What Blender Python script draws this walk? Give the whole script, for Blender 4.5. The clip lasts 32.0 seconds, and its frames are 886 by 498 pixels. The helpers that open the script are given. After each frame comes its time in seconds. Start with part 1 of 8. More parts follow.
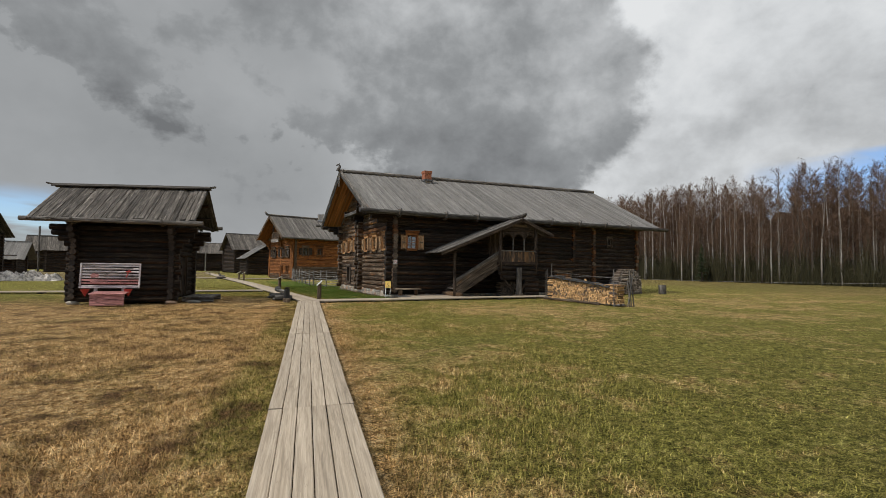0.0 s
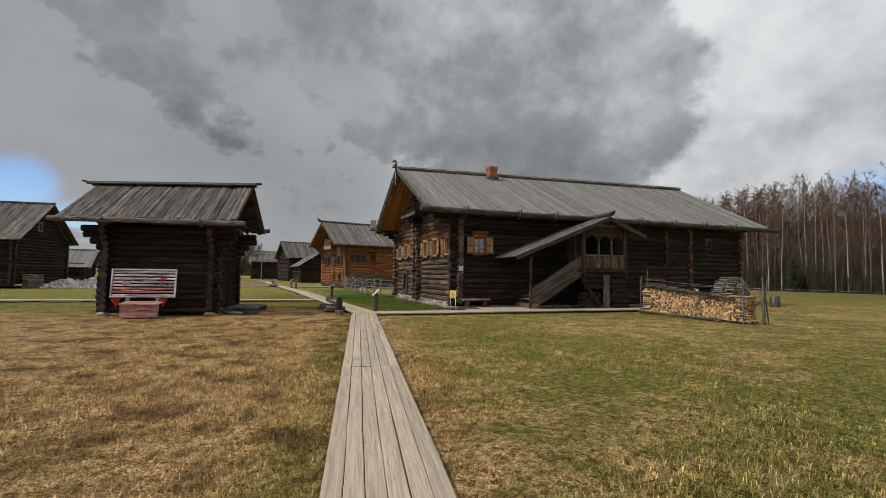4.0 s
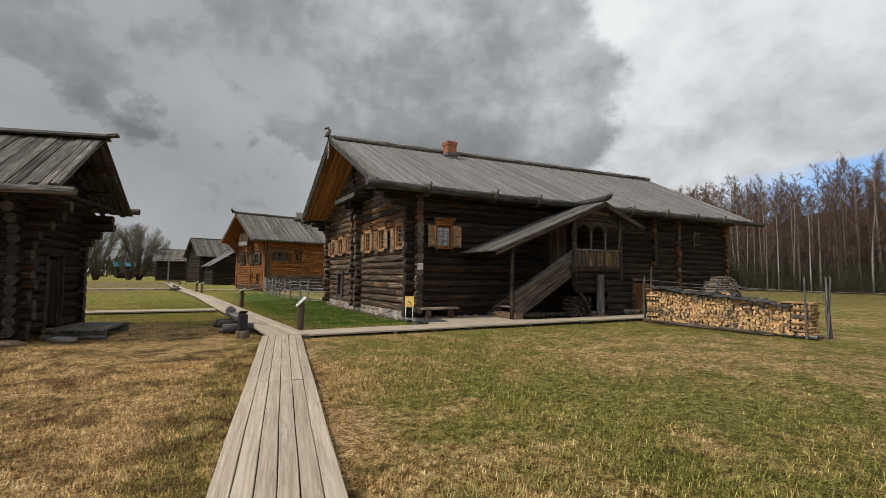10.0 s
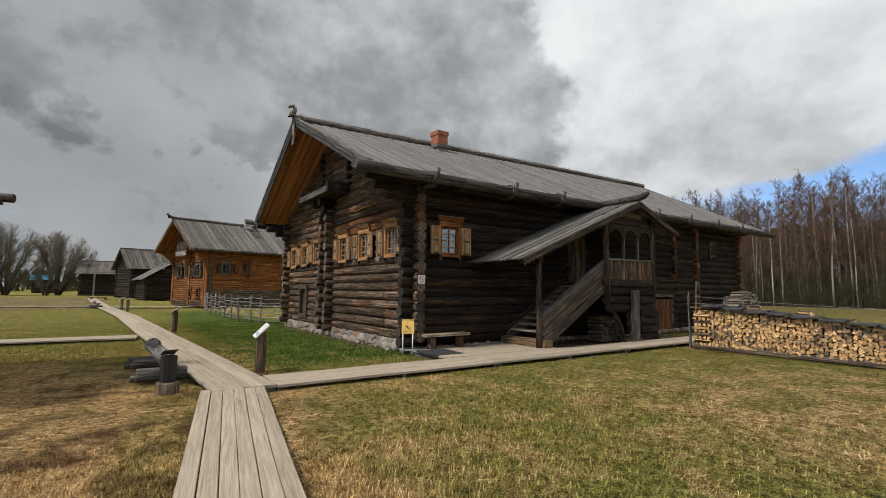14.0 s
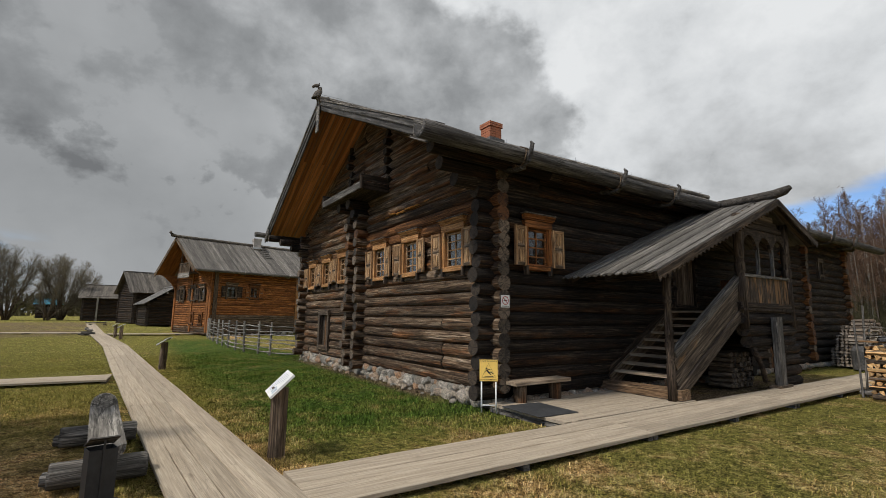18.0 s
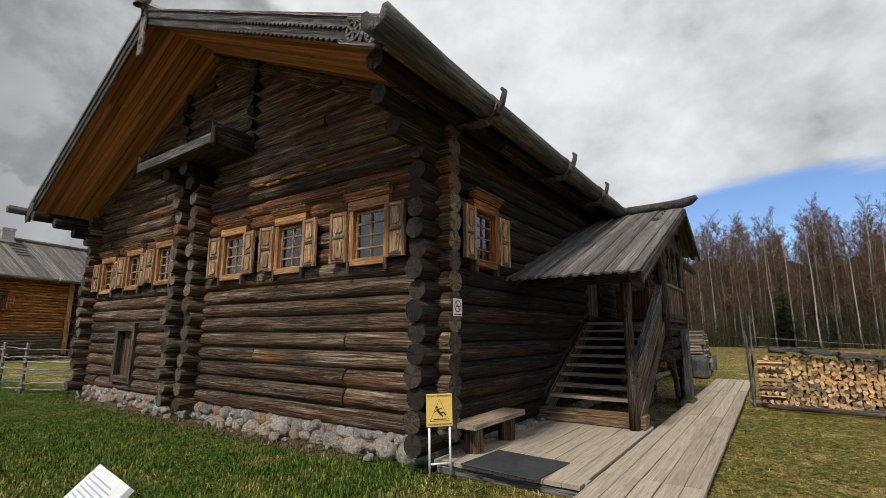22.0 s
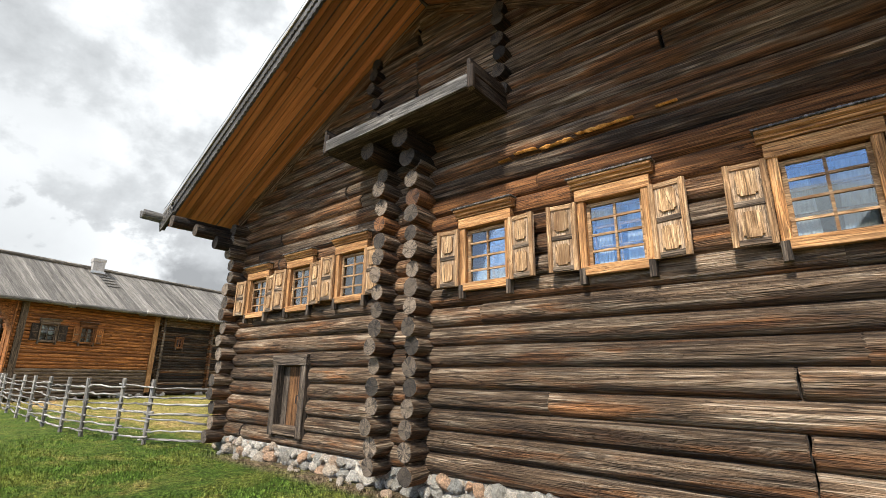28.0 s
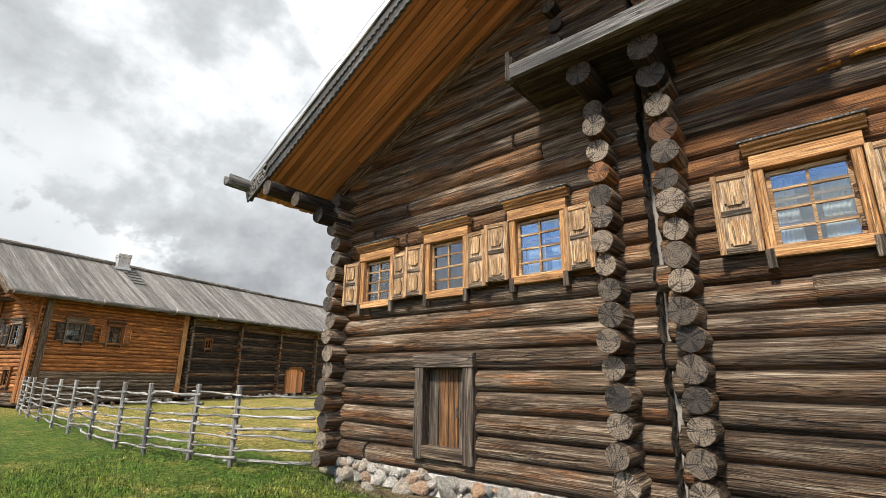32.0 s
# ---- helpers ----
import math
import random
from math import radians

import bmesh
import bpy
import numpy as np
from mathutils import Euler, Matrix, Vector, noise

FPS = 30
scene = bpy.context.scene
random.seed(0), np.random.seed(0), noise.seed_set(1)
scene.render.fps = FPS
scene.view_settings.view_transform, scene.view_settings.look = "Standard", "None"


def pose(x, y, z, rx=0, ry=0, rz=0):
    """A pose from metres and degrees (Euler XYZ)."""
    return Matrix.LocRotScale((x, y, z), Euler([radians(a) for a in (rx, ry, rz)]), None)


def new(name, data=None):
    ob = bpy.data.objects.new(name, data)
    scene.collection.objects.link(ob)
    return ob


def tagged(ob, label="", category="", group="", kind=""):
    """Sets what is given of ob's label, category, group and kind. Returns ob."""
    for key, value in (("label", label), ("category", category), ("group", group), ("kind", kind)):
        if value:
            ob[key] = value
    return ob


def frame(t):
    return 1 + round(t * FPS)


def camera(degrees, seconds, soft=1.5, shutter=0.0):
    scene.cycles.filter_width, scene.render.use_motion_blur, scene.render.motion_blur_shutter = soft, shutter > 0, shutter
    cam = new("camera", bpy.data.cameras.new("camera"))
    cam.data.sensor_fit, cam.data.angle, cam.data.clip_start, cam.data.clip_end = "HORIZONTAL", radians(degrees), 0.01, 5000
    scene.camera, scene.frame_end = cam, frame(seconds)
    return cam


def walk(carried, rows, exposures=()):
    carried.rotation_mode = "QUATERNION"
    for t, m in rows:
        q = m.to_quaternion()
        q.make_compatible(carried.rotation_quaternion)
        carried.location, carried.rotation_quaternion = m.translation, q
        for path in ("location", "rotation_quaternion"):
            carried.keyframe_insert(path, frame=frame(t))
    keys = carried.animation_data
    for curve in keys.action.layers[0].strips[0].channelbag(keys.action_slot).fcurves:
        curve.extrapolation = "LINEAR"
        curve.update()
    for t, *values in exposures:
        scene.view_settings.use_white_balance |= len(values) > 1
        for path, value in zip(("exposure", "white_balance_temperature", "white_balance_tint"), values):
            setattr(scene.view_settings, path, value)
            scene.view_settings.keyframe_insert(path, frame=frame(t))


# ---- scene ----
cam = camera(87.0, 32.0, soft=0.3)
METRES, EYE, TILT, LEAN, TURN = 26.8, 1.5, 0.0, 0.0, -25.9
ROWS = [
    (0.0, 0.0, 0.0, 0.0, -0.03, 2.26, -0.72),
    (0.5, -0.006, 0.0142, -0.0001, 0.29, 2.57, -0.69),
    (1.0, -0.0111, 0.0292, -0.0009, 0.38, 2.87, -0.74),
    (1.5, -0.016, 0.0431, -0.0009, 0.66, 2.99, -0.77),
    (2.0, -0.0223, 0.0577, -0.0008, 1.47, 3.08, -0.74),
    (2.5, -0.0266, 0.0722, -0.0024, 2.29, 3.2, -0.78),
    (3.0, -0.0318, 0.0878, -0.0034, 3.5, 3.22, -0.8),
    (3.5, -0.0359, 0.1026, -0.0029, 5.0, 3.18, -0.79),
    (5.5, -0.0484, 0.1627, -0.0024, 6.66, 3.41, -0.72),
    (6.0, -0.0525, 0.1789, -0.0022, 6.53, 3.98, -0.67),
    (6.5, -0.0539, 0.1941, -0.0026, 6.22, 4.59, -0.66),
    (7.0, -0.0558, 0.2111, -0.0013, 5.53, 4.88, -0.7),
    (7.5, -0.0601, 0.2254, -0.0008, 4.75, 4.65, -0.66),
    (8.0, -0.0639, 0.2424, -0.0019, 3.38, 4.14, -0.66),
    (8.5, -0.0688, 0.2582, -0.0021, 2.35, 4.04, -0.66),
    (9.0, -0.0752, 0.2744, -0.0018, 1.1, 4.01, -0.61),
    (9.5, -0.0798, 0.2911, -0.0019, -0.43, 3.72, -0.61),
    (10.0, -0.086, 0.3081, -0.0022, -2.64, 3.32, -0.52),
    (10.5, -0.0907, 0.3235, -0.0028, -3.84, 3.14, -0.51),
    (11.0, -0.0962, 0.3421, -0.0016, -4.4, 3.07, -0.57),
    (11.5, -0.1035, 0.3585, -0.0006, -4.64, 2.91, -0.61),
    (12.0, -0.1093, 0.3764, -0.0011, -5.15, 3.16, -0.68),
    (12.5, -0.1155, 0.3927, -0.001, -5.63, 3.48, -0.69),
    (13.0, -0.1223, 0.4095, -0.0003, -6.56, 3.92, -0.61),
    (13.5, -0.1265, 0.4267, 0.0, -7.7, 4.4, -0.55),
    (14.0, -0.1311, 0.444, -0.0006, -8.58, 5.07, -0.45),
    (14.5, -0.1326, 0.4611, -0.0013, -9.28, 5.35, -0.42),
    (16.5, -0.1485, 0.5293, -0.0022, -9.68, 6.83, -0.49),
    (17.0, -0.1539, 0.545, -0.0025, -9.96, 7.13, -0.51),
    (17.5, -0.1593, 0.5603, -0.0012, -8.62, 7.75, -0.59),
    (18.0, -0.1658, 0.5755, -0.0008, -7.76, 8.22, -0.63),
    (18.5, -0.1689, 0.5903, -0.0018, -7.85, 8.34, -0.69),
    (19.0, -0.1738, 0.6057, -0.0002, -8.67, 8.53, -0.57),
    (19.5, -0.1796, 0.6194, -0.0001, -11.01, 8.76, -0.48),
    (20.0, -0.1823, 0.6343, -0.0011, -14.22, 9.36, -0.43),
    (20.5, -0.1849, 0.6465, -0.0001, -17.66, 9.75, -0.24),
    (21.0, -0.1892, 0.6595, 0.0002, -22.21, 10.1, -0.08),
    (21.5, -0.1908, 0.6719, -0.0014, -26.24, 10.47, -0.12),
    (22.0, -0.1944, 0.6851, -0.0021, -29.39, 10.21, -0.06),
    (22.5, -0.1992, 0.6981, -0.0011, -29.56, 10.34, -0.11),
    (23.0, -0.2026, 0.7135, -0.0018, -28.59, 10.74, -0.24),
    (23.5, -0.2073, 0.7251, -0.0023, -28.32, 11.01, -0.25),
    (24.0, -0.2138, 0.7364, -0.0028, -27.41, 11.66, -0.29),
    (24.5, -0.2181, 0.7489, -0.0033, -26.18, 12.12, -0.4),
    (25.0, -0.2253, 0.7613, -0.0035, -24.49, 12.34, -0.51),
    (25.5, -0.2326, 0.7733, -0.0036, -22.72, 12.67, -0.61),
    (26.0, -0.2392, 0.7881, -0.0036, -21.85, 12.67, -0.66),
    (26.5, -0.2473, 0.8001, -0.0043, -21.4, 12.44, -0.57),
    (28.5, -0.2724, 0.8496, -0.0047, -25.47, 16.66, -0.3),
    (29.0, -0.2787, 0.8626, -0.0027, -25.19, 18.43, -0.31),
    (29.5, -0.288, 0.872, -0.0034, -24.15, 18.26, -0.29),
    (30.0, -0.2961, 0.8822, -0.005, -22.8, 17.22, -0.43),
    (30.5, -0.3022, 0.8957, -0.0058, -22.48, 16.29, -0.57),
    (31.0, -0.3103, 0.9093, -0.0066, -22.54, 15.97, -0.56),
    (31.5, -0.3155, 0.9218, -0.0058, -23.02, 15.53, -0.47),
    (32.0, -0.3205, 0.9372, -0.0044, -24.1, 15.17, -0.52),
]
walk(cam, [(t, pose(0, 0, EYE, TILT, LEAN, TURN) @ pose(METRES * x, METRES * y, METRES * z, 90 + pitch, roll, yaw)) for t, x, y, z, yaw, pitch, roll in ROWS],
     [(0, 0.0), (5, 0.02), (9, 0.13), (14, 0.15), (17, 0.02), (19, 0.04), (22, 0.15), (24, 0.5), (26, 1.02), (28.5, 1.41), (32, 1.29)])

# ---- world and light ----
world = bpy.data.worlds.new("sky")
scene.world = world
world.use_nodes = True
SUN_DIR = Vector((0.605, 0.05, -0.795)).normalized()


def build_sky():
    nt = world.node_tree
    n, l = nt.nodes, nt.links
    n.clear()
    out = n.new("ShaderNodeOutputWorld")
    bg = n.new("ShaderNodeBackground")
    sky = n.new("ShaderNodeTexSky")
    sky.sky_type, sky.sun_disc = "NISHITA", False
    sky.sun_elevation = math.asin(-SUN_DIR.z)
    sky.sun_rotation = math.atan2(-SUN_DIR.x, -SUN_DIR.y)
    sky.air_density, sky.dust_density = 1.0, 0.4
    tc = n.new("ShaderNodeTexCoord")
    sep = n.new("ShaderNodeSeparateXYZ")
    l.new(tc.outputs["Generated"], sep.inputs[0])

    def mth(op, a, b=None, clamp=False):
        m = n.new("ShaderNodeMath")
        m.operation, m.use_clamp = op, clamp
        for i, v in enumerate((a, b)):
            if v is None:
                continue
            if isinstance(v, (int, float)):
                m.inputs[i].default_value = v
            else:
                l.new(v, m.inputs[i])
        return m.outputs[0]

    def noi(scale, detail, rough, off, dist=0.0, flat=2.4):
        mp = n.new("ShaderNodeMapping")
        mp.inputs["Location"].default_value = off
        mp.inputs["Scale"].default_value = (1, 1, flat)
        l.new(tc.outputs["Generated"], mp.inputs[0])
        t = n.new("ShaderNodeTexNoise")
        t.inputs["Scale"].default_value, t.inputs["Detail"].default_value = scale, detail
        t.inputs["Roughness"].default_value, t.inputs["Distortion"].default_value = rough, dist
        l.new(mp.outputs[0], t.inputs["Vector"])
        return t.outputs["Fac"]

    def ramp(v, *stops):
        r = n.new("ShaderNodeValToRGB")
        e = r.color_ramp.elements
        while len(e) < len(stops):
            e.new(0.5)
        for el, (p, c) in zip(e, stops):
            el.position, el.color = p, (*c, 1)
        l.new(v, r.inputs[0])
        return r.outputs[0]

    def step(v, lo, hi):
        mr = n.new("ShaderNodeMapRange")
        mr.interpolation_type = "SMOOTHSTEP"
        mr.inputs[1].default_value, mr.inputs[2].default_value = lo, hi
        l.new(v, mr.inputs[0])
        return mr.outputs[0]

    def toward(az, el, lo, hi):
        """1 inside the cone round a direction, 0 outside."""
        d = n.new("ShaderNodeVectorMath")
        d.operation = "DOT_PRODUCT"
        l.new(tc.outputs["Generated"], d.inputs[0])
        a, e = radians(az), radians(el)
        d.inputs[1].default_value = (-math.sin(a) * math.cos(e), math.cos(a) * math.cos(e), math.sin(e))
        return step(d.outputs["Value"], lo, hi)

    big = noi(1.7, 3, 0.5, (3.1, 1.7, 0.4), 0.2, 1.5)
    puff = noi(4.2, 14, 0.55, (7.3, 2.2, 0.0), 0.1, 1.25)
    fine = noi(13.0, 12, 0.58, (2.3, 6.2, 1.0), 0.1, 1.3)
    # great dark rain cloud, ragged at its rim
    dark = toward(-33, 20, 0.94, 0.992)
    dark2 = toward(6, 36, 0.91, 0.985)
    dark = mth("MAXIMUM", dark, toward(-15, 29, 0.93, 0.99))
    rimn = mth("ADD", mth("MULTIPLY", mth("SUBTRACT", puff, 0.5), 1.5), mth("MULTIPLY", mth("SUBTRACT", fine, 0.5), 0.5))
    core = step(mth("ADD", mth("MAXIMUM", dark, mth("MULTIPLY", dark2, 0.9)), rimn), 0.28, 0.62)
    body = mth("ADD", mth("MULTIPLY", core, 0.32), mth("MULTIPLY", big, 0.42))
    body = mth("ADD", body, mth("MULTIPLY", mth("SUBTRACT", puff, 0.5), 0.72))
    body = mth("ADD", body, mth("MULTIPLY", mth("SUBTRACT", fine, 0.5), 0.42))
    body = mth("SUBTRACT", body, mth("MULTIPLY", toward(-64, 30, 0.86, 0.98), 0.06))
    body = mth("SUBTRACT", body, mth("MULTIPLY", toward(-42, 30, 0.955, 0.99), 0.07))
    body = mth("ADD", body, mth("MULTIPLY", step(sep.outputs[2], 0.38, 0.10), 0.19))
    body = mth("MAXIMUM", body, mth("MULTIPLY", toward(8, 14, 0.84, 0.955), mth("ADD", 0.40, mth("MULTIPLY", puff, 0.20))))
    shade = ramp(body, (0.02, (0.71, 0.725, 0.735)), (0.18, (0.60, 0.618, 0.632)), (0.34, (0.46, 0.474, 0.485)), (0.55, (0.265, 0.276, 0.285)), (0.78, (0.155, 0.162, 0.169)))
    # gaps of blue low in the east and under the sun in the west
    gapn = noi(2.4, 5, 0.6, (1.3, 8.8, 0.0), 0.3, 4.0)
    wob = mth("MULTIPLY", mth("SUBTRACT", gapn, 0.5), 0.11)
    rim = mth("SUBTRACT", mth("ADD", sep.outputs[2], wob), mth("MULTIPLY", toward(-100, 10, 0.82, 0.996), 0.10))
    gap = mth("MULTIPLY", step(rim, 0.185, 0.150), toward(-92, 8, 0.83, 0.90), True)
    streak = mth("MULTIPLY", step(mth("ADD", sep.outputs[2], wob), 0.135, 0.10), mth("MULTIPLY", toward(16, 6, 0.985, 0.996), step(gapn, 0.46, 0.58)))
    gap = mth("MAXIMUM", gap, streak)
    gap = mth("MAXIMUM", gap, mth("MULTIPLY", toward(22.5, 7.5, 0.9980, 0.9999), step(mth("ADD", gapn, mth("MULTIPLY", mth("SUBTRACT", fine, 0.5), 0.8)), 0.34, 0.50)))
    west = mth("MULTIPLY", toward(98, 22, 0.62, 0.86), step(gapn, 0.40, 0.52))
    gap = mth("MAXIMUM", gap, west)
    skyc = n.new("ShaderNodeMix")
    skyc.data_type = "RGBA"
    skm = n.new("ShaderNodeMix")
    skm.data_type, skm.blend_type = "RGBA", "MULTIPLY"
    skm.inputs[0].default_value = 1.0
    l.new(sky.outputs[0], skm.inputs[6])
    skm.inputs[7].default_value = (0.085, 0.10, 0.125, 1)
    l.new(gap, skyc.inputs[0])
    l.new(shade, skyc.inputs[6])
    l.new(skm.outputs[2], skyc.inputs[7])
    l.new(skyc.outputs[2], bg.inputs["Color"])
    bg.inputs["Strength"].default_value = 1.08
    l.new(bg.outputs[0], out.inputs[0])


build_sky()
sun = new("sun", bpy.data.lights.new("sun", "SUN"))
sun.data.energy, sun.data.angle, sun.data.color = 2.8, radians(5.0), (1.0, 0.94, 0.84)
sun.matrix_basis = Matrix.Translation((-20, 10, 30)) @ SUN_DIR.to_track_quat("-Z", "Y").to_matrix().to_4x4()


# ---- materials ----
def nodes_of(name):
    m = bpy.data.materials.new(name)
    m.use_nodes = True
    return m, m.node_tree.nodes, m.node_tree.links, m.node_tree.nodes["Principled BSDF"]


def mapped(n, l, src, scale, offset=None):
    mp = n.new("ShaderNodeMapping")
    mp.inputs["Scale"].default_value = scale
    l.new(src, mp.inputs[0])
    if offset is not None:
        l.new(offset, mp.inputs["Location"])
    return mp.outputs[0]


def noise_tex(n, l, vec, scale, detail=4, rough=0.6, dist=0.0):
    t = n.new("ShaderNodeTexNoise")
    for k, v in (("Scale", scale), ("Detail", detail), ("Roughness", rough), ("Distortion", dist)):
        t.inputs[k].default_value = v
    l.new(vec, t.inputs["Vector"])
    return t.outputs["Fac"]


def ramp_of(n, l, v, *stops):
    r = n.new("ShaderNodeValToRGB")
    e = r.color_ramp.elements
    while len(e) < len(stops):
        e.new(0.5)
    for el, (p, c) in zip(e, stops):
        if isinstance(c, (int, float)):
            c = (c, c, c)
        el.position, el.color = p, (*c, 1)
    l.new(v, r.inputs[0])
    return r.outputs[0]


def mixc(n, l, fac, a, b, mode="MIX"):
    m = n.new("ShaderNodeMix")
    m.data_type, m.blend_type = "RGBA", mode
    for i, v in ((0, fac), (6, a), (7, b)):
        if isinstance(v, (int, float)):
            m.inputs[i].default_value = v if i == 0 else (v, v, v, 1)
        elif isinstance(v, tuple):
            m.inputs[i].default_value = (*v, 1)
        else:
            l.new(v, m.inputs[i])
    return m.outputs[2]


def math_n(n, l, op, a, b=0.0, clamp=False):
    m = n.new("ShaderNodeMath")
    m.operation, m.use_clamp = op, clamp
    for i, v in enumerate((a, b)):
        if isinstance(v, (int, float)):
            m.inputs[i].default_value = v
        else:
            l.new(v, m.inputs[i])
    return m.outputs[0]


def add_bump(n, l, bsdf, height, strength, dist):
    b = n.new("ShaderNodeBump")
    b.inputs["Strength"].default_value, b.inputs["Distance"].default_value = strength, dist
    l.new(height, b.inputs["Height"])
    l.new(b.outputs[0], bsdf.inputs["Normal"])


def wood(name, dark, mid, light, rough=0.8, grain=(0.9, 14), bump=0.5, depth=0.012, var=0.5, stain=None, stain_at=(0.52, 0.62), spec=0.25, under=None, crack_w=0.02, blot=0.75, along=0, fibre=0.9, fine=0.6):
    """Weathered timber with the grain along one of the piece's own axes."""
    m, n, l, bsdf = nodes_of(name)
    tc, oi = n.new("ShaderNodeTexCoord"), n.new("ShaderNodeObjectInfo")
    isl = n.new("ShaderNodeNewGeometry")
    any1 = math_n(n, l, "FRACT", math_n(n, l, "ADD", oi.outputs["Random"], isl.outputs["Random Per Island"]))
    off = math_n(n, l, "MULTIPLY", any1, 63.0)

    def field(lng, across, detail, rgh, dist, shift=None):
        sc = [across, across, across]
        sc[along] = lng
        return noise_tex(n, l, mapped(n, l, tc.outputs["Object"], sc, shift or off), 1.0, detail, rgh, dist)
    g = field(grain[0], grain[1], 6, 0.62, 1.0)
    g2 = field(grain[0] * 2.2, grain[1] * 3.0, 3, 0.6, 0.8)
    bl = field(0.9, 4.0, 5, 0.62, 0.3)
    c = ramp_of(n, l, g, (0.31, dark), (0.49, mid), (0.69, light))
    fib = ramp_of(n, l, g2, (0.36, 0.40), (0.50, 1.0), (0.64, 1.5))
    g3 = field(grain[0] * 3.5, grain[1] * 8.0, 2, 0.6, 0.4)
    fib = mixc(n, l, fine, fib, ramp_of(n, l, g3, (0.38, 0.35), (0.50, 1.0), (0.62, 1.65)), "MULTIPLY")
    if under:
        geo = n.new("ShaderNodeNewGeometry")
        sp = n.new("ShaderNodeSeparateXYZ")
        l.new(geo.outputs["Normal"], sp.inputs[0])
        lo = field(0.8, 6.0, 5, 0.62, 0.3)
        f = math_n(n, l, "SUBTRACT", math_n(n, l, "MULTIPLY", math_n(n, l, "SUBTRACT", lo, 0.50), 6.0), math_n(n, l, "MULTIPLY", sp.outputs[2], 0.6))
        f = ramp_of(n, l, math_n(n, l, "MULTIPLY", f, 0.5), (0.02, 0.0), (0.40, 0.92))
        uc = ramp_of(n, l, g, (0.36, tuple(u * 0.35 for u in under)), (0.5, under), (0.64, tuple(min(1, u * 1.7) for u in under)))
        c = mixc(n, l, f, c, uc)
    cn = field(0.45, 8.0, 4, 0.55, 0.5)
    line = ramp_of(n, l, cn, (0.5 - crack_w, 1.0), (0.5, 0.05), (0.5 + crack_w, 1.0))
    cn2 = field(0.55, 17.0, 3, 0.55, 0.25, math_n(n, l, "ADD", off, 5.0))
    line2 = ramp_of(n, l, cn2, (0.5 - crack_w * 0.6, 1.0), (0.5, 0.12), (0.5 + crack_w * 0.6, 1.0))
    line = mixc(n, l, 1.0, line, line2, "MULTIPLY")
    crack = mixc(n, l, 1.0, fib, line, "MULTIPLY")
    c = mixc(n, l, fibre, c, crack, "MULTIPLY")
    c = mixc(n, l, ramp_of(n, l, bl, (0.47, 0.0), (0.62, blot)), c, tuple(d * 0.9 for d in dark))
    if stain:
        st = field(0.7, 2.6, 5, 0.65, 0.3, math_n(n, l, "ADD", off, 17.0))
        c = mixc(n, l, ramp_of(n, l, st, (stain_at[0], 0.0), (stain_at[1], 0.8)), c, stain)
    v = n.new("ShaderNodeMapRange")
    v.inputs[3].default_value, v.inputs[4].default_value = 1.0 - var, 1.0 + var
    l.new(any1, v.inputs[0])
    c = mixc(n, l, 1.0, c, v.outputs[0], "MULTIPLY")
    l.new(c, bsdf.inputs["Base Color"])
    bsdf.inputs["Roughness"].default_value = rough
    bsdf.inputs["Specular IOR Level"].default_value = spec
    h = math_n(n, l, "ADD", math_n(n, l, "MULTIPLY", g, 0.5), math_n(n, l, "MULTIPLY", crack, 0.5))
    add_bump(n, l, bsdf, h, bump, depth)
    return m


def end_grain(name, dark, light):
    m, n, l, bsdf = nodes_of(name)
    tc, oi = n.new("ShaderNodeTexCoord"), n.new("ShaderNodeObjectInfo")
    w = n.new("ShaderNodeTexWave")
    w.wave_type, w.rings_direction = "RINGS", "X"
    for k, v in (("Scale", 15.0), ("Distortion", 16.0), ("Detail", 4.0), ("Detail Scale", 0.7)):
        w.inputs[k].default_value = v
    off = math_n(n, l, "MULTIPLY", oi.outputs["Random"], 41.0)
    l.new(mapped(n, l, tc.outputs["Object"], (0.0, 1, 1)), w.inputs["Vector"])
    sp = noise_tex(n, l, mapped(n, l, tc.outputs["Object"], (1, 14, 14), off), 1.0, 5, 0.75)
    xyz, com = n.new("ShaderNodeSeparateXYZ"), n.new("ShaderNodeCombineXYZ")
    l.new(tc.outputs["Object"], xyz.inputs[0])
    ang = math_n(n, l, "ARCTAN2", xyz.outputs[1], xyz.outputs[2])
    l.new(math_n(n, l, "ADD", math_n(n, l, "MULTIPLY", ang, 0.9), off), com.inputs[0])
    l.new(off, com.inputs[1])
    rad = noise_tex(n, l, com.outputs[0], 1.0, 3, 0.6)
    split = ramp_of(n, l, rad, (0.465, 1.0), (0.495, 0.03), (0.505, 0.03), (0.535, 1.0))
    ring = mixc(n, l, 0.13, math_n(n, l, "MULTIPLY", sp, 1.0), w.outputs["Fac"])
    c = ramp_of(n, l, ring, (0.36, dark), (0.66, light))
    c = mixc(n, l, 0.8, c, split, "MULTIPLY")
    c = mixc(n, l, ramp_of(n, l, sp, (0.45, 0.0), (0.75, 0.7)), c, tuple(d * 0.6 for d in dark))
    v = n.new("ShaderNodeMapRange")
    v.inputs[3].default_value, v.inputs[4].default_value = 0.30, 1.9
    l.new(oi.outputs["Random"], v.inputs[0])
    l.new(mixc(n, l, 1.0, c, v.outputs[0], "MULTIPLY"), bsdf.inputs["Base Color"])
    bsdf.inputs["Roughness"].default_value = 0.9
    add_bump(n, l, bsdf, math_n(n, l, "ADD", split, sp), 0.5, 0.012)
    return m


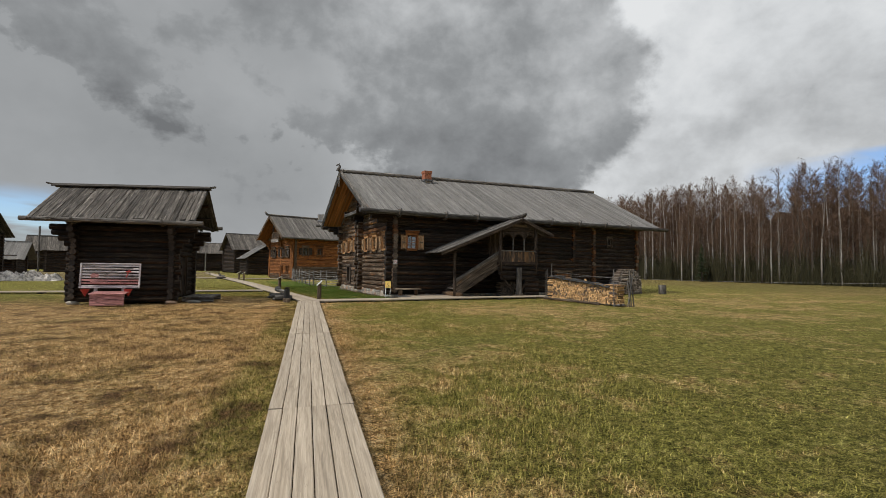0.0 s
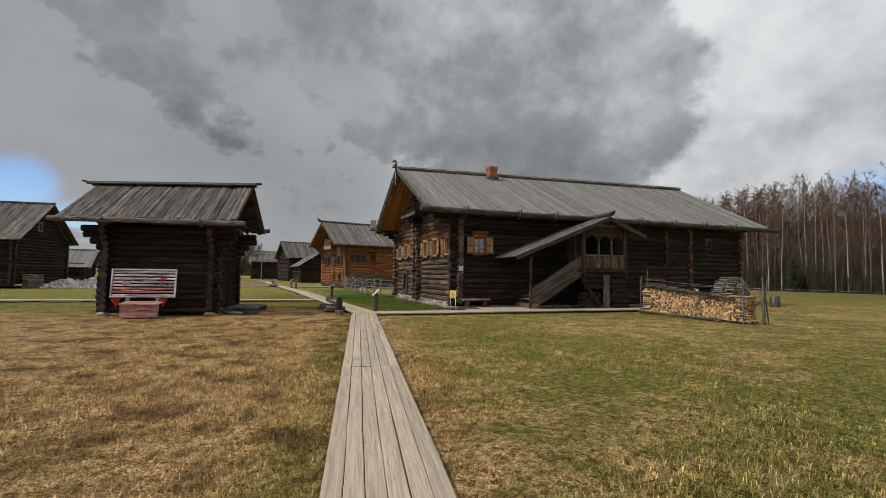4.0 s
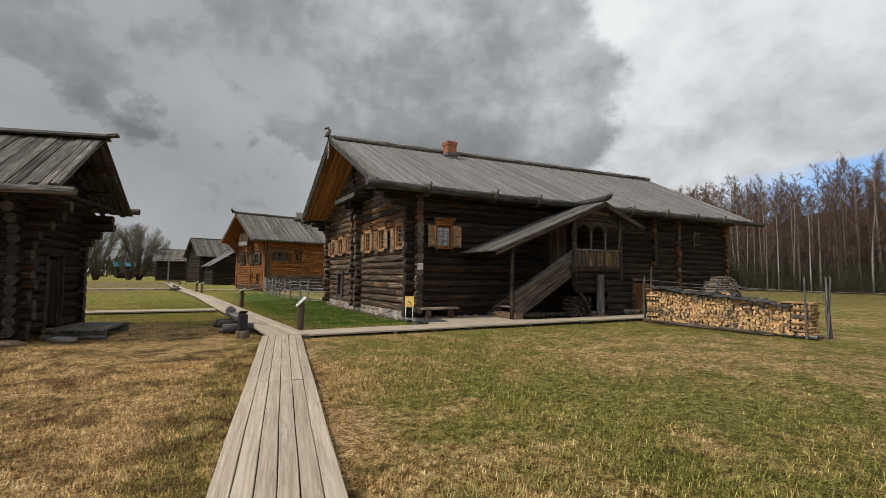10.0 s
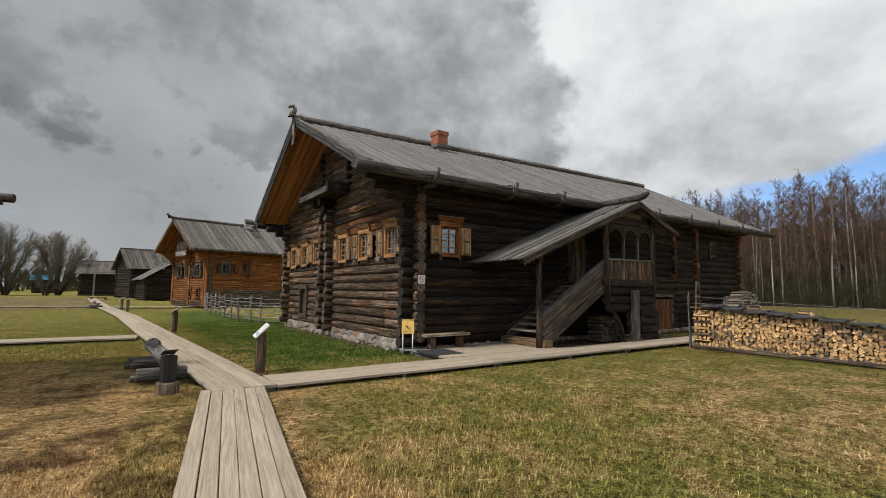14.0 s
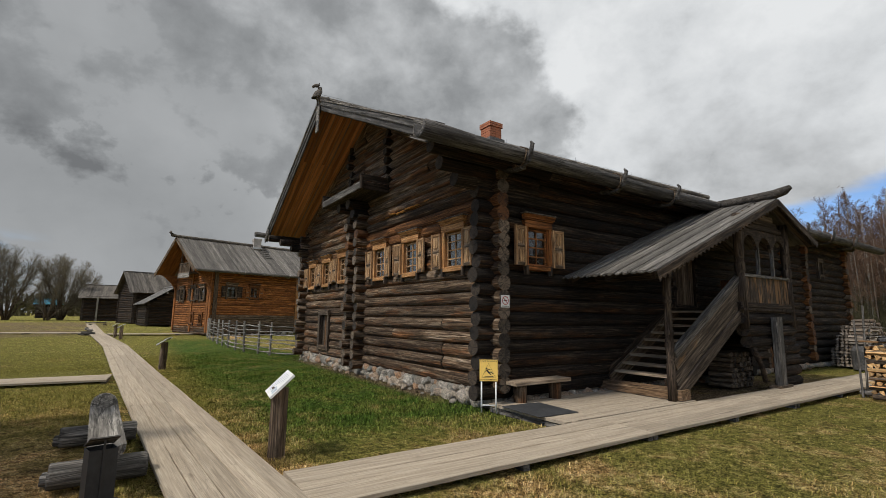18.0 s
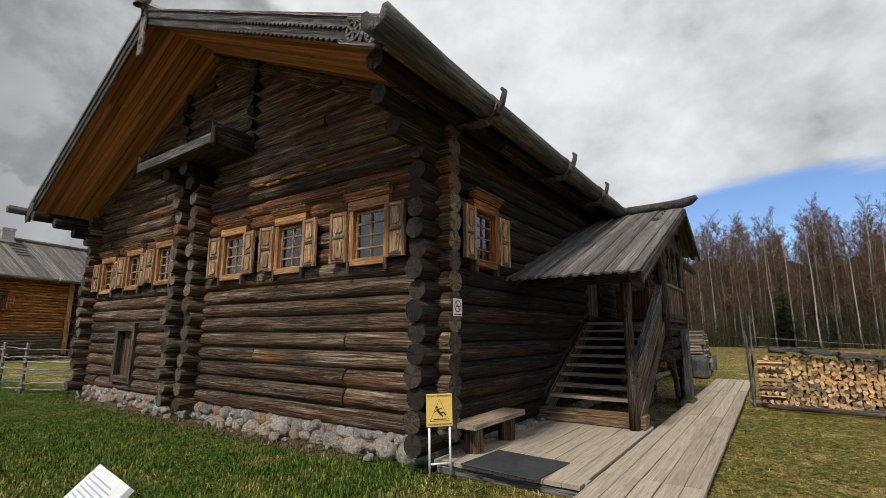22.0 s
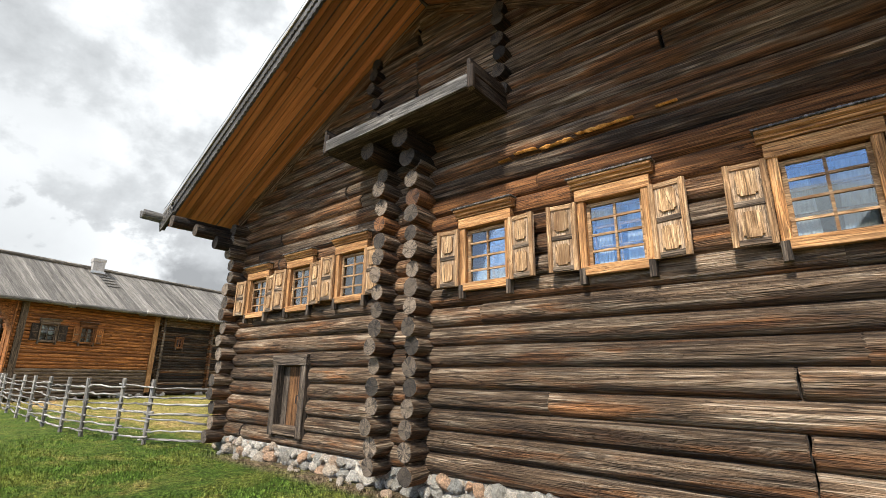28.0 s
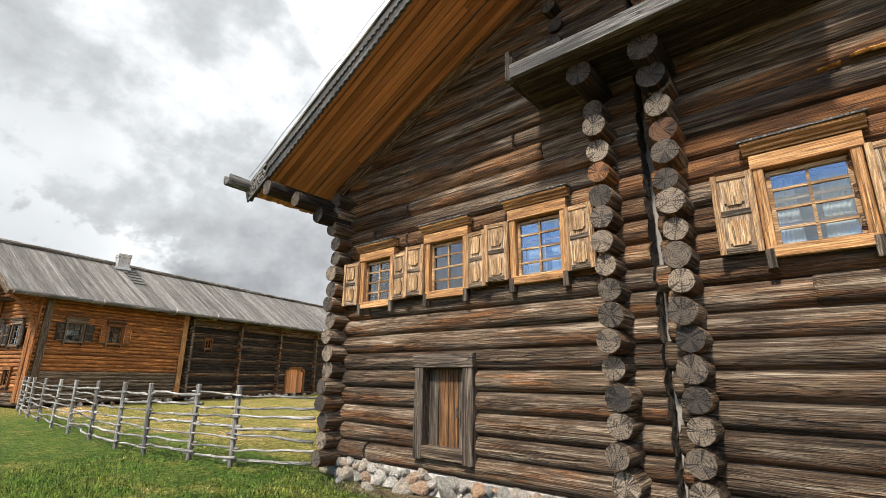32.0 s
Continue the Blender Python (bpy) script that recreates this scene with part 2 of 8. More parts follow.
def plain(name, col, rough=0.6, metal=0.0, var=0.12, scale=18.0, bump=0.1, depth=0.004):
    m, n, l, bsdf = nodes_of(name)
    tc = n.new("ShaderNodeTexCoord")
    a = noise_tex(n, l, tc.outputs["Object"], scale, 5, 0.65)
    b = noise_tex(n, l, tc.outputs["Object"], scale * 0.12, 3, 0.5)
    f = math_n(n, l, "ADD", math_n(n, l, "MULTIPLY", a, 0.6), math_n(n, l, "MULTIPLY", b, 0.4))
    c = ramp_of(n, l, f, (0.4, tuple(x * (1 - var * 2) for x in col)), (0.6, tuple(min(1, x * (1 + var)) for x in col)))
    l.new(c, bsdf.inputs["Base Color"])
    bsdf.inputs["Roughness"].default_value, bsdf.inputs["Metallic"].default_value = rough, metal
    add_bump(n, l, bsdf, a, bump, depth)
    return m


M_LOG = wood("weathered_log", (0.022, 0.0135, 0.008), (0.172, 0.110, 0.065), (0.47, 0.365, 0.258), grain=(0.9, 20), var=0.42, bump=1.0, depth=0.03, under=(0.22, 0.092, 0.032), crack_w=0.034, fibre=0.75, blot=0.45, fine=0.4)
M_LOG_BROWN = wood("sheltered_brown_log", (0.024, 0.013, 0.007), (0.185, 0.094, 0.043), (0.40, 0.26, 0.15), grain=(0.9, 20), var=0.35, bump=1.0, depth=0.03, under=(0.26, 0.108, 0.036), crack_w=0.03, fibre=0.7, blot=0.4, fine=0.4)
M_LOG_WARM = wood("orange_log", (0.065, 0.028, 0.011), (0.21, 0.082, 0.025), (0.34, 0.165, 0.062), grain=(0.8, 24), var=0.3, bump=0.6, depth=0.016)
# Dark old logs; shade of unlit walls and eaves is put into this colour.
M_LOG_SHADED = wood("dark_log", (0.010, 0.007, 0.005), (0.034, 0.0235, 0.0155), (0.125, 0.094, 0.066), grain=(0.8, 28), var=0.5, bump=0.9, depth=0.022, under=(0.075, 0.033, 0.012), crack_w=0.035)
M_END = end_grain("log_end", (0.018, 0.013, 0.009), (0.23, 0.172, 0.120))
# Cut ends for those dark logs, with shade in the colour too.
M_END_SHADED = end_grain("dark_log_end", (0.007, 0.005, 0.0037), (0.085, 0.060, 0.040))
M_END_WARM = end_grain("orange_log_end", (0.035, 0.014, 0.006), (0.20, 0.085, 0.028))
M_ROOF = wood("grey_roof_board", (0.125, 0.116, 0.105), (0.19, 0.18, 0.165), (0.255, 0.243, 0.227), var=0.2, bump=0.5, depth=0.01, blot=0.25, grain=(0.6, 26), fibre=0.45)
M_ROOF_OLD = wood("old_roof_board", (0.050, 0.043, 0.036), (0.138, 0.121, 0.102), (0.28, 0.25, 0.215), var=0.4, bump=0.8, depth=0.015)
M_ROOF_WORN = wood("worn_roof_board", (0.085, 0.076, 0.066), (0.165, 0.150, 0.132), (0.26, 0.24, 0.215), var=0.34, bump=0.7, depth=0.012, blot=0.4, grain=(0.6, 22), fibre=0.65)
M_SOFFIT = wood("brown_soffit_board", (0.33, 0.130, 0.049), (0.49, 0.205, 0.082), (0.57, 0.268, 0.118), var=0.45, bump=0.3, depth=0.005, blot=0.12, fibre=0.22, crack_w=0.003, grain=(0.4, 12))
M_SCAR = wood("fresh_orange_wood", (0.34, 0.13, 0.025), (0.55, 0.24, 0.05), (0.66, 0.34, 0.09), var=0.1, bump=0.5, depth=0.006, blot=0.1, fibre=0.4, crack_w=0.004)
M_DOOR = wood("old_door_board", (0.028, 0.020, 0.014), (0.090, 0.066, 0.047), (0.20, 0.158, 0.118), var=0.2, bump=0.7, depth=0.01, blot=0.4)
M_DOOR_WARM = wood("orange_door_board", (0.05, 0.023, 0.010), (0.14, 0.066, 0.026), (0.26, 0.130, 0.052), var=0.2, bump=0.6, depth=0.01, blot=0.5)
M_STEP = wood("worn_step_board", (0.16, 0.115, 0.075), (0.33, 0.25, 0.175), (0.44, 0.355, 0.26), var=0.15, bump=0.4, depth=0.008, blot=0.3, fibre=0.5, crack_w=0.008)
M_TRIM = wood("golden_trim_board", (0.22, 0.096, 0.034), (0.40, 0.198, 0.074), (0.50, 0.295, 0.135), crack_w=0.004, var=0.14, bump=0.25, depth=0.004, grain=(1.5, 22), blot=0.4)
M_SHUTTER = wood("pale_shutter_board", (0.17, 0.085, 0.035), (0.36, 0.215, 0.105), (0.50, 0.335, 0.185), crack_w=0.004, var=0.16, bump=0.4, depth=0.006, grain=(2.0, 26))
M_SHUT_PANEL = wood("shutter_panel_board", (0.18, 0.092, 0.038), (0.40, 0.245, 0.122), (0.54, 0.375, 0.21), crack_w=0.010, var=0.16, bump=0.4, depth=0.006, grain=(2.0, 22), along=1)
M_SHUT_FLAT = wood("shutter_back_board", (0.19, 0.11, 0.056), (0.37, 0.25, 0.15), (0.50, 0.37, 0.24), crack_w=0.012, var=0.16, bump=0.4, depth=0.006, grain=(2.0, 22), along=2)
M_WALK = wood("walkway_board", (0.29, 0.235, 0.172), (0.385, 0.318, 0.238), (0.44, 0.372, 0.285), crack_w=0.005, fibre=0.34, fine=0.12, blot=0.15, var=0.13, stain=(0.16, 0.125, 0.09), stain_at=(0.63, 0.72), bump=0.35, depth=0.006, grain=(0.8, 22))
M_GREY = wood("grey_timber", (0.06, 0.055, 0.048), (0.16, 0.145, 0.128), (0.29, 0.27, 0.24), var=0.3, bump=0.6, depth=0.01)
M_VERGE = wood("dark_verge_board", (0.038, 0.035, 0.032), (0.090, 0.084, 0.077), (0.17, 0.16, 0.15), var=0.2, fine=0.2, bump=0.6, depth=0.01)
M_FENCE = wood("fence_pole_wood", (0.14, 0.125, 0.108), (0.27, 0.25, 0.22), (0.40, 0.375, 0.335), var=0.3, bump=0.5, depth=0.008)
M_STAIR = wood("brown_stair_timber", (0.05, 0.032, 0.020), (0.14, 0.098, 0.064), (0.27, 0.205, 0.142), blot=0.4, var=0.25, bump=0.6, depth=0.012)
M_BEAM = wood("sawn_brown_beam", (0.09, 0.050, 0.026), (0.215, 0.135, 0.075), (0.33, 0.225, 0.135), blot=0.3, var=0.1, bump=0.5, depth=0.01)
M_RAIL = wood("worn_rail_board", (0.030, 0.021, 0.014), (0.092, 0.068, 0.048), (0.20, 0.160, 0.118), stain=(0.20, 0.115, 0.050), stain_at=(0.64, 0.70), var=0.2, bump=0.6, depth=0.01, fine=0.3)
M_PORCH = wood("dark_porch_board", (0.016, 0.011, 0.008), (0.054, 0.037, 0.025), (0.125, 0.092, 0.064), stain=(0.15, 0.085, 0.040), stain_at=(0.62, 0.68), var=0.3, bump=0.6, depth=0.012)
M_BALUSTER = wood("streaked_baluster_board", (0.028, 0.019, 0.013), (0.085, 0.060, 0.041), (0.20, 0.150, 0.105), stain=(0.30, 0.165, 0.072), stain_at=(0.50, 0.57), var=0.25, bump=0.5, depth=0.01, fine=0.3)
M_POST = wood("turned_post_wood", (0.020, 0.013, 0.009), (0.062, 0.043, 0.029), (0.14, 0.102, 0.070), var=0.2, bump=0.5, depth=0.01, along=2, blot=0.5)
M_H2 = wood("honey_plank", (0.10, 0.035, 0.011), (0.29, 0.108, 0.029), (0.41, 0.180, 0.058), var=0.25, bump=0.4, depth=0.01, blot=0.55)
M_SPLIT = wood("split_firewood", (0.25, 0.130, 0.050), (0.60, 0.355, 0.150), (0.76, 0.54, 0.285), var=0.5, bump=0.3, depth=0.006, blot=0.25, fibre=0.3, crack_w=0.006)
M_DARK_SPLIT = wood("dark_split_firewood", (0.10, 0.065, 0.04), (0.22, 0.150, 0.095), (0.36, 0.26, 0.17), var=0.5, bump=0.3, depth=0.006, blot=0.3, fibre=0.4, crack_w=0.006)
M_OLD_SPLIT = wood("weathered_firewood", (0.10, 0.075, 0.055), (0.25, 0.205, 0.16), (0.42, 0.37, 0.31), var=0.6, bump=0.3, depth=0.006, blot=0.3, fibre=0.4, crack_w=0.006)
M_BARK = plain("firewood_bark", (0.12, 0.085, 0.06), 0.9, var=0.35, bump=0.8, depth=0.01)
M_FELT = plain("roofing_felt", (0.105, 0.102, 0.100), 0.75, var=0.3, bump=0.5)
M_PRINT = plain("faded_print", (0.36, 0.43, 0.50), 0.6, var=0.1)
M_BRICK = plain("red_brick", (0.36, 0.13, 0.065), 0.85, var=0.25, bump=0.5)
M_PALE_BRICK = plain("pale_brick", (0.40, 0.37, 0.34), 0.9, var=0.2, bump=0.4)
M_MORTAR = plain("mortar", (0.30, 0.27, 0.24), 0.95, var=0.15)
M_METAL = plain("galvanised_metal", (0.45, 0.46, 0.47), 0.45, 0.9)
M_WHITE = plain("white_paint", (0.78, 0.78, 0.76), 0.5, var=0.05)
M_BLACK = plain("black_metal", (0.02, 0.02, 0.022), 0.5, var=0.2)
M_RUBBER = plain("rubber_mat", (0.035, 0.036, 0.038), 0.75, var=0.2, bump=0.3)
M_YELLOW = plain("yellow_sign", (0.86, 0.57, 0.13), 0.45, var=0.03)
M_RED = plain("red_paint", (0.45, 0.04, 0.03), 0.5, var=0.15)
M_PINK = wood("faded_pink_paint", (0.30, 0.12, 0.11), (0.47, 0.22, 0.20), (0.56, 0.30, 0.28), var=0.08, bump=0.3, depth=0.005)
M_WHITEW = wood("whitewashed_board", (0.42, 0.36, 0.36), (0.60, 0.55, 0.55), (0.70, 0.66, 0.66), var=0.08, bump=0.3, depth=0.005)
M_INSIDE = plain("limewashed_wall", (0.30, 0.27, 0.23), 0.9)
M_CURTAIN = plain("white_curtain", (0.52, 0.53, 0.53), 0.9, var=0.08)
M_BLUE_ROOF = plain("blue_sheet_roof", (0.03, 0.19, 0.27), 0.5)


def stone_mat():
    m, n, l, bsdf = nodes_of("field_stone")
    tc, oi = n.new("ShaderNodeTexCoord"), n.new("ShaderNodeObjectInfo")
    off = math_n(n, l, "MULTIPLY", oi.outputs["Random"], 51.0)
    a = noise_tex(n, l, mapped(n, l, tc.outputs["Object"], (4.5, 4.5, 4.5), off), 1.0, 6, 0.75)
    b = noise_tex(n, l, mapped(n, l, tc.outputs["Object"], (1.3, 1.3, 1.3), off), 1.0, 4, 0.65)
    base = ramp_of(n, l, oi.outputs["Random"], (0.0, (0.52, 0.47, 0.385)), (0.22, (0.36, 0.35, 0.31)), (0.42, (0.62, 0.50, 0.37)), (0.66, (0.72, 0.67, 0.58)), (0.86, (0.60, 0.44, 0.31)), (1.0, (0.62, 0.35, 0.19)))
    c = mixc(n, l, 0.8, base, ramp_of(n, l, a, (0.35, 0.45), (0.65, 1.5)), "MULTIPLY")
    c = mixc(n, l, ramp_of(n, l, b, (0.54, 0.0), (0.68, 0.4)), c, (0.17, 0.155, 0.12))
    l.new(c, bsdf.inputs["Base Color"])
    bsdf.inputs["Roughness"].default_value = 0.85
    add_bump(n, l, bsdf, a, 0.9, 0.2)
    return m


M_STONE = stone_mat()
M_CORE = plain("foundation_mortar", (0.43, 0.385, 0.32), 0.95, var=0.4, scale=9.0, bump=0.8, depth=0.02)


def glass_mat():
    m, n, l, bsdf = nodes_of("window_glass")
    n.remove(bsdf)
    out = n["Material Output"]
    gl, tr, mx, fr = n.new("ShaderNodeBsdfGlossy"), n.new("ShaderNodeBsdfTransparent"), n.new("ShaderNodeMixShader"), n.new("ShaderNodeFresnel")
    gl.inputs["Roughness"].default_value = 0.02
    gl.inputs["Color"].default_value = (0.9, 0.95, 1.0, 1)
    tr.inputs["Color"].default_value = (0.8, 0.85, 0.85, 1)
    fr.inputs["IOR"].default_value = 1.65
    f = math_n(n, l, "ADD", math_n(n, l, "MULTIPLY", fr.outputs[0], 1.9), 0.0, True)
    l.new(f, mx.inputs[0])
    l.new(tr.outputs[0], mx.inputs[1])
    l.new(gl.outputs[0], mx.inputs[2])
    l.new(mx.outputs[0], out.inputs[0])
    return m


M_GLASS = glass_mat()


def turf_colour(n, l, pos, jitter=None):
    """Straw, soil and fresh grass over the meadow, by place in the world."""
    sep = n.new("ShaderNodeSeparateXYZ")
    l.new(pos, sep.inputs[0])
    x, y = sep.outputs[0], sep.outputs[1]
    fine = noise_tex(n, l, pos, 11.0, 6, 0.75)
    mid = noise_tex(n, l, pos, 1.5, 6, 0.7, 0.5)
    wide = noise_tex(n, l, pos, 0.25, 4, 0.6, 0.4)
    straw = ramp_of(n, l, fine, (0.38, (0.17, 0.092, 0.035)), (0.5, (0.53, 0.328, 0.132)), (0.62, (0.82, 0.60, 0.31)))
    green = ramp_of(n, l, fine, (0.37, (0.070, 0.076, 0.013)), (0.5, (0.195, 0.196, 0.033)), (0.63, (0.35, 0.330, 0.075)))
    soil = ramp_of(n, l, fine, (0.38, (0.060, 0.030, 0.016)), (0.62, (0.22, 0.118, 0.058)))
    lush = ramp_of(n, l, fine, (0.37, (0.030, 0.066, 0.008)), (0.63, (0.108, 0.188, 0.028)))

    def band(v, lo, hi):
        r = n.new("ShaderNodeMapRange")
        r.interpolation_type = "SMOOTHSTEP"
        r.inputs[1].default_value, r.inputs[2].default_value = lo, hi
        l.new(v, r.inputs[0])
        return r.outputs[0]

    # east of the boards the meadow is greener
    side = math_n(n, l, "SUBTRACT", x, math_n(n, l, "MULTIPLY", y, 0.17))
    east = band(side, 0.3, 1.5)
    near = band(y, 30.0, 18.0)
    g = math_n(n, l, "ADD", math_n(n, l, "MULTIPLY", mid, 0.6), math_n(n, l, "MULTIPLY", wide, 0.4))
    g = math_n(n, l, "ADD", g, math_n(n, l, "MULTIPLY", math_n(n, l, "SUBTRACT", east, 0.5), 0.12))
    g = math_n(n, l, "ADD", g, math_n(n, l, "MULTIPLY", math_n(n, l, "SUBTRACT", 1.0, near), 0.20))
    g = math_n(n, l, "ADD", g, math_n(n, l, "MULTIPLY", math_n(n, l, "MULTIPLY", band(y, 11.0, 4.0), band(side, 1.2, 3.0)), 0.07))
    strip = math_n(n, l, "MULTIPLY", band(side, -1.15, -0.75), band(side, 0.0, -0.4))
    g = math_n(n, l, "ADD", g, math_n(n, l, "MULTIPLY", strip, 0.11))
    pen = math_n(n, l, "MULTIPLY", band(x, 6.9, 7.6), band(y, 32.4, 33.6))
    g = math_n(n, l, "SUBTRACT", g, math_n(n, l, "MULTIPLY", pen, 0.17))
    if jitter is not None:
        g = math_n(n, l, "ADD", g, math_n(n, l, "MULTIPLY", math_n(n, l, "SUBTRACT", jitter, 0.5), 0.15))
    c = mixc(n, l, ramp_of(n, l, g, (0.44, 0.0), (0.60, 0.9)), straw, green)
    bare = math_n(n, l, "MULTIPLY", math_n(n, l, "SUBTRACT", 1.0, east), near)
    bare = math_n(n, l, "ADD", math_n(n, l, "MULTIPLY", bare, 0.8), 0.2)
    bare = math_n(n, l, "MULTIPLY", bare, ramp_of(n, l, math_n(n, l, "ADD", math_n(n, l, "MULTIPLY", mid, 0.7), math_n(n, l, "MULTIPLY", fine, 0.3)), (0.49, 0.0), (0.59, 0.9)))
    c = mixc(n, l, bare, c, soil)
    yard = math_n(n, l, "MULTIPLY", math_n(n, l, "MULTIPLY", band(x, 3.7, 4.8), band(x, 8.6, 7.9)), math_n(n, l, "MULTIPLY", band(y, 20.5, 22.4), band(y, 50.0, 44.0)))
    porch_soil = math_n(n, l, "MULTIPLY", math_n(n, l, "MULTIPLY", band(x, 8.6, 9.6), band(x, 19.0, 16.5)), math_n(n, l, "MULTIPLY", band(y, 20.1, 20.6), band(y, 22.6, 22.0)))
    foot = math_n(n, l, "MULTIPLY", math_n(n, l, "MULTIPLY", band(x, 7.25, 7.60), band(x, 8.6, 8.2)), math_n(n, l, "MULTIPLY", band(y, 22.4, 24.0), band(y, 32.6, 31.0)))
    earth = math_n(n, l, "MULTIPLY", math_n(n, l, "ADD", porch_soil, foot, True), ramp_of(n, l, mid, (0.38, 0.35), (0.52, 0.95)))
    trodden = ramp_of(n, l, fine, (0.38, (0.085, 0.058, 0.036)), (0.62, (0.29, 0.205, 0.130)))
    c = mixc(n, l, math_n(n, l, "MULTIPLY", yard, ramp_of(n, l, mid, (0.36, 0.45), (0.56, 0.94))), c, lush)
    c = mixc(n, l, earth, c, trodden)
    c = mixc(n, l, math_n(n, l, "MULTIPLY", band(x, 26.0, 50.0), 0.62), c, ramp_of(n, l, mid, (0.40, (0.085, 0.066, 0.026)), (0.60, (0.235, 0.165, 0.072))))
    # bare, driven earth on the green beyond the second crossing
    green_end = math_n(n, l, "MULTIPLY", math_n(n, l, "MULTIPLY", band(y, 51.0, 56.0), band(y, 112.0, 100.0)), band(x, 3.0, -2.0))
    tracks = ramp_of(n, l, math_n(n, l, "ADD", math_n(n, l, "MULTIPLY", wide, 0.5), math_n(n, l, "MULTIPLY", mid, 0.5)), (0.43, 0.25), (0.55, 0.95))
    c = mixc(n, l, math_n(n, l, "MULTIPLY", green_end, tracks), c, trodden)
    return c, fine, mid


def ground_mat(name, blades):
    m, n, l, bsdf = nodes_of(name)
    geo = n.new("ShaderNodeNewGeometry")
    rnd = geo.outputs["Random Per Island"]
    c, fine, mid = turf_colour(n, l, geo.outputs["Position"], rnd if blades else None)
    if blades:
        v = n.new("ShaderNodeTexWhiteNoise")
        v.noise_dimensions = "1D"
        l.new(rnd, v.inputs["W"])
        c = mixc(n, l, 1.0, c, ramp_of(n, l, v.outputs["Value"], (0.0, 0.42), (0.55, 1.0), (1.0, 1.55)), "MULTIPLY")
    else:
        tiny = noise_tex(n, l, geo.outputs["Position"], 55.0, 4, 0.75)
        hair = noise_tex(n, l, geo.outputs["Position"], 170.0, 3, 0.7)
        c = mixc(n, l, 0.95, c, ramp_of(n, l, tiny, (0.40, 0.16), (0.60, 1.70)), "MULTIPLY")
        c = mixc(n, l, 0.8, c, ramp_of(n, l, hair, (0.36, 0.25), (0.64, 1.75)), "MULTIPLY")
        add_bump(n, l, bsdf, math_n(n, l, "ADD", math_n(n, l, "MULTIPLY", math_n(n, l, "ADD", tiny, hair), 0.5), fine), 1.0, 0.06)
    l.new(c, bsdf.inputs["Base Color"])
    bsdf.inputs["Roughness"].default_value = 0.9
    bsdf.inputs["Specular IOR Level"].default_value = 0.1
    return m


M_GROUND = ground_mat("meadow", False)
M_BLADE = ground_mat("grass_blades", True)


def birch_bark():
    m, n, l, bsdf = nodes_of("birch_bark")
    tc, oi = n.new("ShaderNodeTexCoord"), n.new("ShaderNodeObjectInfo")
    a = noise_tex(n, l, mapped(n, l, tc.outputs["Object"], (3, 3, 9)), 1.0, 4, 0.7)
    sep = n.new("ShaderNodeSeparateXYZ")
    l.new(tc.outputs["Object"], sep.inputs[0])
    c = ramp_of(n, l, a, (0.36, (0.05, 0.042, 0.034)), (0.50, (0.44, 0.40, 0.34)), (0.8, (0.62, 0.58, 0.51)))
    geo = n.new("ShaderNodeNewGeometry")
    any1 = math_n(n, l, "FRACT", math_n(n, l, "ADD", oi.outputs["Random"], geo.outputs["Random Per Island"]))
    c = mixc(n, l, ramp_of(n, l, any1, (0.55, 0.0), (0.80, 0.85)), c, (0.080, 0.056, 0.038))
    l.new(c, bsdf.inputs["Base Color"])
    bsdf.inputs["Roughness"].default_value = 0.85
    return m


def twig_mat(name, a, b):
    m, n, l, bsdf = nodes_of(name)
    oi, geo = n.new("ShaderNodeObjectInfo"), n.new("ShaderNodeNewGeometry")
    f = math_n(n, l, "ADD", math_n(n, l, "MULTIPLY", oi.outputs["Random"], 0.5), math_n(n, l, "MULTIPLY", geo.outputs["Random Per Island"], 0.5))
    l.new(mixc(n, l, f, a, b), bsdf.inputs["Base Color"])
    bsdf.inputs["Roughness"].default_value = 0.9
    return m


M_BIRCH = birch_bark()
M_TWIG = twig_mat("bare_twigs", (0.090, 0.049, 0.028), (0.215, 0.132, 0.082))
M_WILLOW = twig_mat("willow_twigs", (0.095, 0.080, 0.055), (0.21, 0.18, 0.13))
M_NEEDLE = twig_mat("spruce_needles", (0.016, 0.035, 0.012), (0.05, 0.085, 0.03))
M_BRUSH = twig_mat("brushwood", (0.036, 0.034, 0.012), (0.105, 0.088, 0.036))
M_SNOW = plain("dirty_snow", (0.50, 0.46, 0.42), 0.7, var=0.42, scale=5.0, bump=0.8, depth=0.08)

# ---- helpers for building ----
X, Y, Z = Vector((1, 0, 0)), Vector((0, 1, 0)), Vector((0, 0, 1))
MESHES = {}


def thing(name, loc, label, category, group="", kind=""):
    e = new(name)
    e.empty_display_size = 0.2
    e.matrix_basis = Matrix.Translation(loc)
    return tagged(e, label, category, group, kind)


def put(name, mesh, parent, m=None, label=""):
    """A mesh object at the world pose m, under parent."""
    o = new(name, mesh)
    o.matrix_basis = m if m is not None else Matrix.Identity(4)
    if parent is not None:
        o.parent = parent
        o.matrix_parent_inverse = parent.matrix_basis.inverted()
    return tagged(o, label)


def mesh_of(bm, *mats, smooth=False):
    me = bpy.data.meshes.new("mesh")
    bm.normal_update()
    bm.to_mesh(me)
    bm.free()
    for mt in mats:
        me.materials.append(mt)
    if smooth:
        me.polygons.foreach_set("use_smooth", [True] * len(me.polygons))
    return me


def part(name, bm, material, parent, label="", m=None, smooth=False):
    return put(name, mesh_of(bm, material, smooth=smooth), parent, m, label)


